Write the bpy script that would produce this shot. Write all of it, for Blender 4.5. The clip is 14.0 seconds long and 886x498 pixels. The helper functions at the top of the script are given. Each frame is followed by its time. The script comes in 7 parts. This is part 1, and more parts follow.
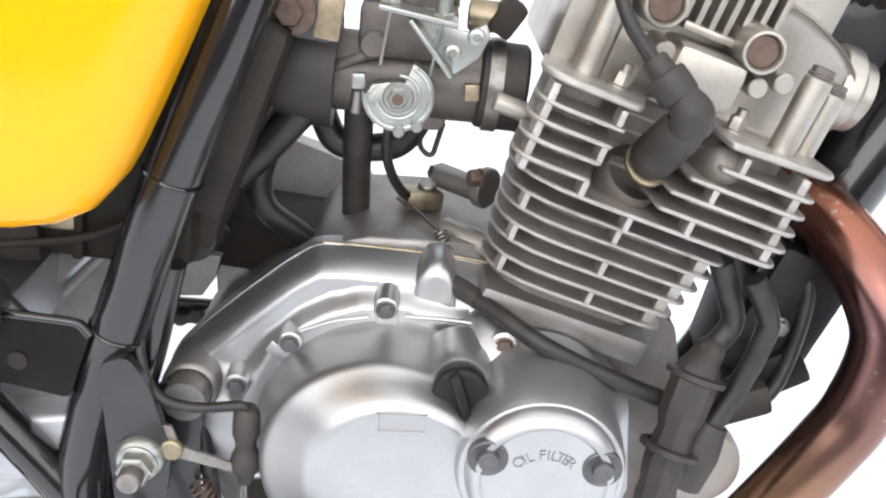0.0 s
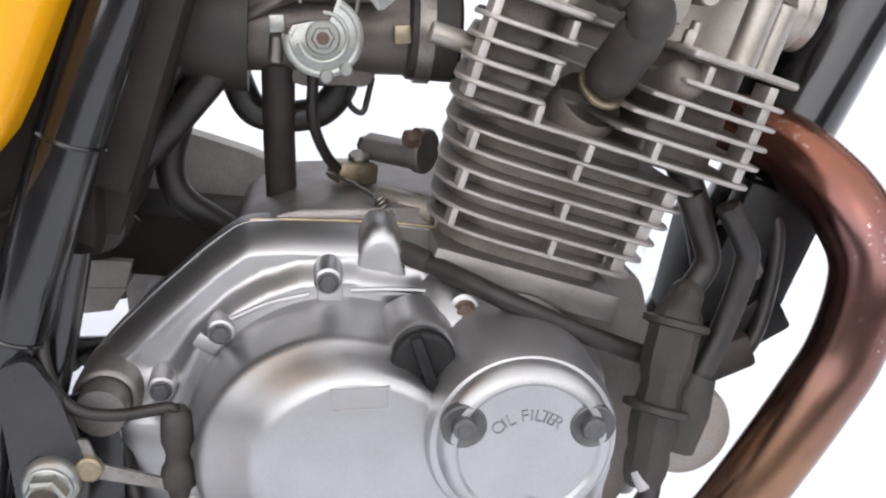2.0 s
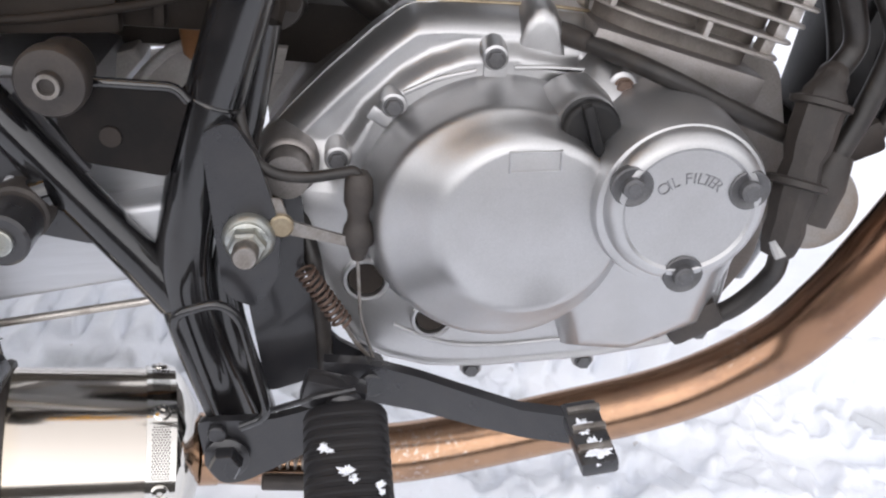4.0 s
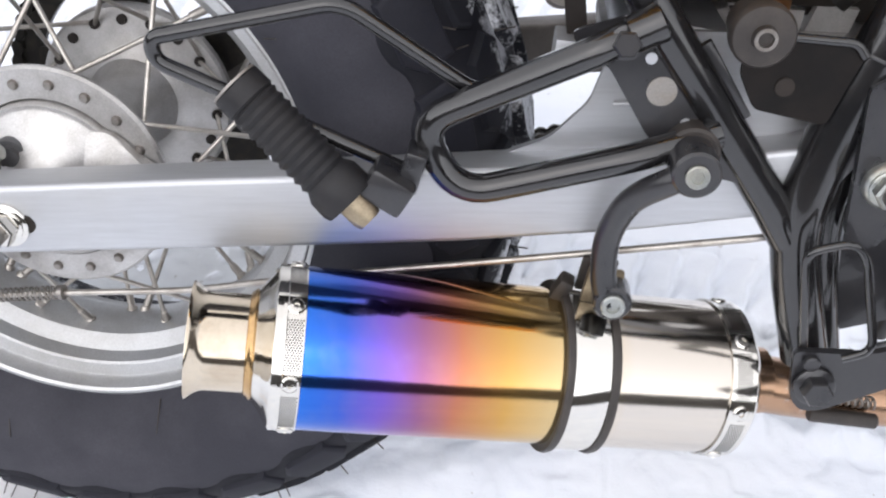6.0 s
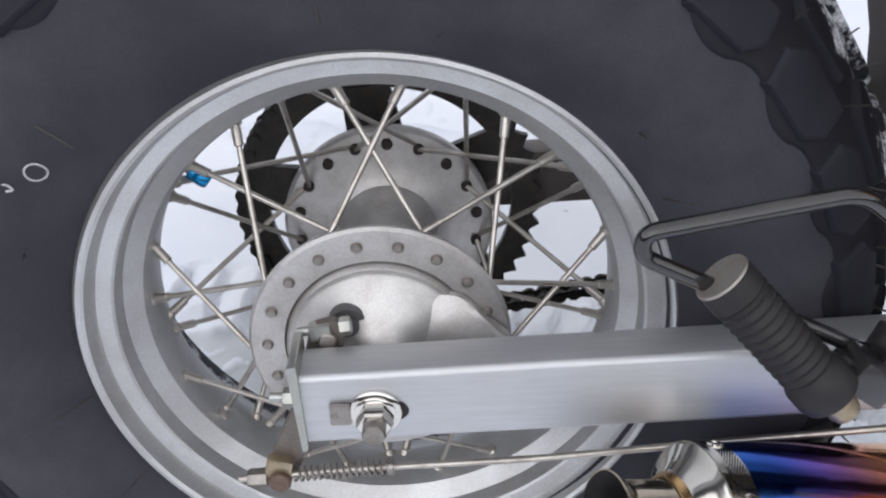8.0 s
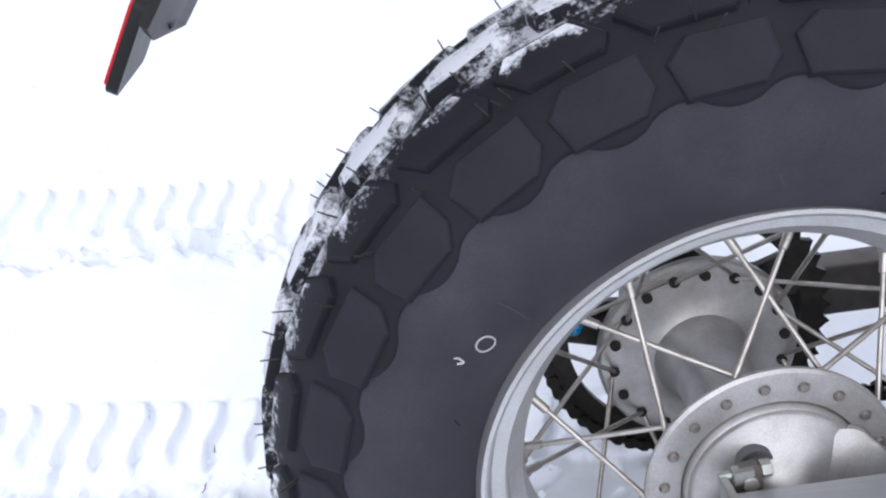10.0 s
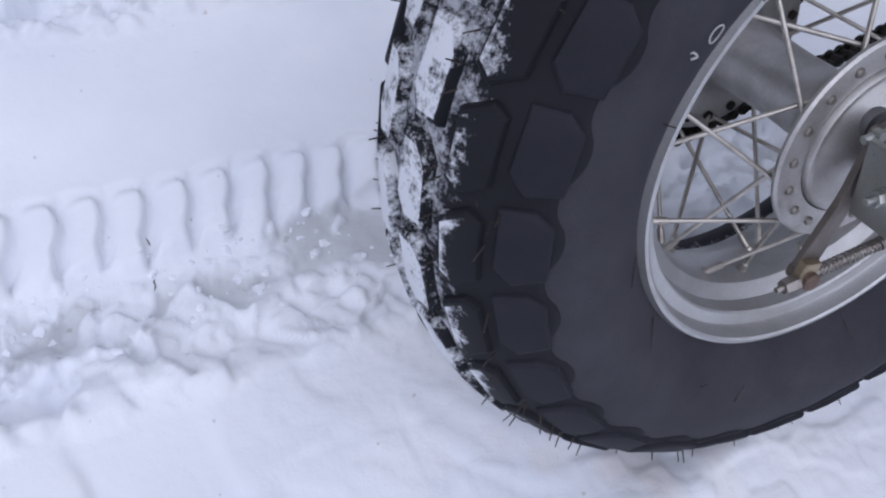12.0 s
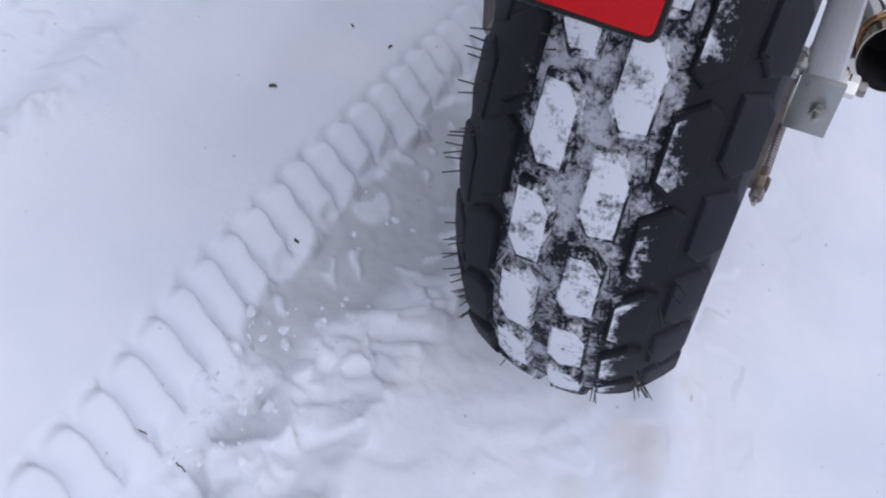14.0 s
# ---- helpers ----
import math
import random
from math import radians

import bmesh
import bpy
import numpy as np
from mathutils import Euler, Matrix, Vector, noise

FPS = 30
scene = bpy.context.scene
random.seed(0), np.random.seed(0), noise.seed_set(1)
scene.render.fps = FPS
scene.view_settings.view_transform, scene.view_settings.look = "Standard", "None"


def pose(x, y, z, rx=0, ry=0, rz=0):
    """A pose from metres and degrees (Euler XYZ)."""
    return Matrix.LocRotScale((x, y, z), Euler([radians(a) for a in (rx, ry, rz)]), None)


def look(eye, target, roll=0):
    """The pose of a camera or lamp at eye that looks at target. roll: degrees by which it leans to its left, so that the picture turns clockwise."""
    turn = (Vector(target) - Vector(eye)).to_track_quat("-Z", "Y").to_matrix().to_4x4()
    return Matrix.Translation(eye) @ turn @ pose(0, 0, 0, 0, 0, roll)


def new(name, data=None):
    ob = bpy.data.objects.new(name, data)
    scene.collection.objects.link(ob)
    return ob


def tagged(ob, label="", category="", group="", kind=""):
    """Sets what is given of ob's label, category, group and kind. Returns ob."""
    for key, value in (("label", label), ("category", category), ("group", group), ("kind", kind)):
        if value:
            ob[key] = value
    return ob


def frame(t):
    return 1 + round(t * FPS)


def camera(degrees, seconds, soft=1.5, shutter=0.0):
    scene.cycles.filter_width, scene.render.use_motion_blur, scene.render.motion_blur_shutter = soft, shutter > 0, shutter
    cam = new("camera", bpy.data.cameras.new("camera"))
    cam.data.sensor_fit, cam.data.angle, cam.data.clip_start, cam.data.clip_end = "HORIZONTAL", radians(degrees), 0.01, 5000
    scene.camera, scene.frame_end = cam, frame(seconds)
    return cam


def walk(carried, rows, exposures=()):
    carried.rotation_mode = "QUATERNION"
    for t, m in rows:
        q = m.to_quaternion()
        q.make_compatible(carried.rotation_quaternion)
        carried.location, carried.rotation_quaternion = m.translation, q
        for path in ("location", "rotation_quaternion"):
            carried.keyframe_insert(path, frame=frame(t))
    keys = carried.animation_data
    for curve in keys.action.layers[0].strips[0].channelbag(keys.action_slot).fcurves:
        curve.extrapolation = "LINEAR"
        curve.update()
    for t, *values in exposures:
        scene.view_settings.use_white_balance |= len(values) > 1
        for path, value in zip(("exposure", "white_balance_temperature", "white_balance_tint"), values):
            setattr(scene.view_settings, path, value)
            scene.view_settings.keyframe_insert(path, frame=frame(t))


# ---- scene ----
# The motorcycle leans on its stand; everything on it is laid out in its own upright axes:
# x to its front, y to its left, z up, the rear axle at (0, 0, 0.31).
BIKE = pose(0, 0, 0.0208, -18.26, -4.89, 0)
cam = camera(50.4, 14.0, 2.2)
PATH = [
    (0, BIKE @ pose(0.6814, -0.5675, 0.6529, 66.726, -1.817, -0.211)),
    (0.5, BIKE @ pose(0.6678, -0.5431, 0.6255, 70.582, -0.731, -0.887)),
    (1, BIKE @ pose(0.6578, -0.5340, 0.6060, 73.637, -0.274, -3.390)),
    (1.5, BIKE @ pose(0.6572, -0.5360, 0.5892, 74.162, 0.653, -5.693)),
    (2, BIKE @ pose(0.6637, -0.5385, 0.5764, 71.609, 1.207, -7.286)),
    (2.2, BIKE @ pose(0.6690, -0.5417, 0.5695, 70.731, 1.435, -7.559)),
    (4.3, BIKE @ pose(0.5654, -0.5851, 0.5587, 61.486, 1.474, -3.665)),
    (4.5, BIKE @ pose(0.5425, -0.5922, 0.5613, 61.330, 1.620, -2.269)),
    (5, BIKE @ pose(0.4706, -0.6150, 0.5698, 61.395, 1.455, 0.232)),
    (5.5, BIKE @ pose(0.4063, -0.6375, 0.5852, 60.848, 1.816, 2.609)),
    (6, BIKE @ pose(0.3394, -0.6308, 0.5799, 60.430, 2.857, 5.147)),
    (6.5, BIKE @ pose(0.2298, -0.6057, 0.5724, 58.275, 2.321, 3.161)),
    (7, BIKE @ pose(0.1515, -0.5751, 0.5850, 56.338, 1.916, 1.115)),
    (7.5, BIKE @ pose(0.1039, -0.5622, 0.6067, 57.099, 1.885, 0.552)),
    (8, BIKE @ pose(0.0421, -0.5490, 0.6561, 60.273, 1.719, -0.923)),
    (8.5, BIKE @ pose(-0.0155, -0.5518, 0.6983, 64.545, 2.340, -1.080)),
    (9, BIKE @ pose(-0.0757, -0.5637, 0.7261, 67.286, 3.689, -0.501)),
    (9.2, BIKE @ pose(-0.1053, -0.5670, 0.7290, 67.829, 4.159, -0.361)),
    (11.3, BIKE @ pose(-0.3907, -0.4625, 0.6879, 53.943, 2.871, -16.402)),
    (11.5, BIKE @ pose(-0.4299, -0.4601, 0.6844, 52.659, 1.969, -19.154)),
    (12, BIKE @ pose(-0.5172, -0.4224, 0.6886, 49.180, 0.290, -26.623)),
    (12.5, BIKE @ pose(-0.5490, -0.3643, 0.7107, 44.082, 1.333, -33.163)),
    (13, BIKE @ pose(-0.6018, -0.2591, 0.7592, 38.141, 0.744, -42.992)),
    (13.5, BIKE @ pose(-0.6399, -0.1530, 0.8059, 35.538, -0.233, -53.021)),
    (14, BIKE @ pose(-0.7043, -0.0705, 0.8594, 38.011, -0.658, -64.976)),
]
EXPOSURES = [(0.0, 1.46, 6600, 9), (0.8, 1.42, 6550, 9), (1.5, 1.06, 6750, 13), (2.2, 0.97, 6600, 12), (4.3, 0.88, 6650, 13), (5.2, 1.10, 6600, 13), (6.0, 1.08, 6550, 12), (6.5, 0.95, 6600, 12), (7.5, 0.47, 6400, 12), (8.0, 0.70, 6450, 12), (8.6, 1.00, 6550, 12), (9.2, 1.28, 6450, 12),
             (11.3, 0.03, 5800, 18), (12.5, 0.30, 5900, 18), (13.5, -0.06, 5850, 18), (14.0, 0.18, 5900, 18)]
walk(cam, PATH, EXPOSURES)

# ---------------------------------------------------------------- light
world = bpy.data.worlds.new("overcast_sky")
scene.world = world
world.use_nodes = True
wn, wl = world.node_tree.nodes, world.node_tree.links
wn.clear()
w_out, w_bg, w_sky, w_hsv = (wn.new(k) for k in ("ShaderNodeOutputWorld", "ShaderNodeBackground", "ShaderNodeTexSky", "ShaderNodeHueSaturation"))
w_sky.sky_type, w_sky.sun_disc = "NISHITA", False
w_sky.sun_elevation, w_sky.sun_rotation = radians(48), radians(200)
w_sky.air_density, w_sky.dust_density, w_sky.ozone_density = 1.0, 0.6, 1.0
w_hsv.inputs["Saturation"].default_value = 0.22
w_bg.inputs["Strength"].default_value = 0.15
wl.new(w_sky.outputs["Color"], w_hsv.inputs["Color"])
wl.new(w_hsv.outputs["Color"], w_bg.inputs["Color"])
wl.new(w_bg.outputs["Background"], w_out.inputs["Surface"])
sun = new("sun", bpy.data.lights.new("sun", "SUN"))
sun.data.energy, sun.data.angle, sun.data.color = 1.1, radians(150), (1.0, 0.98, 0.95)
sun.matrix_world = look((-0.6, -1.6, 2.4), (0, 0, 0))


# ---------------------------------------------------------------- materials
def ramp(nodes, stops, interpolation="LINEAR"):
    r = nodes.new("ShaderNodeValToRGB")
    r.color_ramp.interpolation = interpolation
    while len(r.color_ramp.elements) < len(stops):
        r.color_ramp.elements.new(0.5)
    for el, (p, c) in zip(r.color_ramp.elements, stops):
        el.position, el.color = p, (*c, 1) if len(c) == 3 else (c[0], c[0], c[0], 1)
    return r


def noise_node(nt, scale, detail=4, rough=0.55, stretch=None, seed=0.0):
    n, l = nt.nodes, nt.links
    tc = n.new("ShaderNodeTexCoord")
    mp = n.new("ShaderNodeMapping")
    mp.inputs["Scale"].default_value = stretch or (1, 1, 1)
    mp.inputs["Location"].default_value = (seed, seed * 1.7, seed * 0.6)
    l.new(tc.outputs["Object"], mp.inputs["Vector"])
    t = n.new("ShaderNodeTexNoise")
    t.inputs["Scale"].default_value, t.inputs["Detail"].default_value, t.inputs["Roughness"].default_value = scale, detail, rough
    l.new(mp.outputs["Vector"], t.inputs["Vector"])
    return t


def surface(name, base, rough=0.5, metal=0.0, dirt=(0.05, 0.045, 0.04), dirt_amount=0.2, dirt_scale=25, grain=900, grain_amount=0.12,
            bump=0.15, bump_scale=600, stretch=None, coat=0.0, rough_var=0.12, depth=0.0004, specular=0.5):
    """A worn surface: the base colour, grime in patches, a fine grain, uneven gloss and fine relief."""
    m = bpy.data.materials.new(name)
    m.use_nodes = True
    nt = m.node_tree
    n, l = nt.nodes, nt.links
    b = n["Principled BSDF"]
    b.inputs["Metallic"].default_value = metal
    b.inputs["Specular IOR Level"].default_value = specular
    if coat:
        b.inputs["Coat Weight"].default_value, b.inputs["Coat Roughness"].default_value = coat, 0.06
    patches = noise_node(nt, dirt_scale, 6, 0.62, seed=3.1)
    pr = ramp(n, [(0.42, (0, 0, 0)), (0.72, (1, 1, 1))])
    l.new(patches.outputs["Fac"], pr.inputs["Fac"])
    amount = n.new("ShaderNodeMath")
    amount.operation, amount.inputs[1].default_value = "MULTIPLY", dirt_amount
    l.new(pr.outputs["Color"], amount.inputs[0])
    mix = n.new("ShaderNodeMix")
    mix.data_type = "RGBA"
    mix.inputs["A"].default_value, mix.inputs["B"].default_value = (*base, 1), (*dirt, 1)
    l.new(amount.outputs[0], mix.inputs["Factor"])
    fine = noise_node(nt, grain, 3, 0.6, stretch, 1.3)
    gr = ramp(n, [(0.3, (1 - grain_amount,)), (0.7, (1 + grain_amount,))])
    l.new(fine.outputs["Fac"], gr.inputs["Fac"])
    mul = n.new("ShaderNodeMix")
    mul.data_type, mul.blend_type = "RGBA", "MULTIPLY"
    mul.inputs["Factor"].default_value = 1
    l.new(mix.outputs["Result"], mul.inputs["A"])
    l.new(gr.outputs["Color"], mul.inputs["B"])
    l.new(mul.outputs["Result"], b.inputs["Base Color"])
    rv = n.new("ShaderNodeMapRange")
    rv.inputs["To Min"].default_value, rv.inputs["To Max"].default_value = max(0.02, rough - rough_var), min(1, rough + rough_var)
    l.new(patches.outputs["Fac"], rv.inputs["Value"])
    l.new(rv.outputs["Result"], b.inputs["Roughness"])
    if bump:
        rel = noise_node(nt, bump_scale, 3, 0.6, stretch, 5.0)
        bp = n.new("ShaderNodeBump")
        bp.inputs["Strength"].default_value, bp.inputs["Distance"].default_value = bump, depth
        l.new(rel.outputs["Fac"], bp.inputs["Height"])
        l.new(bp.outputs["Normal"], b.inputs["Normal"])
    return m


M = {}
M["cast"] = surface("silver_painted_casting", (0.49, 0.49, 0.495), 0.38, 0.92, dirt=(0.34, 0.33, 0.32), dirt_amount=0.30, dirt_scale=22, grain=1500, grain_amount=0.06, bump=0.06, bump_scale=1800, rough_var=0.08)
# Rough grimy casting, its base also darkened for the shade between the fins.
M["cast_rough"] = surface("rough_shade_darkened_casting", (0.25, 0.225, 0.205), 0.55, 0.6, dirt=(0.13, 0.10, 0.08), dirt_amount=0.6, dirt_scale=40, bump=0.35, bump_scale=1500, rough_var=0.12)
M["fin"] = surface("cooling_fin_aluminium", (0.50, 0.47, 0.445), 0.44, 0.75, dirt=(0.24, 0.20, 0.165), dirt_amount=0.5, dirt_scale=60, bump=0.25, bump_scale=1500)
M["head"] = surface("cylinder_head_aluminium", (0.45, 0.42, 0.38), 0.40, 0.88, dirt=(0.24, 0.195, 0.15), dirt_amount=0.6, dirt_scale=34, bump=0.10, bump_scale=1200, grain_amount=0.06)
M["case"] = surface("crankcase_aluminium", (0.30, 0.28, 0.27), 0.45, 0.75, dirt=(0.14, 0.12, 0.10), dirt_amount=0.5, dirt_scale=30, bump=0.3, bump_scale=1200)
M["swing"] = surface("brushed_aluminium", (0.52, 0.53, 0.55), 0.50, 0.9, dirt=(0.45, 0.44, 0.42), dirt_amount=0.25, dirt_scale=14, grain=500, grain_amount=0.05, stretch=(0.06, 1, 1), bump=0.08, bump_scale=700, rough_var=0.06)
M["rim"] = surface("silver_anodised_rim", (0.54, 0.545, 0.55), 0.46, 0.85, dirt=(0.28, 0.25, 0.21), dirt_amount=0.35, dirt_scale=20, bump=0.08, bump_scale=900)
M["hub"] = surface("cast_hub_aluminium", (0.52, 0.51, 0.50), 0.42, 0.8, dirt=(0.2, 0.17, 0.14), dirt_amount=0.45, dirt_scale=30, bump=0.2, bump_scale=900)
M["spoke"] = surface("dull_steel_spoke", (0.50, 0.47, 0.43), 0.35, 0.9, dirt=(0.16, 0.12, 0.09), dirt_amount=0.5, dirt_scale=60, bump=0.05)
M["chrome"] = surface("polished_stainless_steel", (0.66, 0.64, 0.60), 0.09, 1.0, dirt=(0.55, 0.5, 0.42), dirt_amount=0.2, dirt_scale=20, grain_amount=0.02, bump=0.0, rough_var=0.05)
M["zinc"] = surface("zinc_plated_steel", (0.38, 0.395, 0.38), 0.32, 0.85, dirt=(0.35, 0.31, 0.22), dirt_amount=0.4, dirt_scale=80, bump=0.1)
M["bolt"] = surface("dull_bolt_steel", (0.30, 0.28, 0.26), 0.38, 0.9, dirt=(0.12, 0.085, 0.06), dirt_amount=0.6, dirt_scale=120, bump=0.15)
M["rust"] = surface("rusty_bolt_steel", (0.15, 0.105, 0.085), 0.58, 0.5, dirt=(0.09, 0.048, 0.03), dirt_amount=0.7, dirt_scale=150, bump=0.3)
M["brass"] = surface("worn_brass_coloured_steel", (0.36, 0.30, 0.21), 0.4, 0.85, dirt=(0.12, 0.07, 0.04), dirt_amount=0.6, dirt_scale=90, bump=0.2)
M["frame"] = surface("gloss_black_frame_paint", (0.008, 0.008, 0.009), 0.16, 0.0, dirt=(0.06, 0.05, 0.045), dirt_amount=0.16, dirt_scale=35, grain_amount=0.1, bump=0.05, coat=0.6)
# Dull paint, rubber, peg, hose and inner-panel blacks are lifted for lens haze.
M["frame_dull"] = surface("worn_black_paint", (0.016, 0.0160, 0.0185), 0.30, 0.0, specular=0.5, coat=0.35, dirt=(0.055, 0.049, 0.047), dirt_amount=0.25, dirt_scale=40, bump=0.15)
M["rubber"] = surface("black_rubber", (0.025, 0.0205, 0.0182), 0.55, 0.0, dirt=(0.076, 0.062, 0.053), dirt_amount=0.5, dirt_scale=50, bump=0.25)
M["peg"] = surface("worn_peg_rubber", (0.0115, 0.0110, 0.0125), 0.55, 0.0, specular=0.35, dirt=(0.035, 0.031, 0.03), dirt_amount=0.3, dirt_scale=45, bump=0.25)
M["hose"] = surface("black_rubber_hose", (0.014, 0.0120, 0.0110), 0.42, 0.0, dirt=(0.060, 0.050, 0.043), dirt_amount=0.45, dirt_scale=60, bump=0.1)
M["plastic"] = surface("black_moulded_plastic", (0.007, 0.007, 0.008), 0.42, 0.0, specular=0.3, dirt=(0.05, 0.045, 0.04), dirt_amount=0.25, dirt_scale=35, bump=0.3, bump_scale=1500)
# Also fills holes and slots, its black standing in for their shade.
M["inner"] = surface("dusty_black_panel_and_hole_shade", (0.017, 0.0128, 0.0104), 0.6, 0.0, specular=0.3, dirt=(0.052, 0.040, 0.032), dirt_amount=0.6, dirt_scale=16, bump=0.3)
M["yellow"] = surface("glossy_yellow_paint", (0.86, 0.385, 0.001), 0.24, 0.0, dirt=(0.82, 0.34, 0.001), dirt_amount=0.25, dirt_scale=8, grain_amount=0.02, bump=0.0, coat=0.22, specular=0.35)
M["carb"] = surface("grey_die_cast_zinc", (0.165, 0.145, 0.132), 0.45, 0.6, dirt=(0.085, 0.068, 0.055), dirt_amount=0.6, dirt_scale=50, bump=0.3)
M["red"] = surface("red_reflector_plastic", (0.50, 0.004, 0.006), 0.38, 0.0, dirt=(0.36, 0.004, 0.006), dirt_amount=0.3, bump=0.1, specular=0.25)
M["blue"] = surface("blue_anodised_metal", (0.01, 0.20, 0.42), 0.28, 0.8, dirt_amount=0.1, bump=0.0)
M["letter"] = surface("worn_raised_lettering", (0.30, 0.30, 0.31), 0.45, 0.9, dirt_amount=0.3, bump=0.0)
M["white"] = surface("white_ink", (0.42, 0.42, 0.42), 0.6, 0.0, dirt_amount=0.3, bump=0.0)
M["disc"] = surface("grey_cast_cover", (0.30, 0.28, 0.26), 0.5, 0.6, dirt=(0.3, 0.22, 0.16), dirt_amount=0.4, dirt_scale=60, bump=0.2)
# Dark bolt grey; on the filter-cap recesses it stands in for shade.
M["pocket"] = surface("bolt_and_recess_shade_grey", (0.13, 0.13, 0.135), 0.5, 0.6, dirt=(0.08, 0.075, 0.07), dirt_amount=0.4, dirt_scale=120, bump=0.15)
M["bark"] = surface("dry_twig_bark", (0.10, 0.075, 0.055), 0.8, 0.0, dirt=(0.04, 0.03, 0.025), dirt_amount=0.5, dirt_scale=300, bump=0.3)
M["matt"] = surface("matt_black_steel", (0.0055, 0.0045, 0.0042), 0.55, 0.0, specular=0.18, dirt=(0.03, 0.022, 0.018), dirt_amount=0.35, dirt_scale=30, bump=0.2)
M["outlet"] = surface("heat_yellowed_stainless_steel", (0.62, 0.54, 0.43), 0.12, 1.0, dirt=(0.34, 0.24, 0.15), dirt_amount=0.45, dirt_scale=45, grain_amount=0.03, bump=0.02, rough_var=0.06)
M["gold"] = surface("golden_weld_steel", (0.52, 0.34, 0.16), 0.2, 1.0, dirt=(0.28, 0.15, 0.08), dirt_amount=0.5, dirt_scale=90, grain_amount=0.04, bump=0.1, rough_var=0.06)
M["soot"] = surface("exhaust_soot", (0.012, 0.011, 0.012), 0.85, 0.0, specular=0.15, dirt=(0.05, 0.045, 0.045), dirt_amount=0.4, dirt_scale=60, bump=0.2)
M["amber"] = surface("amber_plastic", (0.30, 0.13, 0.045), 0.4, 0.0, dirt=(0.12, 0.06, 0.03), dirt_amount=0.5, bump=0.1)
M["trees"] = surface("far_bare_trees", (0.055, 0.050, 0.045), 0.9, 0.0, dirt=(0.12, 0.11, 0.10), dirt_amount=0.6, dirt_scale=0.6, bump=0.0)
M["bridge"] = surface("dull_cast_swing_arm_bridge", (0.46, 0.44, 0.42), 0.50, 0.15, dirt=(0.22, 0.19, 0.16), dirt_amount=0.5, dirt_scale=30, bump=0.25)
# Chain oil together with the far arm's shadow, both put into the colour.
M["oily"] = surface("oiled_shade_darkened_aluminium", (0.15, 0.135, 0.125), 0.5, 0.5, dirt=(0.06, 0.05, 0.042), dirt_amount=0.6, dirt_scale=30, bump=0.2)
M["chain"] = surface("oily_black_chain_steel", (0.030, 0.028, 0.026), 0.42, 0.6, dirt=(0.10, 0.08, 0.06), dirt_amount=0.4, dirt_scale=120, bump=0.2)


def exhaust_metal(name, start, way, length, stops, rough, mottle, mottle_colour, salt=0.0):
    """Heat-tinted metal: colours that follow the pipe from start along way, broken up by stains."""
    m = surface(name, (0.5, 0.5, 0.5), rough, 1.0, bump=0.03, bump_scale=300, rough_var=0.05)
    nt = m.node_tree
    n, l = nt.nodes, nt.links
    b = n["Principled BSDF"]
    tc = n.new("ShaderNodeTexCoord")
    sub = n.new("ShaderNodeVectorMath")
    sub.operation, sub.inputs[1].default_value = "SUBTRACT", start
    dot = n.new("ShaderNodeVectorMath")
    dot.operation, dot.inputs[1].default_value = "DOT_PRODUCT", Vector(way).normalized() / length
    l.new(tc.outputs["Object"], sub.inputs[0])
    l.new(sub.outputs["Vector"], dot.inputs[0])
    wob = noise_node(nt, 9, 4, 0.6, seed=2.2)
    add = n.new("ShaderNodeMath")
    add.operation = "MULTIPLY_ADD"
    add.inputs[1].default_value = 0.10
    l.new(wob.outputs["Fac"], add.inputs[0])
    l.new(dot.outputs["Value"], add.inputs[2])
    r = ramp(n, stops)
    l.new(add.outputs[0], r.inputs["Fac"])
    sp = noise_node(nt, 55, 6, 0.65, seed=7.7)
    sr = ramp(n, [(0.5, (0, 0, 0)), (0.75, (1, 1, 1))])
    l.new(sp.outputs["Fac"], sr.inputs["Fac"])
    am = n.new("ShaderNodeMath")
    am.operation, am.inputs[1].default_value = "MULTIPLY", mottle
    l.new(sr.outputs["Color"], am.inputs[0])
    mx = n.new("ShaderNodeMix")
    mx.data_type = "RGBA"
    mx.inputs["B"].default_value = (*mottle_colour, 1)
    l.new(am.outputs[0], mx.inputs["Factor"])
    l.new(r.outputs["Color"], mx.inputs["A"])
    l.new(mx.outputs["Result"], b.inputs["Base Color"])
    if salt:
        # dried salt spots and fine scratches
        spots, area = noise_node(nt, 260, 3, 0.7, seed=9.0), noise_node(nt, 16, 2, 0.5, seed=1.0)
        lift = n.new("ShaderNodeMath")
        lift.operation, lift.inputs[1].default_value = "MULTIPLY", 0.55
        l.new(area.outputs["Fac"], lift.inputs[0])
        tot = n.new("ShaderNodeMath")
        l.new(spots.outputs["Fac"], tot.inputs[0])
        l.new(lift.outputs[0], tot.inputs[1])
        cut = ramp(n, [(0.93, (0, 0, 0)), (1.0, (salt,))])
        l.new(tot.outputs[0], cut.inputs["Fac"])
        mz = n.new("ShaderNodeMix")
        mz.data_type = "RGBA"
        mz.inputs["B"].default_value = (0.55, 0.48, 0.45, 1)
        l.new(cut.outputs["Color"], mz.inputs["Factor"])
        l.new(mx.outputs["Result"], mz.inputs["A"])
        l.new(mz.outputs["Result"], b.inputs["Base Color"])
    return m


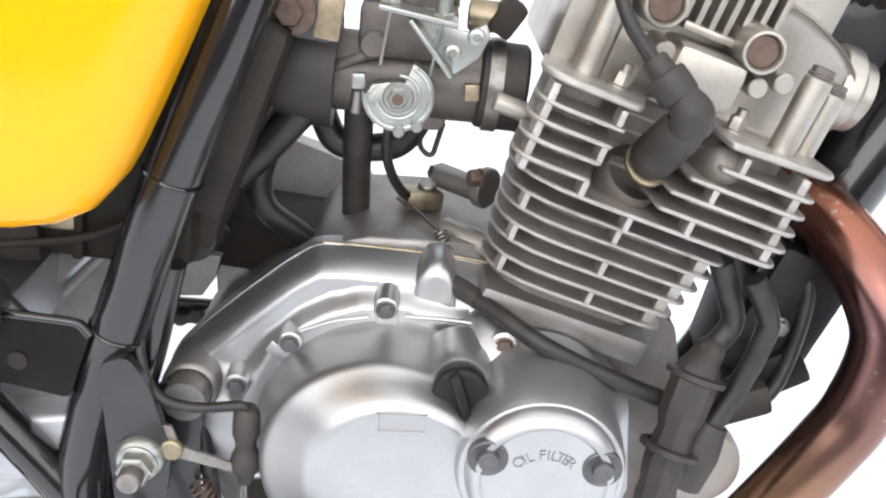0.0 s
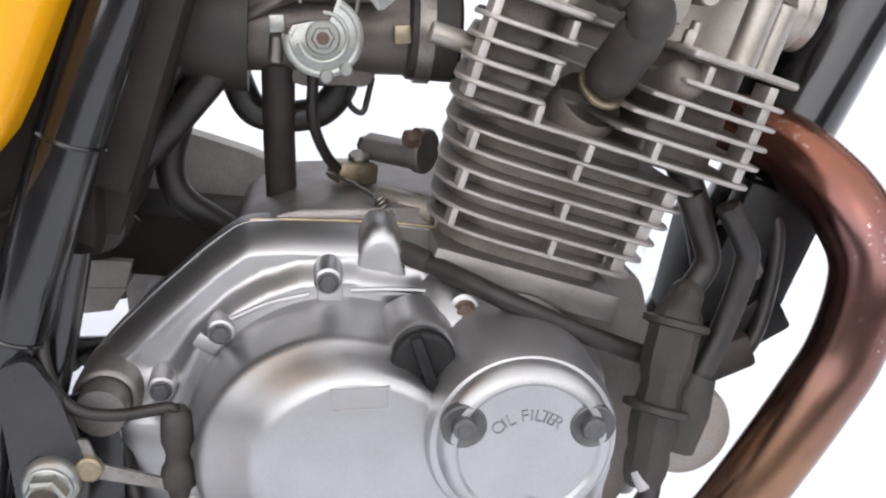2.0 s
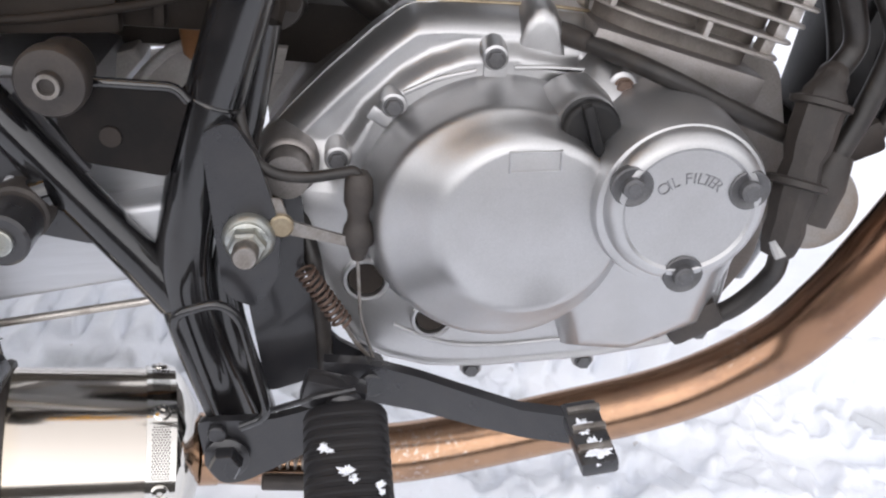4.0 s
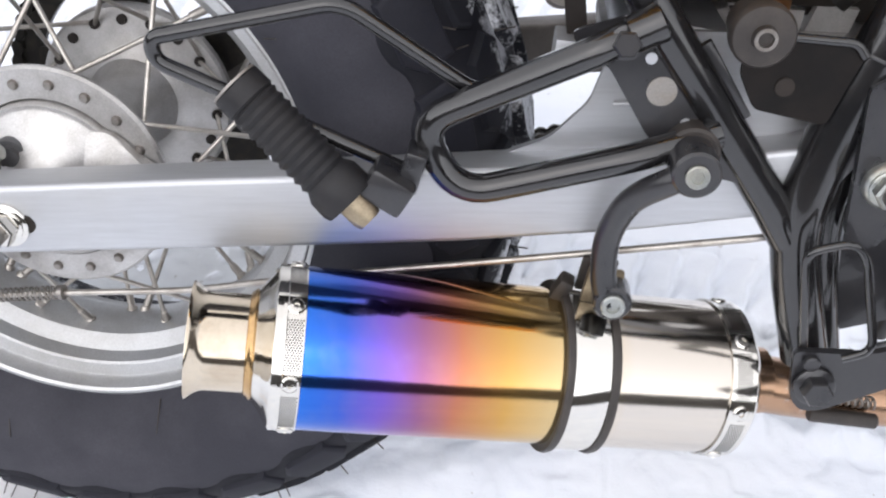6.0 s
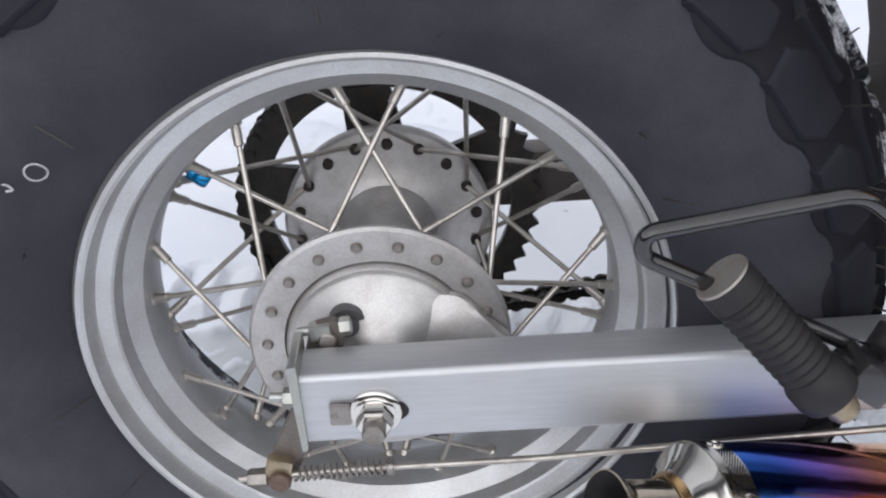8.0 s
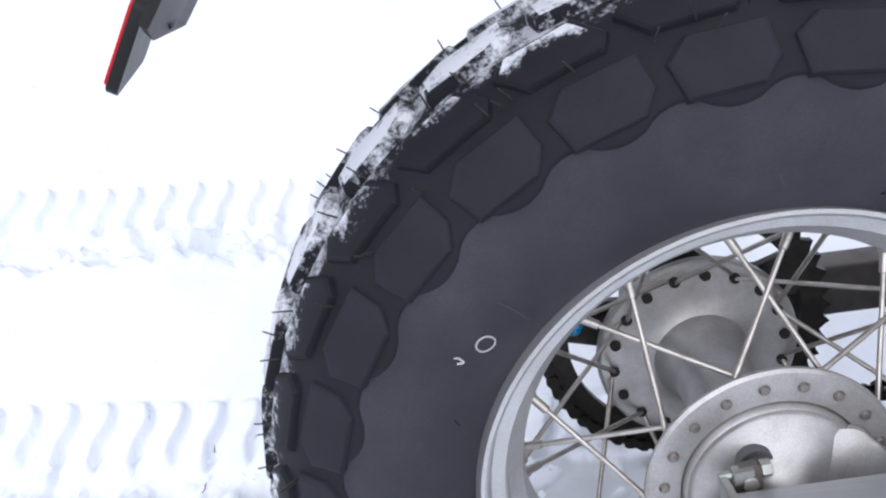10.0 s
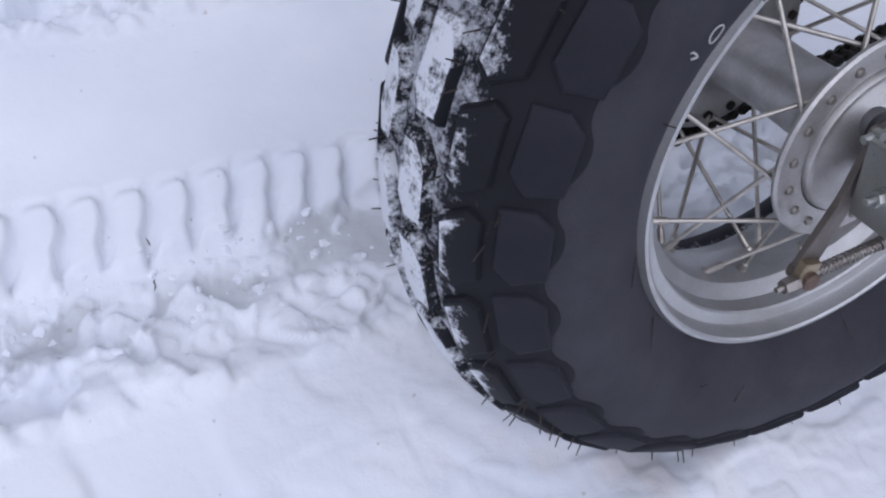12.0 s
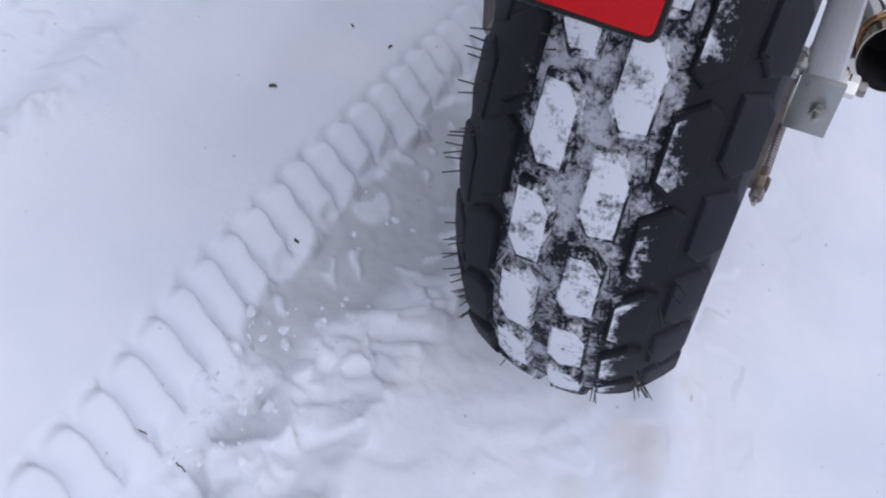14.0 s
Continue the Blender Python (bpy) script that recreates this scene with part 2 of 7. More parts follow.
MUF_A, MUF_B = Vector((0.4635, -0.1085, 0.1825)), Vector((0.1705, -0.1670, 0.2471))
MUF_WAY = (MUF_B - MUF_A).normalized()
M["titan"] = exhaust_metal("heat_tinted_titanium", MUF_A, MUF_WAY, (MUF_B - MUF_A).length,
    [(0.34, (0.60, 0.55, 0.49)), (0.46, (0.58, 0.44, 0.23)), (0.57, (0.54, 0.31, 0.09)), (0.67, (0.45, 0.17, 0.10)), (0.75, (0.28, 0.11, 0.22)),
     (0.83, (0.17, 0.10, 0.46)), (0.91, (0.045, 0.11, 0.50)), (1.02, (0.025, 0.15, 0.58))], 0.13, 0.06, (0.5, 0.42, 0.36))
M["pipe"] = exhaust_metal("heat_browned_steel_pipe", (0.93, -0.1, 0.50), (-0.55, 0, -1), 0.42,
    [(0.0, (0.42, 0.16, 0.08)), (0.10, (0.34, 0.13, 0.075)), (0.20, (0.20, 0.105, 0.10)), (0.36, (0.23, 0.125, 0.10)), (0.50, (0.32, 0.18, 0.115)), (1.0, (0.40, 0.25, 0.16))], 0.24, 0.40, (0.14, 0.095, 0.085), 0.55)


def snow_material(name):
    """Packed snow: near-white with a cool cast, crystalline relief and greyer icy patches and pits."""
    m = bpy.data.materials.new(name)
    m.use_nodes = True
    nt = m.node_tree
    n, l = nt.nodes, nt.links
    b = n["Principled BSDF"]
    b.inputs["Roughness"].default_value = 0.75
    b.inputs["Specular IOR Level"].default_value = 0.25
    big = noise_node(nt, 3.5, 4, 0.55)
    r = ramp(n, [(0.3, (0.74, 0.78, 0.86)), (0.65, (0.86, 0.88, 0.92))])
    l.new(big.outputs["Fac"], r.inputs["Fac"])
    at = n.new("ShaderNodeAttribute")
    at.attribute_name = "ice_and_pits"
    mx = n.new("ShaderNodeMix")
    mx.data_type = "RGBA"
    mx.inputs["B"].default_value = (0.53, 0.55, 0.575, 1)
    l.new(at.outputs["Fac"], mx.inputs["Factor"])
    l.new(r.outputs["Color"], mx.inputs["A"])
    soil = n.new("ShaderNodeAttribute")
    soil.attribute_name = "soil"
    ms = n.new("ShaderNodeMix")
    ms.data_type = "RGBA"
    ms.inputs["B"].default_value = (0.80, 0.74, 0.70, 1)
    l.new(soil.outputs["Fac"], ms.inputs["Factor"])
    l.new(mx.outputs["Result"], ms.inputs["A"])
    mx = ms
    specks = noise_node(nt, 70, 2, 0.5, seed=4.0)
    sr = ramp(n, [(0.735, (1, 1, 1)), (0.76, (0.55, 0.5, 0.45))])
    l.new(specks.outputs["Fac"], sr.inputs["Fac"])
    mul = n.new("ShaderNodeMix")
    mul.data_type, mul.blend_type = "RGBA", "MULTIPLY"
    mul.inputs["Factor"].default_value = 0.5
    l.new(mx.outputs["Result"], mul.inputs["A"])
    l.new(sr.outputs["Color"], mul.inputs["B"])
    l.new(mul.outputs["Result"], b.inputs["Base Color"])
    f1, f2 = noise_node(nt, 42, 7, 0.62), noise_node(nt, 420, 4, 0.6)
    b1, b2 = n.new("ShaderNodeBump"), n.new("ShaderNodeBump")
    b1.inputs["Strength"].default_value, b1.inputs["Distance"].default_value = 0.24, 0.007
    b2.inputs["Strength"].default_value, b2.inputs["Distance"].default_value = 0.25, 0.0010
    l.new(f1.outputs["Fac"], b1.inputs["Height"])
    l.new(f2.outputs["Fac"], b2.inputs["Height"])
    l.new(b1.outputs["Normal"], b2.inputs["Normal"])
    l.new(b2.outputs["Normal"], b.inputs["Normal"])
    return m


M["snow"] = snow_material("packed_snow")


def tyre_material(name, snow_from, snow_to, amount, base, dust, snow=(0.66, 0.68, 0.72), middle=0.0100):
    """Dusty black rubber with snow pressed on where the tread meets the ground: none past snow_to from the middle plane."""
    m = surface(name, base, 0.74, 0.0, specular=0.3, dirt=dust, dirt_amount=0.6, dirt_scale=14, bump=0.25, bump_scale=700, grain_amount=0.15)
    nt = m.node_tree
    n, l = nt.nodes, nt.links
    b = n["Principled BSDF"]
    old = b.inputs["Base Color"].links[0].from_socket
    tc = n.new("ShaderNodeTexCoord")
    info = n.new("ShaderNodeObjectInfo")
    off = n.new("ShaderNodeVectorMath")
    off.operation = "MULTIPLY_ADD"
    off.inputs[1].default_value = (7, 5, 9)
    l.new(info.outputs["Random"], off.inputs[0])
    l.new(tc.outputs["Object"], off.inputs[2])
    no = n.new("ShaderNodeTexNoise")
    no.inputs["Scale"].default_value, no.inputs["Detail"].default_value, no.inputs["Roughness"].default_value = 38, 8, 0.68
    l.new(off.outputs["Vector"], no.inputs["Vector"])
    xyz = n.new("ShaderNodeSeparateXYZ")
    l.new(tc.outputs["Object"], xyz.inputs["Vector"])
    mid = n.new("ShaderNodeMath")
    mid.operation, mid.inputs[1].default_value = "SUBTRACT", middle
    l.new(xyz.outputs["Y"], mid.inputs[0])
    ab = n.new("ShaderNodeMath")
    ab.operation = "ABSOLUTE"
    l.new(mid.outputs[0], ab.inputs[0])
    mr = n.new("ShaderNodeMapRange")
    mr.inputs["From Min"].default_value, mr.inputs["From Max"].default_value = snow_from, snow_to
    mr.inputs["To Min"].default_value, mr.inputs["To Max"].default_value = amount, -0.25
    l.new(ab.outputs[0], mr.inputs["Value"])
    crumbs = noise_node(nt, 330, 3, 0.7, seed=6.0)
    crumb = n.new("ShaderNodeMath")
    crumb.operation, crumb.inputs[1].default_value = "MULTIPLY_ADD", 0.34
    crumb.inputs[2].default_value = -0.17
    l.new(crumbs.outputs["Fac"], crumb.inputs[0])
    both = n.new("ShaderNodeMath")
    l.new(no.outputs["Fac"], both.inputs[0])
    l.new(crumb.outputs[0], both.inputs[1])
    add = n.new("ShaderNodeMath")
    l.new(both.outputs[0], add.inputs[0])
    l.new(mr.outputs["Result"], add.inputs[1])
    r = ramp(n, [(0.53, (0, 0, 0)), (0.68, (1, 1, 1))])
    l.new(add.outputs[0], r.inputs["Fac"])
    mx = n.new("ShaderNodeMix")
    mx.data_type = "RGBA"
    mx.inputs["B"].default_value = (*snow, 1)
    l.new(r.outputs["Color"], mx.inputs["Factor"])
    l.new(old, mx.inputs["A"])
    l.new(mx.outputs["Result"], b.inputs["Base Color"])
    return m


M["wall"] = tyre_material("dusty_tyre_sidewall", 0.038, 0.078, 0.13, (0.0265, 0.0265, 0.0345), (0.061, 0.0595, 0.0705))
M["tyre"] = tyre_material("tyre_carcass_rubber", 0.036, 0.076, 0.10, (0.0062, 0.0066, 0.0105), (0.017, 0.0168, 0.0225), (0.46, 0.47, 0.51))
M["block"] = tyre_material("tread_block_rubber", 0.026, 0.072, 0.075, (0.0058, 0.0062, 0.0100), (0.016, 0.0160, 0.0215))
M["shoulder"] = tyre_material("dusty_shoulder_rubber", 0.024, 0.060, 0.05, (0.0105, 0.0110, 0.0170), (0.029, 0.0285, 0.0375))
M["block_top"] = tyre_material("snow_packed_tread_top", 0.044, 0.074, 0.19, (0.0058, 0.0062, 0.0100), (0.016, 0.0160, 0.0215))


# ---------------------------------------------------------------- building helpers
def finish(name, bm, material, angle=38):
    """Links a bmesh as one mesh object, smooth but for its sharp edges."""
    bmesh.ops.recalc_face_normals(bm, faces=bm.faces)
    for f in bm.faces:
        f.smooth = True
    for e in bm.edges:
        if len(e.link_faces) == 2 and e.calc_face_angle(0) > radians(angle):
            e.smooth = False
    me = bpy.data.meshes.new(name)
    bm.to_mesh(me)
    bm.free()
    me.materials.append(material)
    return new(name, me)


def part(name, bm, material, parent, label="", angle=38):
    ob = finish(name, bm, material, angle)
    ob.parent = parent
    if label:
        tagged(ob, label)
    return ob


def twin(ob, m, label=""):
    """Another part on the same mesh, moved by m."""
    o = ob.copy()
    scene.collection.objects.link(o)
    o.parent = ob.parent
    o.matrix_basis = m
    return o


def frame_of(way):
    """Two directions across way."""
    w = Vector(way).normalized()
    a = w.cross(Vector((0, 0, 1)) if abs(w.z) < 0.9 else Vector((1, 0, 0))).normalized()
    return a, w.cross(a).normalized()


def curve_through(points, steps=8):
    """A smooth line through the points."""
    p = [Vector(q) for q in points]
    p = [p[0] * 2 - p[1]] + p + [p[-1] * 2 - p[-2]]
    out = []
    for i in range(1, len(p) - 2):
        for k in range(steps):
            t = k / steps
            a, b, c, d = p[i - 1:i + 3]
            out.append(0.5 * (2 * b + (c - a) * t + (2 * a - 5 * b + 4 * c - d) * t * t + (3 * b - a - 3 * c + d) * t ** 3))
    return out + [p[-2]]


def rounded(points, radius, steps=5):
    """A line with straight runs and rounded corners."""
    p = [Vector(q) for q in points]
    out = [p[0]]
    for a, b, c in zip(p, p[1:], p[2:]):
        u, v = (a - b), (c - b)
        d = min(radius, u.length * 0.48, v.length * 0.48)
        s, e = b + u.normalized() * d, b + v.normalized() * d
        for k in range(steps + 1):
            t = k / steps
            out.append(s * (1 - t) ** 2 + b * 2 * t * (1 - t) + e * t * t)
    return out + [p[-1]]


def tube(line, radius, segs=14, bm=None, caps=True):
    """A round bar along the line; radius is a number or one for each point."""
    bm = bm or bmesh.new()
    line = [Vector(q) for q in line]
    radii = radius if isinstance(radius, (list, tuple)) else [radius] * len(line)
    up, rings = None, []
    for i, (c, r) in enumerate(zip(line, radii)):
        way = (line[min(i + 1, len(line) - 1)] - line[max(i - 1, 0)]).normalized()
        if up is None:
            up = frame_of(way)[0]
        up = (up - way * up.dot(way)).normalized()
        side = way.cross(up)
        rings.append([bm.verts.new(c + (up * math.cos(a) + side * math.sin(a)) * r) for a in (2 * math.pi * k / segs for k in range(segs))])
    for a, b in zip(rings, rings[1:]):
        for k in range(segs):
            bm.faces.new((a[k], a[(k + 1) % segs], b[(k + 1) % segs], b[k]))
    if caps:
        bm.faces.new(rings[0][::-1])
        bm.faces.new(rings[-1])
    return bm


def lathe(profile, base, way, segs=32, closed=False, bm=None):
    """Turns a profile of (radius, distance along way) round the line from base along way."""
    bm = bm or bmesh.new()
    w = Vector(way).normalized()
    a, b = frame_of(w)
    base = Vector(base)
    rings = []
    for r, h in profile:
        if r < 1e-6:
            rings.append([bm.verts.new(base + w * h)])
        else:
            rings.append([bm.verts.new(base + w * h + (a * math.cos(t) + b * math.sin(t)) * r) for t in (2 * math.pi * k / segs for k in range(segs))])
    pairs = list(zip(rings, rings[1:])) + ([(rings[-1], rings[0])] if closed else [])
    for p, q in pairs:
        for k in range(segs):
            j = (k + 1) % segs
            if len(p) == 1 and len(q) == 1:
                continue
            if len(p) == 1:
                bm.faces.new((p[0], q[j], q[k]))
            elif len(q) == 1:
                bm.faces.new((p[k], p[j], q[0]))
            else:
                bm.faces.new((p[k], p[j], q[j], q[k]))
    return bm


def rod(a, b, radius, segs=14, bevel=0.0, bm=None):
    """A straight pin from a to b with eased ends."""
    a, b = Vector(a), Vector(b)
    d = (b - a).length
    e = min(bevel, d / 3, radius / 2)
    prof = [(0, 0), (radius - e, 0), (radius, e), (radius, d - e), (radius - e, d), (0, d)] if e > 0 else [(0, 0), (radius, 0), (radius, d), (0, d)]
    return lathe(prof, a, b - a, segs, bm=bm)


def hexbolt(at, way, across, height, washer=0.0, washer_h=0.0015, bm=None, hole=0.0):
    """A hexagonal bolt head on an optional round flange, standing on at and pointing along way."""
    bm = bm or bmesh.new()
    at, way = Vector(at), Vector(way).normalized()
    if washer:
        lathe([(0, 0), (washer, 0), (washer, washer_h * 0.7), (washer * 0.9, washer_h), (0, washer_h)], at, way, 24, bm=bm)
        at = at + way * washer_h
    r = across / math.sqrt(3)
    prof = [(0, -0.0005), (r, -0.0005), (r, height * 0.82), (r * 0.86, height), (hole, height)] + ([(hole, height * 0.4), (0, height * 0.4)] if hole else [(0, height)])
    if not hole:
        prof = prof[:4] + [(0, height)]
    lathe(prof, at, way, 6, bm=bm)
    return bm


def capscrew(at, way, r, height, bm=None):
    """A round head with a socket in it."""
    return lathe([(0, -0.001), (r, -0.001), (r, height * 0.8), (r * 0.88, height), (r * 0.55, height), (r * 0.5, height * 0.35), (0, height * 0.35)], at, way, 20, bm=bm)


def plate(outline, y0, y1, bevel=0.0, holes=(), bm=None, round_corners=0.0, steps=4):
    """A flat part in the x-z plane from its outline, from y0 to y1, its outer edges eased."""
    bm = bm or bmesh.new()
    pts = [Vector((x, 0, z)) for x, z in outline]
    if round_corners:
        ring = []
        for i in range(len(pts)):
            a, b, c = pts[i - 1], pts[i], pts[(i + 1) % len(pts)]
            u, v = a - b, c - b
            d = min(round_corners, u.length * 0.45, v.length * 0.45)
            s, e = b + u.normalized() * d, b + v.normalized() * d
            for k in range(steps + 1):
                t = k / steps
                ring.append(s * (1 - t) ** 2 + b * 2 * t * (1 - t) + e * t * t)
        pts = ring
    lo = [bm.verts.new((p.x, y0, p.z)) for p in pts]
    f = bm.faces.new(lo)
    ext = bmesh.ops.extrude_face_region(bm, geom=[f])
    top = [g for g in ext["geom"] if isinstance(g, bmesh.types.BMVert)]
    for v in top:
        v.co.y = y1
    if bevel:
        ts = set(top)
        edges = [e for e in bm.edges if e.verts[0] in ts and e.verts[1] in ts and len(e.link_faces) == 2]
        bmesh.ops.bevel(bm, geom=edges, offset=bevel, segments=2, affect="EDGES", profile=0.6)
    return bm


def block(centre, size, turn=None, bevel=0.002, bm=None):
    """A box with eased edges, turned by an Euler in degrees."""
    own = bmesh.new()
    bmesh.ops.create_cube(own, size=1)
    bmesh.ops.scale(own, vec=size, verts=own.verts)
    if bevel:
        bmesh.ops.bevel(own, geom=own.edges, offset=bevel, segments=2, affect="EDGES", profile=0.6)
    m = pose(*centre, *(turn or (0, 0, 0)))
    bmesh.ops.transform(own, matrix=m, verts=own.verts)
    if bm is None:
        return own
    me = bpy.data.meshes.new("tmp")
    own.to_mesh(me)
    own.free()
    bm.from_mesh(me)
    bpy.data.meshes.remove(me)
    return bm


def loft(rings, caps=(True, True), bm=None):
    """Skin over rings of equally many points."""
    bm = bm or bmesh.new()
    vs = [[bm.verts.new(p) for p in r] for r in rings]
    n = len(vs[0])
    for a, b in zip(vs, vs[1:]):
        for k in range(n):
            bm.faces.new((a[k], a[(k + 1) % n], b[(k + 1) % n], b[k]))
    if caps[0]:
        bm.faces.new(vs[0][::-1])
    if caps[1]:
        bm.faces.new(vs[-1])
    return bm


def circle(cx, y, cz, r, n=48):
    return [Vector((cx + r * math.cos(2 * math.pi * k / n), y, cz + r * math.sin(2 * math.pi * k / n))) for k in range(n)]


def spring(a, b, radius, wire, turns, per=10):
    a, b = Vector(a), Vector(b)
    u, v = frame_of(b - a)
    n = int(turns * per)
    line = [a.lerp(b, k / n) + (u * math.cos(2 * math.pi * k / per) + v * math.sin(2 * math.pi * k / per)) * radius for k in range(n + 1)]
    return tube(line, wire, 6)


# ---------------------------------------------------------------- snow-covered ground
def lattice(x, y, cell, seed):
    """Smooth value noise between -1 and 1 on arrays."""
    gx, gy = x / cell, y / cell
    ix, iy = np.floor(gx).astype(int), np.floor(gy).astype(int)
    fx, fy = gx - ix, gy - iy
    fx, fy = fx * fx * (3 - 2 * fx), fy * fy * (3 - 2 * fy)

    def val(i, j):
        h = np.sin(i * 127.1 + j * 311.7 + seed * 74.7) * 43758.5453
        return (h - np.floor(h)) * 2 - 1
    return (val(ix, iy) * (1 - fx) + val(ix + 1, iy) * fx) * (1 - fy) + (val(ix, iy + 1) * (1 - fx) + val(ix + 1, iy + 1) * fx) * fy


def smooth(a, b, v):
    t = np.clip((v - a) / (b - a), 0, 1)
    return t * t * (3 - 2 * t)


def track(x, y, edge, inner, width, phase):
    """A tyre print: overlapping rounded lobes along its far side, a pressed grey icy middle, and softer broken lobes along its near side."""
    period = 0.0415
    inner = inner + 0.032 * (1 - smooth(-0.44, -0.28, x))
    d = edge + 0.003 * lattice(x, y * 0, 0.15, 5 + phase) - y          # distance inwards from the far edge
    s = np.clip(d / inner, 0, 1.5)
    # the lobes' crests swing forwards near the edge and back again further in
    bow = 0.009 * np.sin(np.pi * np.clip(s / 0.50, 0, 1)) - 0.010 * s
    u = (x + phase - bow + 0.003 * lattice(x, y, 0.06, 6)) / period
    k = np.floor(u)
    f = u - k
    toe = 0.013 * (1 - np.sqrt(np.clip(1 - (2 * f - 1.2) ** 2 * 0.7, 0, 1)))
    din = d - toe
    wall = smooth(-0.006, 0.012, din)
    length = inner * (0.90 + 0.16 * lattice(k, k * 0 + phase, 1.0, 17))
    lobe_on = smooth(0.0, 0.016, din) * (1 - smooth(length * 0.80, length, d + 0.007 * lattice(x, y, 0.014, 3)))
    saw = np.where(f < 0.86, np.sin(np.clip(f / 0.86, 0, 1) * 1.50), np.sin(1.50) * (1 - smooth(0.86, 1.0, f)))
    # slanting creases that split the lobes into lozenges further in
    g2 = (x + phase + 0.62 * (d - inner * 0.55)) / period
    f2 = np.abs(g2 - np.floor(g2) - 0.5) * 2
    fork = smooth(0.72, 1.0, f2) * smooth(inner * 0.45, inner * 0.60, d)
    floor_in = 1 - smooth(width - 0.035, width + 0.015, d + 0.012 * lattice(x, y, 0.07, 8))
    h = -wall * floor_in * (0.010 + 0.015 * smooth(0.0, inner, d)) + (saw * 0.0165 - fork * 0.0070) * lobe_on * floor_in
    wx, wy = x + 0.010 * lattice(x, y, 0.03, 41), y + 0.010 * lattice(x, y, 0.03, 42)
    wx, wy = 0.8 * wx + 0.6 * wy, 0.8 * wy - 0.6 * wx
    # the icy strip runs back from the wheel and narrows out
    back = smooth(-0.40, -0.31, x + 0.03 * lattice(x, y, 0.05, 26)) * (1 - smooth(0.06, 0.16, x))
    wide = np.interp(x, [-0.40, -0.30, -0.22, -0.12, 0.0], [0.035, 0.055, 0.10, 0.135, 0.15])
    icy = smooth(inner * 0.84, inner * 0.98, d + 0.008 * lattice(x, y, 0.02, 21)) * (1 - smooth(inner + wide - 0.025, inner + wide + 0.015, d + 0.018 * lattice(x, y, 0.035, 22))) * back
    # small pits among the broken chips, sunk and greyed like the icy strip
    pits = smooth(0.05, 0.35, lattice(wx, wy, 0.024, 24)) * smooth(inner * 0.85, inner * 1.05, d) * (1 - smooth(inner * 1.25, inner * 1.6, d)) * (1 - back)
    # softer lobes along the near side, of the same tread, broken up
    dn = width - d + 0.010 * lattice(x, y, 0.05, 18)
    un = (x + phase + 0.017 + 0.35 * dn + 0.008 * lattice(x, y, 0.05, 19)) / (period * 1.12)
    fn = un - np.floor(un)
    mound = np.sin(np.pi * np.clip(fn * 1.12, 0, 1)) ** 0.7 * (0.75 + 0.4 * lattice(np.floor(un), un * 0, 1.0, 27))
    near = smooth(-0.030, 0.004, dn) * (1 - smooth(0.060, 0.095, dn + 0.02 * lattice(x, y, 0.05, 13))) * (1 - icy)
    chunk = 0.0105 * smooth(-0.15, 0.15, lattice(wx, wy, 0.034, 11)) + 0.0065 * smooth(0.0, 0.22, lattice(wx + 0.3, wy, 0.019, 12)) + 0.0030 * smooth(0.1, 0.4, lattice(wx, wy + 0.2, 0.011, 29)) + 0.0010 * lattice(x, y, 0.010, 14)
    h += near * (0.0070 * mound + chunk)
    rubble = smooth(inner * 0.80, inner * 1.0, d) * (1 - smooth(inner * 1.5, inner * 1.8, d)) * (1 - icy)
    h += rubble * (0.006 * smooth(0.0, 0.2, lattice(wx, wy, 0.019, 15)) + 0.004 * smooth(0.1, 0.3, lattice(wx + 0.2, wy, 0.010, 16)) - 0.007 * pits)
    flakes = smooth(0.45, 0.62, lattice(wx, wy, 0.017, 25))
    h += icy * (0.0009 * lattice(x, y, 0.012, 23) + 0.0030 * flakes)
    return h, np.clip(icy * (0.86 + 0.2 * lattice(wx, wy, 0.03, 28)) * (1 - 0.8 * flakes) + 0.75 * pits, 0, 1)


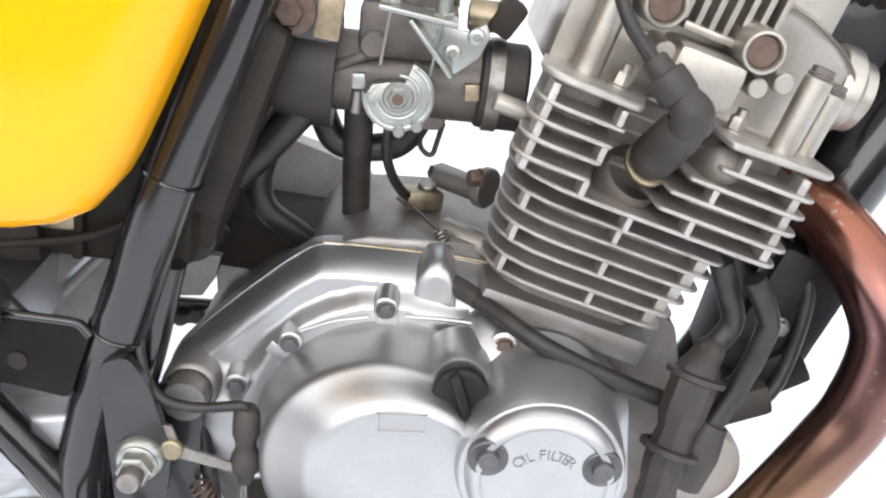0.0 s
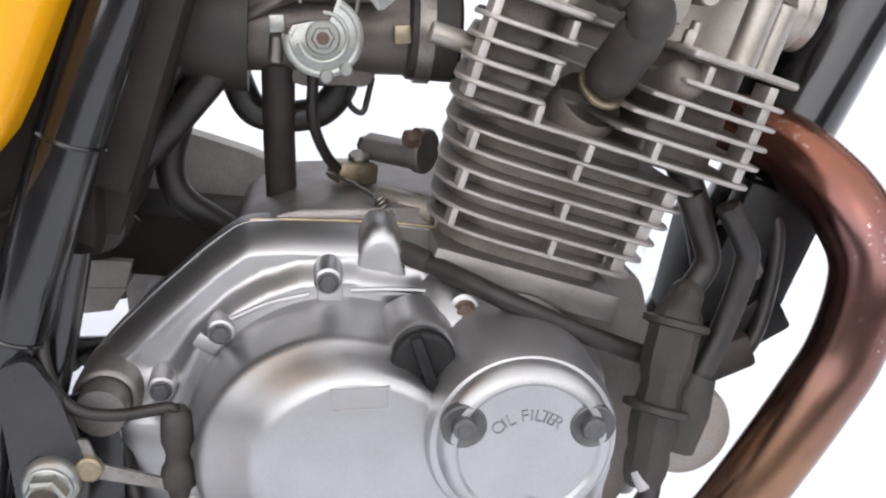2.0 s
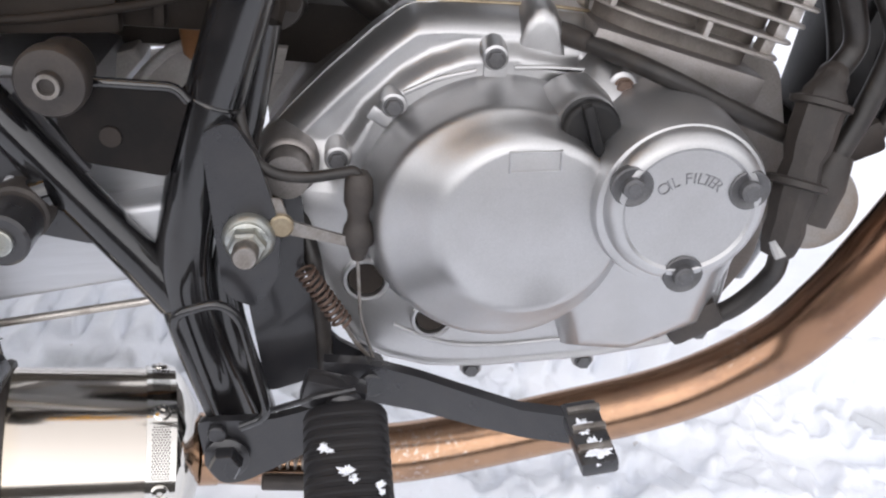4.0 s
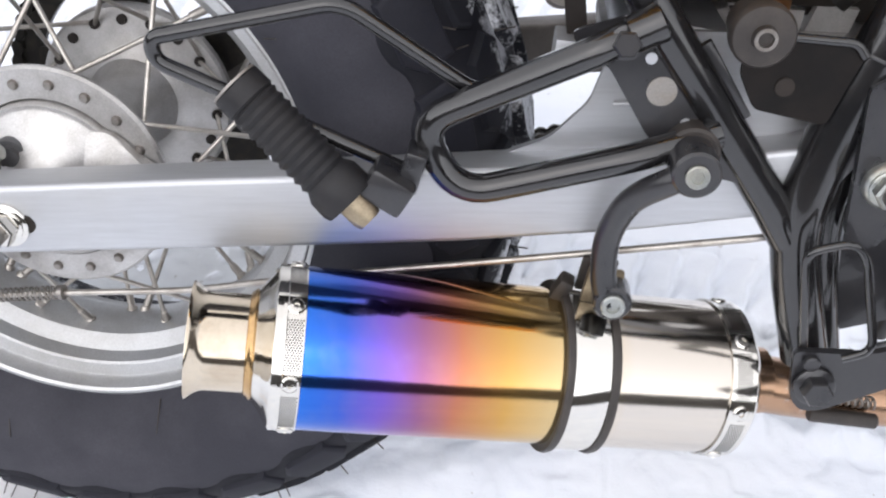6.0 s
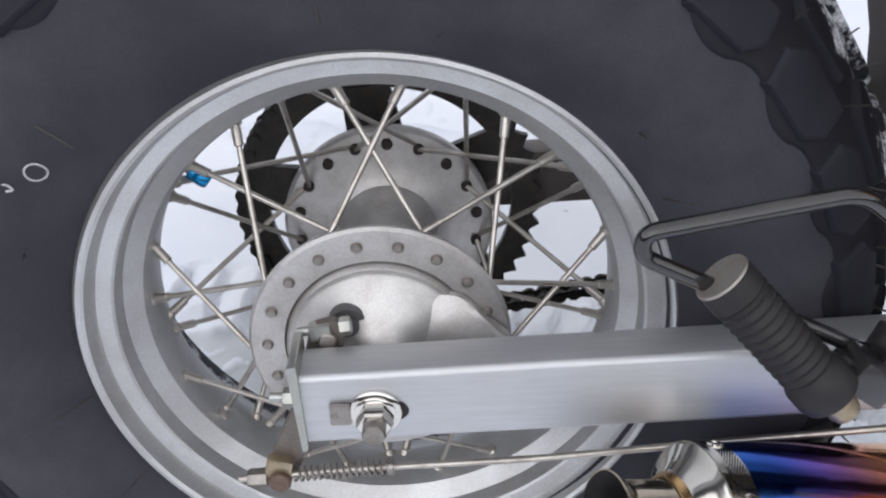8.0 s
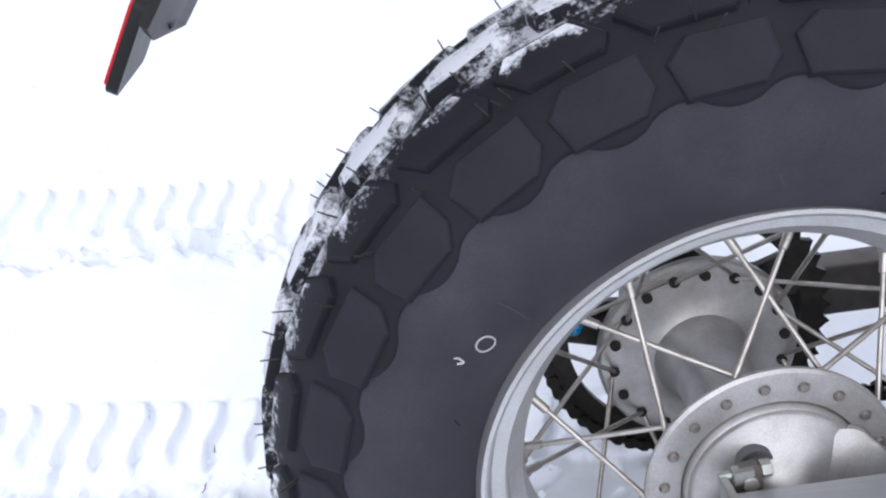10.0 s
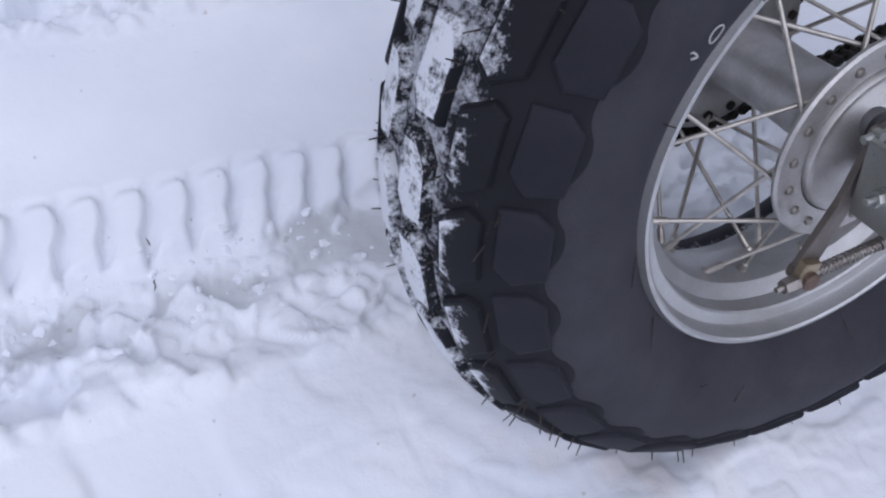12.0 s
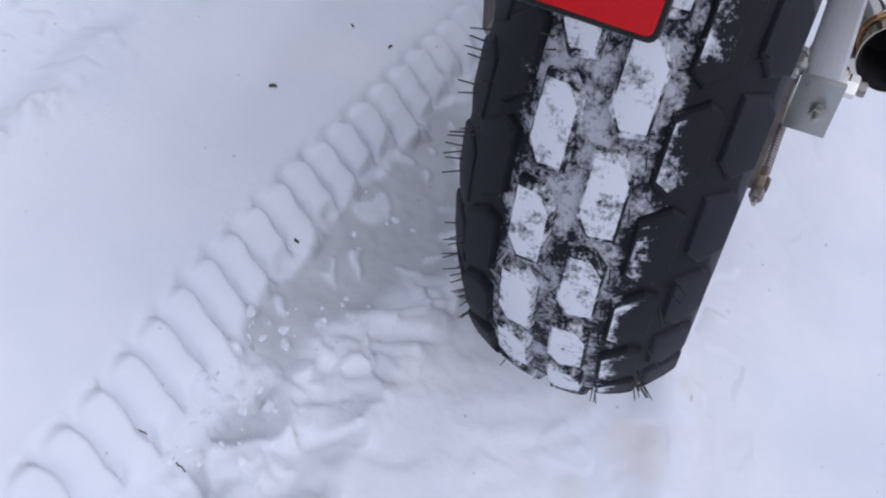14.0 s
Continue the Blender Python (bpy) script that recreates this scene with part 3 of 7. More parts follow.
def ground_height(x, y):
    h = 0.012 * lattice(x, y, 0.9, 1) + 0.007 * lattice(x, y, 0.28, 2) + 0.0025 * lattice(x, y, 0.09, 3)
    edge = 0.405 - 0.13 * np.clip(x + 0.30, 0, 2) * 0.8 + 0.03 * np.clip(-0.45 - x, 0, 1)
    a, ice_and_pits = track(x, y, edge, 0.088, 0.225, 0.0)
    b, ice_b = track(x, y, 0.80 + 0.02 * x, 0.08, 0.17, 0.31)
    far = smooth(1.6, 2.4, np.hypot(x, y - 0.3))
    h = h + (a + b) * (1 - far) + 0.010 * smooth(0.42, 0.5, y) * (1 - far)
    # churned snow round the standing wheel and under the machine
    churn = np.exp(-((x - 0.05) / 0.55) ** 2 - ((y + 0.02) / 0.20) ** 2) + 0.8 * np.exp(-((x - 0.75) / 0.5) ** 2 - ((y - 0.15) / 0.3) ** 2)
    h += churn * (0.004 * lattice(x, y, 0.085, 31) + 0.0028 * smooth(0.1, 0.3, lattice(x + 0.01 * lattice(x, y, 0.03, 43), y, 0.030, 32)) + 0.0012 * lattice(x, y, 0.011, 33))
    # churned lumps left of the wheel's path, and faint dents in the flat snow beyond the print
    h += 0.008 * np.exp(-((x + 0.62) / 0.25) ** 2 - ((y - 0.05) / 0.16) ** 2) * smooth(0.0, 0.4, lattice(x, y, 0.05, 35)) + 0.004 * lattice(x, y, 0.13, 36) * smooth(0.42, 0.5, y)
    # faint curved streaks swept by the tyre
    sweep = np.hypot(x - 0.10, y - 0.42)
    h += 0.0009 * np.sin(sweep / 0.0052 + 2.5 * lattice(x, y, 0.12, 44)) * np.exp(-((x + 0.22) / 0.16) ** 2 - ((y - 0.045) / 0.075) ** 2)
    # long shallow ridge where the wheel slid aside
    h += 0.012 * np.exp(-((y + 0.10 - 0.25 * (x + 0.2)) / 0.035) ** 2) * smooth(-0.45, -0.25, x) * (1 - smooth(0.3, 0.8, x))
    # the wheel has pressed a hollow
    h -= 0.016 * np.exp(-((x + 0.0) / 0.16) ** 2 - (y / 0.085) ** 2)
    return h, np.clip(ice_and_pits + 0.16 * churn * smooth(0.1, 0.6, lattice(x, y, 0.12, 40)), 0, 1) * (1 - far)


def build_ground():
    def axis(lo, hi, step, reach):
        core = list(np.arange(lo, hi, step))
        left, right, d = [], [], step
        while (left[-1] if left else lo) > -reach:
            d *= 1.22
            left.append((left[-1] if left else lo) - d)
        d = step
        while (right[-1] if right else core[-1]) < reach:
            d *= 1.22
            right.append((right[-1] if right else core[-1]) + d)
        return np.array(left[::-1] + core + right)
    xs, ys = axis(-0.95, 1.3, 0.0036, 400), axis(-0.40, 1.0, 0.0036, 400)
    gx, gy = np.meshgrid(xs, ys)
    h, ice_and_pits = ground_height(gx, gy)
    co = np.stack([gx, gy, h], -1).reshape(-1, 3)
    nx, ny = len(xs), len(ys)
    i = np.arange(nx * ny).reshape(ny, nx)
    quads = np.stack([i[:-1, :-1], i[:-1, 1:], i[1:, 1:], i[1:, :-1]], -1).reshape(-1, 4)
    me = bpy.data.meshes.new("ground")
    me.vertices.add(len(co))
    me.vertices.foreach_set("co", co.ravel())
    me.loops.add(quads.size)
    me.loops.foreach_set("vertex_index", quads.ravel())
    me.polygons.add(len(quads))
    me.polygons.foreach_set("loop_start", np.arange(0, quads.size, 4))
    me.polygons.foreach_set("use_smooth", np.ones(len(quads), bool))
    me.update()
    at = me.attributes.new("ice_and_pits", "FLOAT", "POINT")
    at.data.foreach_set("value", ice_and_pits.ravel().astype(np.float32))
    soil = 0.55 * np.exp(-((gx + 0.20) / 0.16) ** 2 - ((gy + 0.06) / 0.09) ** 2) * smooth(-0.5, 0.4, lattice(gx, gy, 0.03, 51))
    st = me.attributes.new("soil", "FLOAT", "POINT")
    st.data.foreach_set("value", soil.ravel().astype(np.float32))
    me.materials.append(M["snow"])
    return tagged(new("ground", me), "trodden white snow with a tyre print beside the motorcycle", "snow ground", kind="structure")


build_ground()

# broken crumbs of crusted snow along the near side of the print
rngc = random.Random(21)
bm = bmesh.new()
for k in range(130):
    x = rngc.uniform(-0.75, -0.30) if k % 6 else rngc.uniform(-0.32, -0.08)
    edge = 0.405 - 0.104 * max(0, x + 0.30) + 0.03 * max(0, -0.45 - x)
    y = edge - min(0.215, max(0.078, rngc.gauss(0.122, 0.030)))
    size = 0.0020 + 0.0055 * rngc.random() ** 2
    g = float(ground_height(np.array([x]), np.array([y]))[0][0])
    turn = Matrix.Rotation(rngc.uniform(0, 6.28), 3, "Z") @ Matrix.Rotation(rngc.uniform(-0.5, 0.5), 3, "X")
    made = bmesh.ops.create_icosphere(bm, subdivisions=2 if size > 0.006 else 1, radius=1)["verts"]
    wide, tall, shift = rngc.uniform(0.9, 1.4), rngc.uniform(0.45, 0.75), Vector((rngc.random() * 50, k, 0))
    for v in made:
        p = v.co * (0.85 + 0.7 * noise.noise(v.co * 1.6 + shift))
        p = Vector((max(-0.8, min(0.8, p.x)) * wide, max(-0.75, min(0.75, p.y)), max(-0.6, min(0.6, p.z)) * tall)) * size
        v.co = turn @ p + Vector((x, y, g - size * 0.08))
tagged(finish("snow_crumbs", bm, M["snow"], 50), "loose broken crumbs of white crusted snow", "snow crumbs", kind="stuff")

# an unseen dark ring of trees, added for reflections, closes the horizon all round
rngt = random.Random(9)
bm = bmesh.new()
ring_lo, ring_hi = [], []
for k in range(240):
    a = 2 * math.pi * k / 240
    hgt = 19.5 + 2.6 * math.sin(a * 3 + 1) + 1.4 * rngt.random() + 1.2 * math.sin(a * 11)
    ring_lo.append(bm.verts.new((70 * math.cos(a), 70 * math.sin(a), -0.3)))
    ring_hi.append(bm.verts.new((70 * math.cos(a), 70 * math.sin(a), hgt)))
for k in range(240):
    j = (k + 1) % 240
    bm.faces.new((ring_lo[k], ring_lo[j], ring_hi[j], ring_hi[k]))
tagged(finish("backdrop", bm, M["trees"]), "unseen dark line of far bare trees added for reflections", "tree line", kind="structure")

bike = new("motorcycle")
bike.matrix_world = BIKE
tagged(bike, "yellow and black motorcycle with spoked wheel leaning on snow", "motorcycle")


# ---------------------------------------------------------------- rear wheel
AXLE = Vector((0, 0, 0.31))
LATERAL = Vector((0, 1, 0))
TYRE_MID = 0.0095         # the tyre's middle plane
TYRE_HALF = [(0, 0.3255), (0.020, 0.3242), (0.040, 0.3195), (0.056, 0.3128), (0.071, 0.3030), (0.083, 0.2900), (0.0912, 0.2770), (0.0955, 0.2668),
             (0.0975, 0.255), (0.0963, 0.240), (0.0905, 0.222), (0.081, 0.206), (0.072, 0.195), (0.065, 0.1885)]


def spin(degrees):
    """A turn about the rear axle, forwards over the top."""
    return Matrix.Translation(AXLE) @ Matrix.Rotation(radians(degrees), 4, "Y") @ Matrix.Translation(-AXLE)


def tyre_point(s, angle, lift):
    """A place on the tyre: s along its outline from the middle of the tread, angle round the axle from the top, lift off the surface."""
    sign, s = (-1 if s < 0 else 1), abs(s)
    for (y0, r0), (y1, r1) in zip(TYRE_HALF, TYRE_HALF[1:]):
        d = math.hypot(y1 - y0, r1 - r0)
        if s <= d or (y1, r1) == TYRE_HALF[-1]:
            t = s / d
            y, r = y0 + (y1 - y0) * t, r0 + (r1 - r0) * t
            ny, nr = -(r1 - r0) / d, (y1 - y0) / d
            break
        s -= d
    y, r = TYRE_MID + sign * (y + ny * lift), r + nr * lift
    return Vector((r * math.sin(angle), y, 0.31 + r * math.cos(angle)))


def tread_block(name, s, half_s, half_a, height, lean, pinch=0.72, snowy=False, dusty=False):
    """One six-sided block standing on the carcass."""
    shape = [(-half_s, -half_a * pinch), (-half_s, half_a * pinch), (-half_s * 0.25, half_a), (half_s, half_a * pinch * 1.08), (half_s, -half_a * pinch * 0.9), (half_s * 0.25, -half_a)]
    bm = bmesh.new()
    rings = []
    for grow, lift in ((1.14, -0.002), (1.05, height * 0.72), (0.97, height * 0.96), (0.88, height)):
        rings.append([bm.verts.new(tyre_point(s + p * grow, a * grow + lean * p, lift)) for p, a in shape])
    for a, b in zip(rings, rings[1:]):
        for k in range(6):
            bm.faces.new((a[k], a[(k + 1) % 6], b[(k + 1) % 6], b[k]))
    top = bm.faces.new(rings[-1])
    ob = part(name, bm, M["shoulder"] if dusty else M["block"], tyre, angle=32 if dusty else 25)
    if snowy:
        ob.data.materials.append(M["block_top"])
        ob.data.polygons[-1].material_index = 1
    return ob


prof = [(r, TYRE_MID + y) for y, r in TYRE_HALF[::-1]] + [(r, TYRE_MID - y) for y, r in TYRE_HALF[1:]] + [(0.184, -0.050), (0.184, 0.062)]
tyre = part("rear_tyre", lathe(prof, AXLE, LATERAL, 120, closed=True), M["wall"], bike, "wide black block-tread tyre with packed snow", 60)
# the wheel stands a little askew in the swing arm
ASKEW = Matrix.Translation(AXLE) @ Matrix.Rotation(radians(-1.5), 4, "Z") @ Matrix.Translation(-AXLE)
tyre.matrix_basis = ASKEW
PITCH = 360 / 28
for s, hs, ha, hgt, lean, shift in ((0.0210, 0.0130, 0.096, 0.0105, 1.2, 0.0), (-0.0200, 0.0130, 0.096, 0.0105, 1.2, 0.5),
                                    (0.0575, 0.0135, 0.094, 0.0095, -1.0, 0.42), (-0.0575, 0.0140, 0.094, 0.0075, -1.0, 0.08),
                                    (0.0960, 0.0150, 0.094, 0.0046, 0.6, 0.0), (-0.0960, 0.0155, 0.094, 0.0062, 0.6, 0.27)):
    first = tread_block("tread_block", s, hs, ha, hgt, lean, snowy=-0.06 < s < 0.04, dusty=s < -0.09)
    first.matrix_basis = spin(shift * PITCH)
    for k in range(1, 28):
        twin(first, spin((k + shift) * PITCH))
# the tread's rubber lies proud of the sidewall and ends in a scalloped edge under the shoulder blocks
def band_edge(angle):
    w = math.cos(28 * angle - 0.3)
    return 0.1155 + 0.0048 * math.copysign(abs(w) ** 0.7, w)


STEPS = [-1.012, -1.0, -0.985] + [-0.96 + 1.92 * k / 22 for k in range(23)] + [0.985, 1.0, 1.012]
rings = []
for k in range(336):
    a = 2 * math.pi * k / 336
    near_s, far_s = band_edge(a - 0.27 * radians(PITCH)), band_edge(a)
    rings.append([tyre_point(q * (near_s if q < 0 else far_s), a, -0.0008 if abs(q) > 1.01 else 0.0010 if abs(q) > 0.99 else 0.0023 if abs(q) < 0.97 else 0.0019) for q in STEPS])
bm = bmesh.new()
grid = [[bm.verts.new(p) for p in r] for r in rings]
for g, h in zip(grid, grid[1:] + grid[:1]):
    for k in range(len(STEPS) - 1):
        bm.faces.new((g[k], g[k + 1], h[k + 1], h[k]))
part("tread_band", bm, M["tyre"], tyre, "dark tread rubber with a scalloped edge", 60)
# fine rubber hairs left by the mould
rng = random.Random(4)
bm = bmesh.new()
for k in range(28 * 11):
    a = 2 * math.pi * (k + rng.random()) / 308
    s = rng.choice((-0.078, -0.074, -0.038, 0.038, 0.074, 0.077, 0.098, 0.101, 0.099)) + rng.uniform(-0.004, 0.004)
    p, q = tyre_point(s, a, 0.004), tyre_point(s, a + rng.uniform(-0.012, 0.012), 0.0145 + rng.uniform(0, 0.004))
    tube([p, q + Vector((0, rng.uniform(-0.002, 0.002), 0))], [0.0007, 0.0005], 5, bm=bm)
for k in range(14):
    a = 2 * math.pi * (k + rng.random()) / 14
    p = tyre_point(-0.172 + rng.uniform(-0.03, 0.02), a, 0)
    tube([p, tyre_point(-0.172, a + 0.01, 0.008)], [0.0006, 0.0004], 5, bm=bm)
tagged(part("rubber_hairs", bm, M["rubber"], tyre), kind="stuff")
# paint marks on the sidewall
bm = bmesh.new()
line = [Vector((-0.178 + 0.0056 * math.cos(t), -0.0, 0.4435 + 0.0056 * math.sin(t))) for t in (2 * math.pi * k / 24 for k in range(25))]
flat = []
for q in line:
    r, a = math.hypot(q.x, q.z - 0.31), math.atan2(q.x, q.z - 0.31)
    y = np.interp(-r, [-v for _, v in TYRE_HALF], [v for v, _ in TYRE_HALF])
    flat.append(Vector((q.x, TYRE_MID - y - 0.0003, q.z)))
tube(flat, 0.0006, 5, bm=bm, caps=False)
q = Vector((-0.1945, 0, 0.4365))
y = np.interp(-math.hypot(q.x, q.z - 0.31), [-v for _, v in TYRE_HALF], [v for v, _ in TYRE_HALF])
q.y = TYRE_MID - y - 0.0004
part("paint_dab", tube(curve_through([q + Vector((-0.003, 0, 0.002)), q + Vector((0.0005, 0, 0.0012)), q + Vector((0.003, 0, -0.0018)), q + Vector((-0.001, 0, -0.0024))], 5), 0.0007, 6), M["white"], tyre, "small white paint dab on the sidewall")
part("paint_ring", bm, M["white"], tyre, "small white paint ring on the sidewall")

rim_prof = [(0.1905, -0.0575), (0.1895, -0.0597), (0.1868, -0.0602), (0.1847, -0.0585), (0.1828, -0.0480), (0.1812, -0.0460), (0.1722, -0.0440), (0.1706, -0.0425),
            (0.1686, -0.0305), (0.1668, -0.0288), (0.1580, -0.0215), (0.1558, -0.0150), (0.1552, 0)]
full = rim_prof + [(r, -y) for r, y in rim_prof[-2::-1]]
full += [(r + 0.004, y * 0.9) for r, y in full[::-1]]
rim = part("rear_rim", lathe(full, AXLE, LATERAL, 120, closed=True), M["rim"], bike, "silver aluminium wheel rim", 30)
rim.matrix_basis = Matrix.Translation(AXLE) @ Matrix.Rotation(radians(-0.3), 4, "Z") @ Matrix.Translation(-AXLE)


def spoke_pair(side, hub_deg, rim_deg, y_hub, y_rim, r_hub):
    a, b = radians(hub_deg), radians(rim_deg)
    p = Vector((r_hub * math.sin(a), y_hub, 0.31 + r_hub * math.cos(a)))
    q = Vector((0.1575 * math.sin(b), y_rim, 0.31 + 0.1575 * math.cos(b)))
    sp = part("spoke", rod(p, q, 0.00185, 10), M["spoke"], rim)
    w = (q - p).normalized()
    ni = part("spoke_nipple", lathe([(0.0019, -0.0170), (0.0030, -0.0165), (0.0032, -0.004), (0.0046, -0.003), (0.0046, 0.002), (0, 0.002)], q, w, 10), M["spoke"], rim)
    for k in range(1, 9):
        twin(sp, spin(40 * k)), twin(ni, spin(40 * k))


spoke_pair(-1, -28, 8, -0.0600, -0.008, 0.071)
spoke_pair(-1, 32, -8, -0.0560, -0.008, 0.071)
spoke_pair(1, -18, 18, 0.0960, 0.012, 0.0690)
spoke_pair(1, 22, -18, 0.1020, 0.012, 0.0690)

# hub: brake drum on this side, sprocket carrier on the other
hub = part("rear_hub", lathe([(0.0, -0.055), (0.058, -0.055), (0.060, -0.0585), (0.0605, -0.0605), (0.081, -0.0605), (0.083, -0.0585), (0.083, -0.0560), (0.080, -0.0545), (0.066, -0.0535), (0.058, -0.046),
                              (0.038, -0.030), (0.029, -0.012), (0.028, 0.020), (0.029, 0.060), (0.032, 0.080), (0.038, 0.0900), (0.047, 0.0948), (0.060, 0.0962), (0.0785, 0.0985), (0.0810, 0.1005), (0.0810, 0.1070), (0.079, 0.1090), (0.030, 0.1095), (0, 0.1095)], AXLE, LATERAL, 72), M["hub"], bike, "cast aluminium drum-brake hub", 30)
for k in range(18):
    a = radians(-8 + 20 * k)
    o = part("spoke_head", lathe([(0.0037, -0.001), (0.0037, 0.0010), (0.0026, 0.0026), (0, 0.0031)], (0.071 * math.sin(a), -0.0605, 0.31 + 0.071 * math.cos(a)), (0, -1, 0), 12), M["bolt"], hub) if k == 0 else twin(o0, spin(20 * k))
    if k == 0:
        o0 = o
for k in range(18):
    a = radians(2 + 20 * k)
    if k == 0:
        # solid black pin painted as the shade of an open hole
        h0 = part("spoke_hole_shade", rod((0.0690 * math.sin(a), 0.0945, 0.31 + 0.0690 * math.cos(a)), (0.0690 * math.sin(a), 0.1020, 0.31 + 0.0690 * math.cos(a)), 0.0042, 12), M["inner"], hub, "black pin for the shade in a spoke hole")
    else:
        twin(h0, spin(20 * k))

# brake backing plate
panel = part("brake_panel", lathe([(0.0590, -0.055), (0.0586, -0.0630), (0.0570, -0.0648), (0.0545, -0.0645), (0.0530, -0.0650), (0.050, -0.0662), (0.042, -0.0694), (0.034, -0.0730), (0.026, -0.0765), (0.020, -0.0800), (0.0165, -0.085), (0.0145, -0.094), (0.0, -0.094)], AXLE, LATERAL, 64), M["hub"], bike, "dull aluminium brake backing plate", 45)
lug_bm = plate([(0.012, 0.306), (0.014, 0.336), (0.021, 0.3455), (0.032, 0.3485), (0.052, 0.3480), (0.066, 0.332), (0.082, 0.318), (0.082, 0.306)], -0.062, -0.0790, 0.004, round_corners=0.008)
for v in lug_bm.verts:
    if v.co.y < -0.07:
        v.co.y += (v.co.z - 0.306) * 0.32
part("torque_lug", lug_bm, M["hub"], panel)
part("cam_boss", lathe([(0.0125, -0.002), (0.0125, 0.006), (0.011, 0.009), (0.007, 0.009), (0.007, 0.012), (0, 0.012)], (-0.0175, -0.066, 0.335), (0, -1, 0), 24), M["pocket"], panel)
arm = part("brake_arm", plate([(-0.038, 0.346), (-0.022, 0.350), (-0.018, 0.334), (-0.036, 0.290), (-0.058, 0.228), (-0.072, 0.226), (-0.076, 0.240), (-0.050, 0.296)], -0.086, -0.0915, 0.001, round_corners=0.005), M["carb"], bike, "dull grey steel brake lever")
part("pinch_bolt", hexbolt((-0.020, -0.0885, 0.343), (1, 0, 0.12), 0.010, 0.006), M["zinc"], arm)
part("pinch_bolt", rod((-0.046, -0.0885, 0.340), (-0.018, -0.0885, 0.3435), 0.0030, 10), M["zinc"], arm)
part("pinch_block", block((-0.032, -0.0905, 0.342), (0.013, 0.008, 0.010), (0, -7, 0), 0.0015), M["zinc"], arm)
part("cam_shaft", rod((-0.028, -0.080, 0.337), (-0.028, -0.096, 0.337), 0.0055, 16, 0.001), M["bolt"], arm)
part("rod_trunnion", rod((-0.067, -0.082, 0.2335), (-0.067, -0.103, 0.2335), 0.0072, 18, 0.0012), M["rust"], arm)
part("trunnion_clip", block((-0.068, -0.0945, 0.2385), (0.017, 0.008, 0.020), (0, 14, 0), 0.002), M["brass"], arm)
brake_rod = part("brake_rod", tube(rounded([(-0.094, -0.0955, 0.2325), (-0.02, -0.0955, 0.238), (0.06, -0.0945, 0.2395), (0.095, -0.0945, 0.2405), (0.19, -0.110, 0.262), (0.312, -0.122, 0.281), (0.47, -0.124, 0.2985), (0.488, -0.120, 0.3005)], 0.02), 0.0023, 10), M["spoke"], bike, "thin steel brake rod")
part("rod_spring", spring((-0.058, -0.0955, 0.2355), (0.002, -0.0955, 0.2390), 0.0046, 0.0008, 15), M["bolt"], brake_rod)
part("spring_stop", rod((0.002, -0.0955, 0.2390), (0.0055, -0.0955, 0.2392), 0.0055, 14), M["bolt"], brake_rod)
part("adjuster_nut", hexbolt((-0.076, -0.0955, 0.2335), (-1, 0, -0.05), 0.011, 0.012), M["bolt"], brake_rod)
part("tyre_valve", rod((-0.1285, 0.014, 0.4060), (-0.1165, 0.014, 0.3965), 0.0036, 12, 0.0005), M["bolt"], rim)
part("valve_cap", lathe([(0, 0), (0.0060, 0), (0.0064, 0.004), (0.0057, 0.0046), (0.0064, 0.0055), (0.0064, 0.012), (0.0054, 0.0145), (0.0034, 0.0148), (0.0032, 0.012), (0, 0.012)], (-0.1225, 0.014, 0.4010), (0.70, 0, -0.55), 10), M["blue"], rim, "blue anodised valve cap")

# sprocket and chain on the far side
TEETH = 48
bm = bmesh.new()
outer, inner = [], []
for k in range(TEETH * 4):
    a = 2 * math.pi * k / (TEETH * 4)
    r = (0.1165, 0.1195, 0.1240, 0.1195)[k % 4]
    outer.append((r * math.sin(a), 0.31 + r * math.cos(a)))
    inner.append((0.0985 * math.sin(a), 0.31 + 0.0985 * math.cos(a)))
vo = [[bm.verts.new((x, y, z)) for x, z in outer] for y in (0.1365, 0.1430)]
vi = [[bm.verts.new((x, y, z)) for x, z in inner] for y in (0.1365, 0.1430)]
n = TEETH * 4
for k in range(n):
    j = (k + 1) % n
    bm.faces.new((vo[0][k], vo[0][j], vi[0][j], vi[0][k]))
    bm.faces.new((vo[1][j], vo[1][k], vi[1][k], vi[1][j]))
    bm.faces.new((vo[0][j], vo[0][k], vo[1][k], vo[1][j]))
    bm.faces.new((vi[0][k], vi[0][j], vi[1][j], vi[1][k]))
sprocket = part("rear_sprocket", bm, M["chain"], bike, "black toothed rear sprocket", 20)
for k in range(5):
    bm = plate([(-0.019, 0.31 + 0.101), (0.019, 0.31 + 0.101), (0.023, 0.31 + 0.045), (-0.023, 0.31 + 0.045)], 0.1355, 0.1438, 0.001, round_corners=0.004)
    if k == 0:
        s0 = part("sprocket_arm", bm, M["chain"], sprocket)
        s0.matrix_basis = spin(-8)
    else:
        bm.free()
        twin(s0, spin(72 * k - 8))
part("sprocket_carrier", lathe([(0, 0), (0.062, 0), (0.060, 0.020), (0.050, 0.0265), (0.032, 0.034), (0, 0.034)], (0, 0.1085, 0.31), LATERAL, 40), M["hub"], sprocket)
FRONT = Vector((0.560, 0.1398, 0.330))
loop_pts, R1, R2 = [], 0.1195, 0.032
dv = FRONT - Vector((0, 0.1398, 0.31))
base_a = math.atan2(dv.z, dv.x)
open_a = math.acos((R1 - R2) / dv.length)
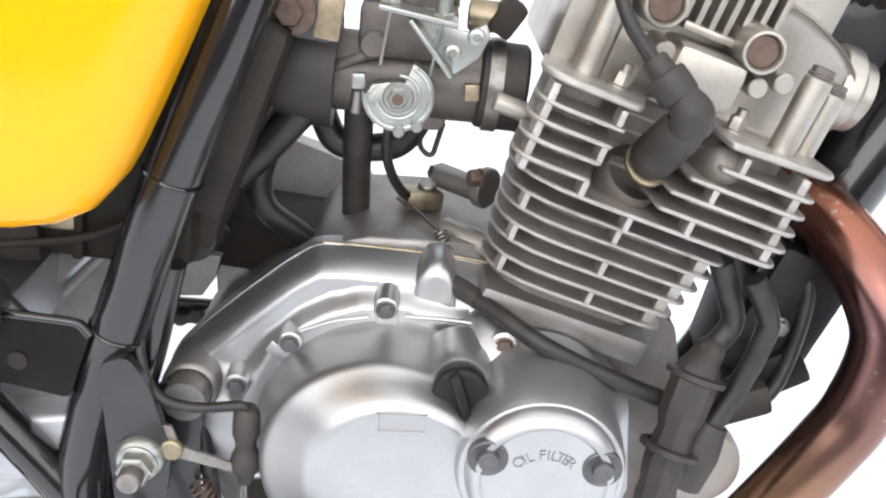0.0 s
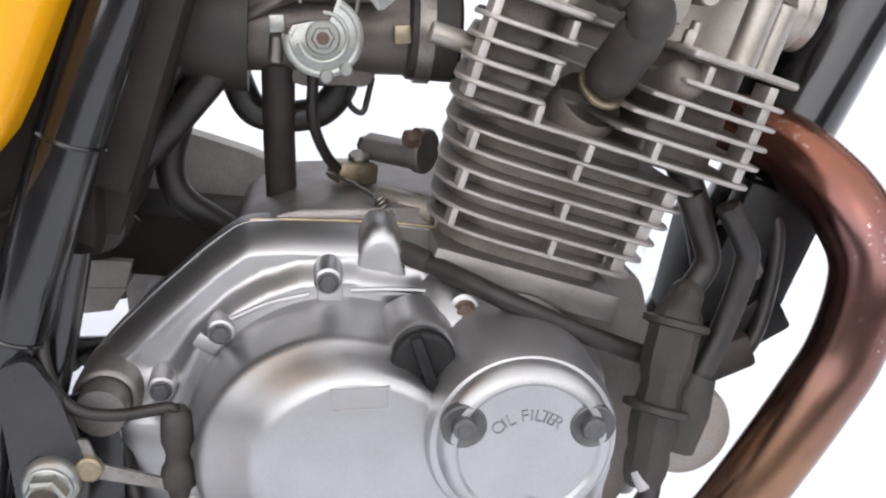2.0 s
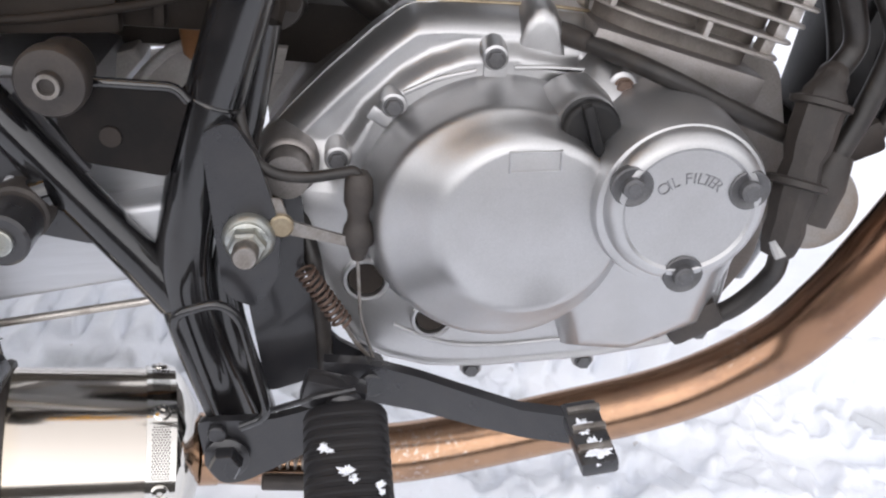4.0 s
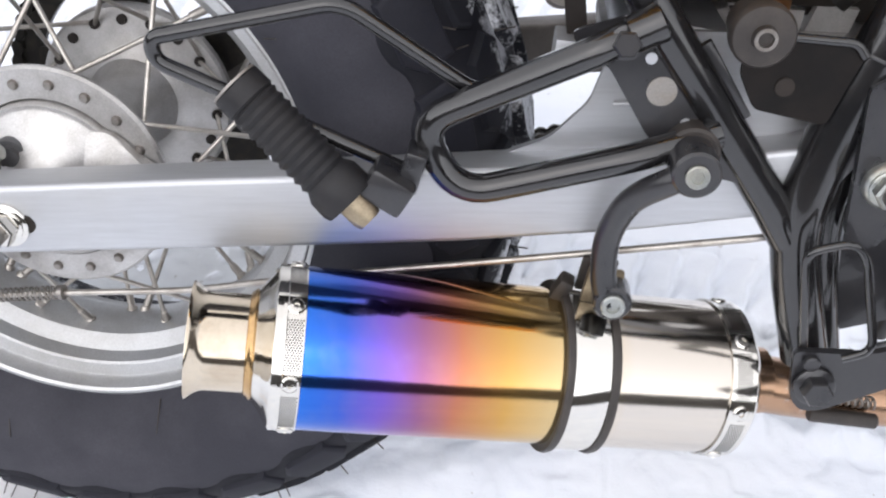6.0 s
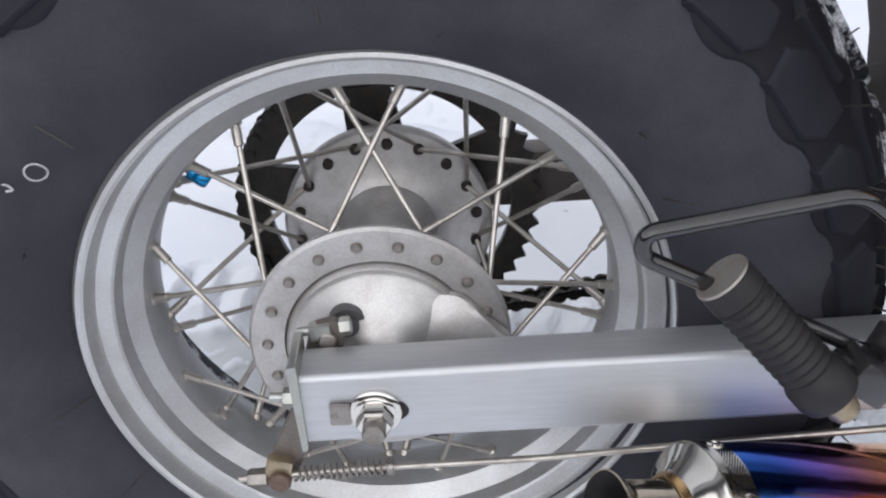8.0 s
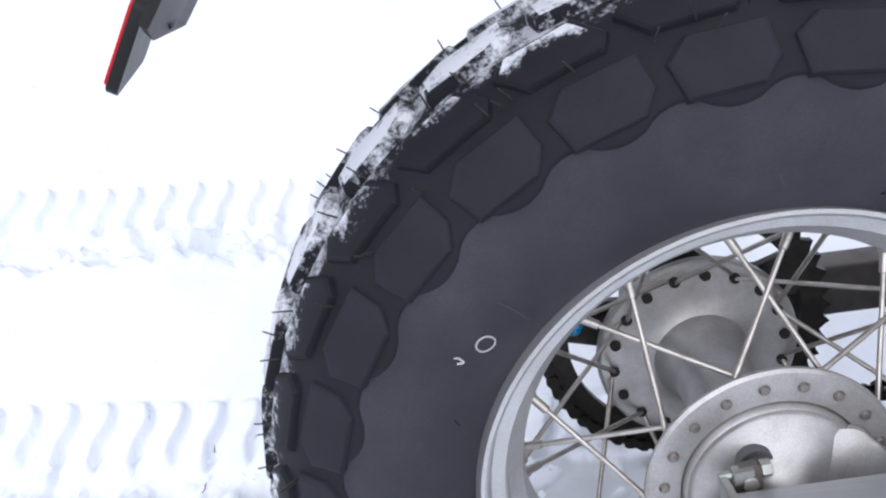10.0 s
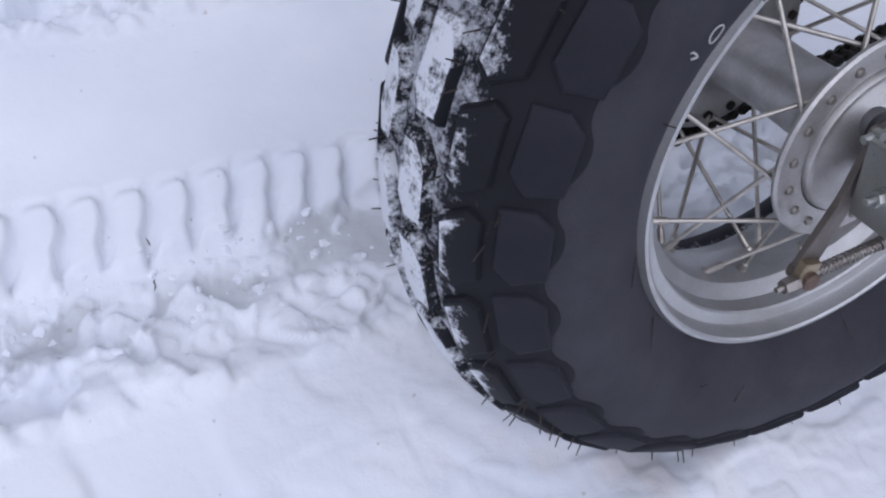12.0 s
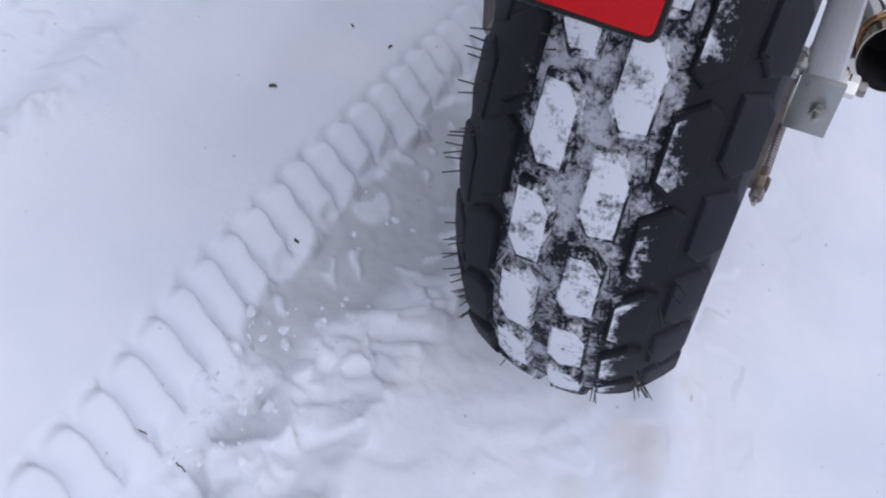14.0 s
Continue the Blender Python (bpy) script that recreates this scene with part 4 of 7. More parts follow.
for k in range(61):
    a = base_a + open_a + (2 * math.pi - 2 * open_a) * k / 60
    loop_pts.append(Vector((R1 * math.cos(a), 0.1398, 0.31 + R1 * math.sin(a))))
for k in range(21):
    a = base_a - open_a + 2 * open_a * k / 20
    loop_pts.append(FRONT + Vector((R2 * math.cos(a), 0, R2 * math.sin(a))))
loop_pts.append(loop_pts[0])
total, marks = 0.0, [0.0]
for a, b in zip(loop_pts, loop_pts[1:]):
    total += (b - a).length
    marks.append(total)
links = round(total / 0.0127)
pins = []
for k in range(links):
    d = total * k / links
    i = max(j for j in range(len(marks)) if marks[j] <= d + 1e-9)
    i = min(i, len(loop_pts) - 2)
    pins.append(loop_pts[i].lerp(loop_pts[i + 1], (d - marks[i]) / max(1e-9, marks[i + 1] - marks[i])))
bm = bmesh.new()
for k in range(links):
    a, b = pins[k], pins[(k + 1) % links]
    w = (b - a).normalized()
    nrm = Vector((-w.z, 0, w.x))
    for y in ((-0.0085, -0.0065), (0.0065, 0.0085)) if k % 2 else ((-0.0062, -0.0042), (0.0042, 0.0062)):
        ring = []
        for t, hw in ((-0.45, 0.0), (-0.35, 0.0042), (0.0, 0.0056), (0.25, 0.0044), (0.5, 0.0034), (0.75, 0.0044), (1.0, 0.0056), (1.35, 0.0042), (1.45, 0.0)):
            ring.append((a + (b - a) * t, hw))
        pts = [p + nrm * h for p, h in ring] + [p - nrm * h for p, h in ring[-2:0:-1]]
        lo = [bm.verts.new(p + Vector((0, y[0], 0))) for p in pts]
        hi = [bm.verts.new(p + Vector((0, y[1], 0))) for p in pts]
        bm.faces.new(lo[::-1]), bm.faces.new(hi)
        for i in range(len(pts)):
            j = (i + 1) % len(pts)
            bm.faces.new((lo[i], lo[j], hi[j], hi[i]))
    lathe([(0, 0), (0.0040, 0), (0.0040, 0.018), (0, 0.018)], a + Vector((0, -0.009, 0)), LATERAL, 8, bm=bm)
part("drive_chain", bm, M["chain"], bike, "oily black drive chain", 25)


# ---------------------------------------------------------------- swing arm, axle, chassis round the rear wheel
def arm_section(x, y_out, y_in, z0, z1, r=0.004):
    """A rounded box section across x."""
    pts = []
    for cy, cz, a0 in ((y_out, z0, 180), (y_in, z0, 270), (y_in, z1, 0), (y_out, z1, 90)):
        oy = cy + r if cy < (y_out + y_in) / 2 else cy - r
        oz = cz + r if cz == z0 else cz - r
        for k in range(4):
            t = radians(a0 + 30 * k)
            pts.append(Vector((x, oy + r * math.cos(t), oz + r * math.sin(t))))
    return pts


swing = part("swing_arm", loft([arm_section(x, -0.127, -0.096, z0, z1) for x, z0, z1 in
        ((-0.0435, 0.2870, 0.3350), (0.095, 0.2910, 0.3395), (0.205, 0.2940, 0.3425), (0.29, 0.297, 0.3455), (0.39, 0.304, 0.3500), (0.46, 0.3125, 0.3545), (0.53, 0.320, 0.362))]), M["swing"], bike, "brushed silver aluminium box-section swing arm")
# the far arm's colour holds its shadow as well as chain oil
part("far_arm", loft([arm_section(x, 0.160, 0.190, z0, z1) for x, z0, z1 in ((-0.0435, 0.2870, 0.3350), (0.205, 0.2940, 0.3425), (0.39, 0.304, 0.350), (0.53, 0.320, 0.362))]), M["oily"], swing, "far side of the swing arm, oil-stained and darkened for shade")
# the wide gusset before the wheel
part("gusset_plate", plate([(0.300, 0.344), (0.318, 0.346), (0.345, 0.356), (0.368, 0.378), (0.380, 0.410), (0.400, 0.420), (0.450, 0.418), (0.470, 0.395), (0.500, 0.362), (0.44, 0.345), (0.37, 0.342)], -0.103, -0.097, 0.0015, round_corners=0.006), M["swing"], swing)
part("cross_box", block((0.415, 0.005, 0.395), (0.060, 0.185, 0.050), (0, 12, 0), 0.004), M["swing"], swing)
part("lug_box", block((0.358, -0.085, 0.405), (0.022, 0.03, 0.018), (0, 8, 0), 0.002), M["swing"], swing)
part("weld_seam", tube(curve_through([(0.382, -0.1035, 0.377), (0.40, -0.1045, 0.3775), (0.42, -0.1035, 0.379), (0.436, -0.1045, 0.380)], 5), 0.0016, 8), M["swing"], swing)
# end plate, axle and chain adjuster
part("end_plate", plate([(-0.0475, 0.344), (-0.0420, 0.345), (-0.0405, 0.285), (-0.0440, 0.2835)], -0.130, -0.094, 0.0008, round_corners=0.0015), M["zinc"], swing, "zinc end plate")
part("adjuster_bolt", hexbolt((-0.0465, -0.116, 0.3135), (-1, 0, 0.03), 0.0105, 0.0060, 0.0065), M["zinc"], swing)
part("adjuster_bolt", rod((-0.042, -0.116, 0.3135), (-0.062, -0.116, 0.314), 0.003, 12, 0.0005), M["zinc"], swing)
# black sheet on the arm's face for the shade inside the slot
part("axle_slot_shade", plate([(-0.022, 0.304), (0.016, 0.304), (0.020, 0.310), (0.016, 0.317), (-0.022, 0.317), (-0.026, 0.310)], -0.1265, -0.1275, 0.0, round_corners=0.006), M["inner"], swing)
axle = part("axle_nut", lathe([(0, 0), (0.0150, 0), (0.0150, 0.0022), (0.0138, 0.0030), (0.0, 0.0030)], (0, -0.1273, 0.3105), (0, -1, 0), 40), M["chrome"], bike, "shiny axle nut with washer")
part("nut", hexbolt((0, -0.1300, 0.3105), (0, -1, 0), 0.0185, 0.0100, 0.0122, 0.0020), M["chrome"], axle)
part("axle_end", lathe([(0, 0), (0.0066, 0), (0.0068, 0.0085), (0.0058, 0.010), (0.003, 0.0102), (0, 0.0095)], (0, -0.1395, 0.3105), (0, -1, 0), 24), M["bolt"], axle)
part("slot_washer", block((-0.020, -0.1295, 0.3105), (0.012, 0.0024, 0.0145), (0, 0, 0), 0.001), M["bolt"], axle)
far_axle = part("far_axle_bolt", rod((-0.042, 0.172, 0.3135), (-0.075, 0.172, 0.3145), 0.003, 10), M["bolt"], swing)

# ---------------------------------------------------------------- silencer and pipe
muf = part("silencer", lathe([(0.0495, 0.006), (0.0503, 0.02), (0.0506, 0.15), (0.0508, (MUF_B - MUF_A).length - 0.022), (0.0500, (MUF_B - MUF_A).length - 0.020), (0.0480, (MUF_B - MUF_A).length - 0.022), (0.0478, 0.006)], MUF_A, MUF_WAY, 96, closed=True), M["titan"], bike, "rainbow heat-tinted titanium silencer")
ML = (MUF_B - MUF_A).length
part("front_cap", lathe([(0.0200, -0.012), (0.030, -0.010), (0.0450, -0.0015), (0.0490, 0.0030), (0.0497, 0.008), (0.0490, 0.009)], MUF_A, MUF_WAY, 80), M["chrome"], muf)
for h0 in (0.004, ML - 0.022):
    part("rivet_band", lathe([(0.0506, h0), (0.0517, h0), (0.0517, h0 + 0.0165), (0.0506, h0 + 0.0165)], MUF_A, MUF_WAY, 96, closed=True), M["chrome"], muf, "polished rivet band")
part("rear_cone", lathe([(0.0512, ML - 0.0122), (0.0521, ML - 0.0112), (0.0514, ML - 0.0072), (0.0508, ML - 0.0050), (0.0490, ML - 0.0038), (0.0455, ML - 0.0020), (0.0400, ML + 0.0016), (0.0358, ML + 0.0050), (0.0338, ML + 0.0066), (0.0325, ML + 0.0070)], MUF_A, MUF_WAY, 96), M["chrome"], muf, "polished steel end cap")
part("weld_ring", lathe([(0.0310, ML + 0.0050), (0.0338, ML + 0.0056), (0.0345, ML + 0.0070), (0.0338, ML + 0.0085), (0.0326, ML + 0.0094), (0.0322, ML + 0.0104), (0.0310, ML + 0.0110)], MUF_A, MUF_WAY, 80), M["gold"], muf, "golden heat-tinted weld ring")
part("outlet_tube", lathe([(0.0306, ML + 0.0060), (0.0306, ML + 0.0345), (0.0311, ML + 0.0370), (0.0326, ML + 0.0398), (0.0350, ML + 0.0428), (0.0362, ML + 0.0446), (0.0362, ML + 0.0454), (0.0353, ML + 0.0452)], MUF_A, MUF_WAY, 80), M["outlet"], muf, "heat-yellowed polished steel outlet with flared lip")
part("outlet_core", lathe([(0.0355, ML + 0.0452), (0.0338, ML + 0.0428), (0.0316, ML + 0.0396), (0.0302, ML + 0.0366), (0.0297, ML + 0.0336), (0.0290, ML + 0.020), (0.024, ML - 0.02), (0, ML - 0.03)], MUF_A, MUF_WAY, 48), M["soot"], muf, "sooty black inside")
out0 = Vector((0, -0.794, 0.607))
out0 = (out0 - MUF_WAY * out0.dot(MUF_WAY)).normalized()
side0 = MUF_WAY.cross(out0)
for h0 in (0.0125, ML - 0.0160):
    for k in range(7):
        a = radians(25.7 + 51.43 * k)
        d = out0 * math.cos(a) + side0 * math.sin(a)
        part("rivet", lathe([(0.0052, -0.0008), (0.0052, 0.0004), (0.0042, 0.0014), (0.0018, 0.0016), (0.0015, 0.0004), (0, 0.0004)], MUF_A + MUF_WAY * h0 + d * 0.0517, d, 16), M["chrome"], muf)
    # fine pierced mesh between the rivets: black dots for the shade in its holes
    for k in range(7):
        bm = bmesh.new()
        for i in range(21):
            for j in range(6):
                a = radians(25.7 + 51.43 * (k + 0.5) + (i - 10) * 1.62)
                d = out0 * math.cos(a) + side0 * math.sin(a)
                lathe([(0.00056, 0), (0, 0.0001)], MUF_A + MUF_WAY * (h0 + (j - 2.5 + 0.5 * (i % 2)) * 0.0017 - 0.0004) + d * 0.05185, d, 6, bm=bm)
        tagged(part("pierced_mesh", bm, M["inner"], muf), kind="stuff")
CL = 0.098     # the clamp's place along the silencer
clamp = part("silencer_clamp", lathe([(0.0508, CL), (0.0530, CL), (0.0535, CL + 0.002), (0.0535, CL + 0.024), (0.0530, CL + 0.026), (0.0508, CL + 0.026)], MUF_A, MUF_WAY, 80, closed=True), M["chrome"], bike, "polished steel clamp with black rubber edges")
for h0, grow in ((CL - 0.0035, 0.0), (CL + 0.0255, 0.001)):
    part("rubber_edge", lathe([(0.0506, h0), (0.0545 + grow, h0 - 0.0005), (0.0552 + grow, h0 + 0.002), (0.0545 + grow, h0 + 0.0045), (0.0506, h0 + 0.004)], MUF_A, MUF_WAY, 80, closed=True), M["rubber"], clamp)
lug = Vector((0.376, -0.150, 0.270))
part("clamp_ear", block(lug + Vector((0.001, 0.014, 0.002)), (0.022, 0.006, 0.030), (20, 10, 0), 0.002), M["brass"], clamp)
part("clamp_ear", block(lug + Vector((-0.002, 0.024, 0.004)), (0.022, 0.004, 0.030), (20, 10, 0), 0.0015), M["rubber"], clamp)
part("rubber_tail", block(lug + Vector((-0.023, 0.022, -0.004)), (0.010, 0.012, 0.018), (10, 30, 0), 0.003), M["rubber"], clamp)
hanger = part("silencer_hanger", tube(curve_through([(0.3795, -0.152, 0.270), (0.3765, -0.150, 0.290), (0.3790, -0.150, 0.316), (0.3900, -0.156, 0.340), (0.4080, -0.166, 0.356), (0.419, -0.169, 0.3625)], 7), 0.0078, 16), M["frame_dull"], bike, "bent black steel silencer hanger")
part("hanger_eye", rod((0.382, -0.138, 0.272), (0.382, -0.158, 0.272), 0.0115, 24, 0.0015), M["frame_dull"], hanger)
part("hanger_screw", capscrew((0.382, -0.158, 0.272), (0, -1, 0.1), 0.0072, 0.0036), M["zinc"], hanger, "shiny socket-head screw")
part("hanger_eye", rod((0.421, -0.150, 0.364), (0.421, -0.176, 0.364), 0.0132, 28, 0.0015), M["frame_dull"], hanger)
part("rubber_bush", rod((0.423, -0.135, 0.367), (0.422, -0.152, 0.366), 0.0150, 24, 0.0015), M["rubber"], hanger)
part("hanger_screw", capscrew((0.421, -0.176, 0.364), (0, -1, 0.1), 0.0064, 0.0030), M["zinc"], hanger, "shiny socket-head screw")

pipe_line = curve_through([(0.845, -0.030, 0.476), (0.880, -0.045, 0.4745), (0.9035, -0.068, 0.4655), (0.9165, -0.090, 0.4530), (0.9260, -0.108, 0.4370), (0.9325, -0.118, 0.4100), (0.9245, -0.120, 0.3705), (0.9097, -0.120, 0.3411), (0.8826, -0.117, 0.2932), (0.863, -0.112, 0.2590),
                           (0.838, -0.102, 0.223), (0.783, -0.092, 0.187), (0.709, -0.090, 0.1690), (0.607, -0.093, 0.1550), (0.53, -0.098, 0.1635), (0.458, -0.109, 0.184)], 8)
pipe = part("exhaust_pipe", tube(pipe_line, 0.0195, 28), M["pipe"], bike, "copper-brown heat-stained exhaust pipe")
part("pipe_collar", lathe([(0.0195, 0), (0.0225, 0.001), (0.0225, 0.012), (0.0195, 0.013)], (0.4875, -0.1040, 0.1775), MUF_WAY, 32), M["pipe"], pipe)
part("pipe_spring", spring((0.560, -0.118, 0.170), (0.515, -0.124, 0.182), 0.004, 0.0009, 10), M["bolt"], pipe)
part("spring_sleeve", rod((0.560, -0.124, 0.160), (0.515, -0.128, 0.169), 0.0052, 14, 0.001), M["rubber"], pipe)

# ---------------------------------------------------------------- frame tubes
chassis = part("main_frame_tube", tube(curve_through([(0.640, -0.100, 0.700), (0.606, -0.118, 0.620), (0.582, -0.124, 0.560), (0.553, -0.125, 0.495), (0.515, -0.125, 0.402), (0.499, -0.126, 0.355), (0.490, -0.128, 0.316), (0.4925, -0.128, 0.280), (0.506, -0.128, 0.216)], 8), 0.0148, 24), M["frame"], bike, "gloss black painted frame tube")
part("inner_frame_tube", tube(curve_through([(0.545, -0.112, 0.445), (0.532, -0.114, 0.398), (0.516, -0.118, 0.345), (0.509, -0.120, 0.312), (0.510, -0.122, 0.276), (0.520, -0.122, 0.216)], 8), 0.0090, 20), M["frame"], chassis)
for c, w in (((0.5545, -0.125, 0.498), (0.37, 0, 0.93)), ((0.5185, -0.125, 0.411), (0.40, 0, 0.92))):
    a, b = frame_of(w)
    ring = [Vector(c) + (a * math.cos(t) + b * math.sin(t)) * 0.0150 for t in (2 * math.pi * k / 36 for k in range(37))]
    part("weld_bead", tube(ring, 0.0010, 6, caps=False), M["frame"], chassis)
brace = part("rear_brace_tube", tube([(0.4845, -0.130, 0.302), (0.470, -0.131, 0.3275), (0.380, -0.138, 0.472), (0.330, -0.142, 0.556)], 0.0115, 20), M["frame"], bike, "black diagonal frame brace")
bracket = part("peg_bracket", plate([(0.356, 0.432), (0.392, 0.442), (0.440, 0.366), (0.452, 0.342), (0.418, 0.352), (0.398, 0.372), (0.376, 0.412), (0.360, 0.420)], -0.140, -0.1365, 0.001, round_corners=0.004), M["frame_dull"], bike, "flat black passenger-footrest bracket plate")
part("bracket_hole", rod((0.4045, -0.1400, 0.398), (0.4045, -0.1410, 0.398), 0.0082, 24), M["disc"], bracket, "round disc in place of a hole")
part("bracket_hole", rod((0.398, -0.1400, 0.4165), (0.398, -0.1412, 0.4165), 0.0032, 12), M["swing"], bracket, "small hole")
part("bracket_hole", rod((0.4185, -0.1400, 0.3790), (0.4185, -0.1412, 0.3790), 0.0032, 12), M["swing"], bracket, "small hole")
part("bracket_bolt", hexbolt((0.383, -0.160, 0.4315), (0, -1, 0.1), 0.0125, 0.0060, 0.0090), M["frame_dull"], bracket)
loop = part("footrest_loop", tube(rounded([(0.392, -0.150, 0.436), (0.372, -0.158, 0.428), (0.272, -0.150, 0.3855), (0.2925, -0.152, 0.3425), (0.398, -0.152, 0.3660), (0.436, -0.142, 0.374)], 0.022, 7), 0.0085, 18), M["frame"], bike, "bent black tube holding the passenger footrest")
part("loop_collar", lathe([(0.0085, 0), (0.0105, 0.001), (0.0105, 0.018), (0.0085, 0.019)], (0.402, -0.1535, 0.4405), (-1, -0.1, -0.42), 24), M["frame"], loop)
guard = part("heel_guard", tube(rounded([(0.262, -0.150, 0.358), (0.136, -0.163, 0.4280), (0.136, -0.164, 0.4410), (0.238, -0.158, 0.4555), (0.3000, -0.142, 0.4030), (0.3100, -0.142, 0.4000)], 0.012, 6), 0.0044, 14), M["frame"], bike, "thin black wire guard beside the wheel")
ppeg = part("passenger_footrest", lathe([(0, 0), (0.0135, 0), (0.0150, 0.0012), (0.0152, 0.012), (0.0138, 0.0135)] + [(0.0152 - 0.0016 * (k % 2), 0.0150 + 0.0028 * k) for k in range(21)] + [(0.0168, 0.074), (0.0172, 0.084), (0.0160, 0.088), (0, 0.088)], (0.1765, -0.161, 0.4135), (0.0635, -0.013, -0.0690), 28), M["peg"], bike, "black ribbed rubber passenger footrest, folded up")
part("end_disc", lathe([(0, -0.0010), (0.0146, -0.0010), (0.0150, 0.0004), (0, 0.0008)], (0.1765, -0.161, 0.4135), (0.0635, -0.013, -0.0690), 32), M["disc"], ppeg, "bare metal end disc")
part("peg_core", lathe([(0, 0.086), (0.0088, 0.086), (0.0088, 0.099), (0.0075, 0.103), (0, 0.103)], (0.1765, -0.161, 0.4135), (0.0635, -0.013, -0.0690), 18), M["brass"], ppeg, "worn brass-coloured core")
part("peg_fork", block((0.2560, -0.165, 0.3545), (0.026, 0.024, 0.020), (0, 35, 0), 0.003), M["frame_dull"], ppeg)
part("peg_fork", block((0.2480, -0.156, 0.3480), (0.006, 0.030, 0.024), (0, 40, 0), 0.002), M["frame_dull"], ppeg)
part("peg_fork", block((0.2690, -0.156, 0.3620), (0.012, 0.022, 0.024), (0, 20, 0), 0.002), M["frame_dull"], ppeg)

# lower footrest plate, wire guard and rider's footrest
lower = part("footrest_plate", plate([(0.490, 0.2400), (0.4915, 0.2060), (0.4985, 0.1955), (0.5110, 0.1960), (0.5470, 0.2130), (0.5640, 0.2300), (0.5740, 0.2500), (0.5480, 0.2420), (0.5300, 0.2380)], -0.158, -0.152, 0.0015, round_corners=0.005), M["frame_dull"], bike, "black steel rider-footrest bracket")
part("hinge_bolt", hexbolt((0.504, -0.160, 0.2165), (0, -1, 0.1), 0.0160, 0.0090, 0.0125, 0.003), M["frame_dull"], lower)
part("small_bolt", rod((0.5005, -0.158, 0.2330), (0.5005, -0.1625, 0.2330), 0.0050, 16, 0.0008), M["frame_dull"], lower)
part("brake_plate", plate([(0.522, 0.368), (0.548, 0.378), (0.556, 0.350), (0.552, 0.300), (0.566, 0.262), (0.590, 0.246), (0.560, 0.238), (0.524, 0.228), (0.520, 0.290)], -0.118, -0.113, 0.0015, round_corners=0.006), M["frame_dull"], lower)
part("wire_guard", tube(rounded([(0.499, -0.150, 0.225), (0.4865, -0.160, 0.3095), (0.512, -0.160, 0.3155), (0.5215, -0.158, 0.304), (0.5310, -0.168, 0.2480), (0.515, -0.166, 0.241)], 0.010, 6), 0.0026, 10), M["frame"], lower)
PEG_A, PEG_B = Vector((0.5715, -0.172, 0.2500)), Vector((0.5735, -0.262, 0.2235))
peg_way = (PEG_B - PEG_A).normalized()
pu = Vector((1, 0, 0)) - peg_way * peg_way.x
pu.normalize()
pv = peg_way.cross(pu)
pn = pv if pv.z > 0 else -pv
rings, PL = [], (PEG_B - PEG_A).length
stations = [(0, 0.80), (0.003, 0.95)] + [v for k in range(11) for v in ((0.006 + k * 0.0066, 1.0), (0.0085 + k * 0.0066, 1.0), (0.0092 + k * 0.0066, 0.93), (0.0116 + k * 0.0066, 0.93))] + [(0.080, 1.0), (0.0815, 1.05), (PL - 0.003, 1.06), (PL, 0.98)]
for d, g in stations:
    ring = []
    for k in range(28):
        t = 2 * math.pi * k / 28
        c, s = math.cos(t), math.sin(t)
        ring.append(PEG_A + peg_way * d + pu * (0.0222 * g * math.copysign(abs(c) ** 0.6, c)) + pv * (0.0125 * g * math.copysign(abs(s) ** 0.6, s)))
    rings.append(ring)
rpeg = part("rider_footrest", loft(rings), M["peg"], bike, "ribbed black rubber rider footrest dusted with snow", 30)
part("peg_stem", rod(PEG_A + Vector((0, 0.018, 0.004)), PEG_A, 0.011, 18, 0.002), M["frame_dull"], rpeg)
part("peg_clevis", block(PEG_A + Vector((-0.006, 0.010, 0.006)), (0.034, 0.014, 0.018), (0, 20, 0), 0.003), M["frame_dull"], rpeg)
part("clevis_pin", tube(rounded([PEG_A + Vector((-0.040, 0.012, -0.004)), PEG_A + Vector((-0.012, 0.000, 0.012)), PEG_A + Vector((0.006, 0.004, 0.012))], 0.01), 0.0018, 8), M["frame_dull"], rpeg)


def snow_clump(parent, at, normal, size, seed):
    """A small irregular clot of snow stuck to a surface."""
    bm = bmesh.new()
    bmesh.ops.create_icosphere(bm, subdivisions=4, radius=1)
    n = Vector(normal).normalized()
    a, b = frame_of(n)
    for v in bm.verts:
        k = 0.72 + 0.85 * noise.noise(v.co * 2.1 + Vector((seed, 0, 0))) + 0.95 * noise.noise(v.co * 5.5 + Vector((0, seed, 0)))
        p = v.co * k * size
        v.co = Vector(at) + a * p.x + b * p.y + n * p.z * 0.35
    return part("snow_clot", bm, M["snow"], parent, "small clot of white snow", 80)


for k, (d, side, size) in enumerate(((0.029, -0.011, 0.0034), (0.032, -0.008, 0.0026), (0.044, 0.000, 0.0050), (0.048, 0.003, 0.0036), (0.053, 0.0160, 0.0028), (0.057, 0.0165, 0.0022), (0.065, 0.010, 0.0044), (0.068, 0.0155, 0.0034))):
    snow_clump(rpeg, PEG_A + peg_way * d + pu * side + pn * 0.0120, pn, size * 0.68, k * 3.3)
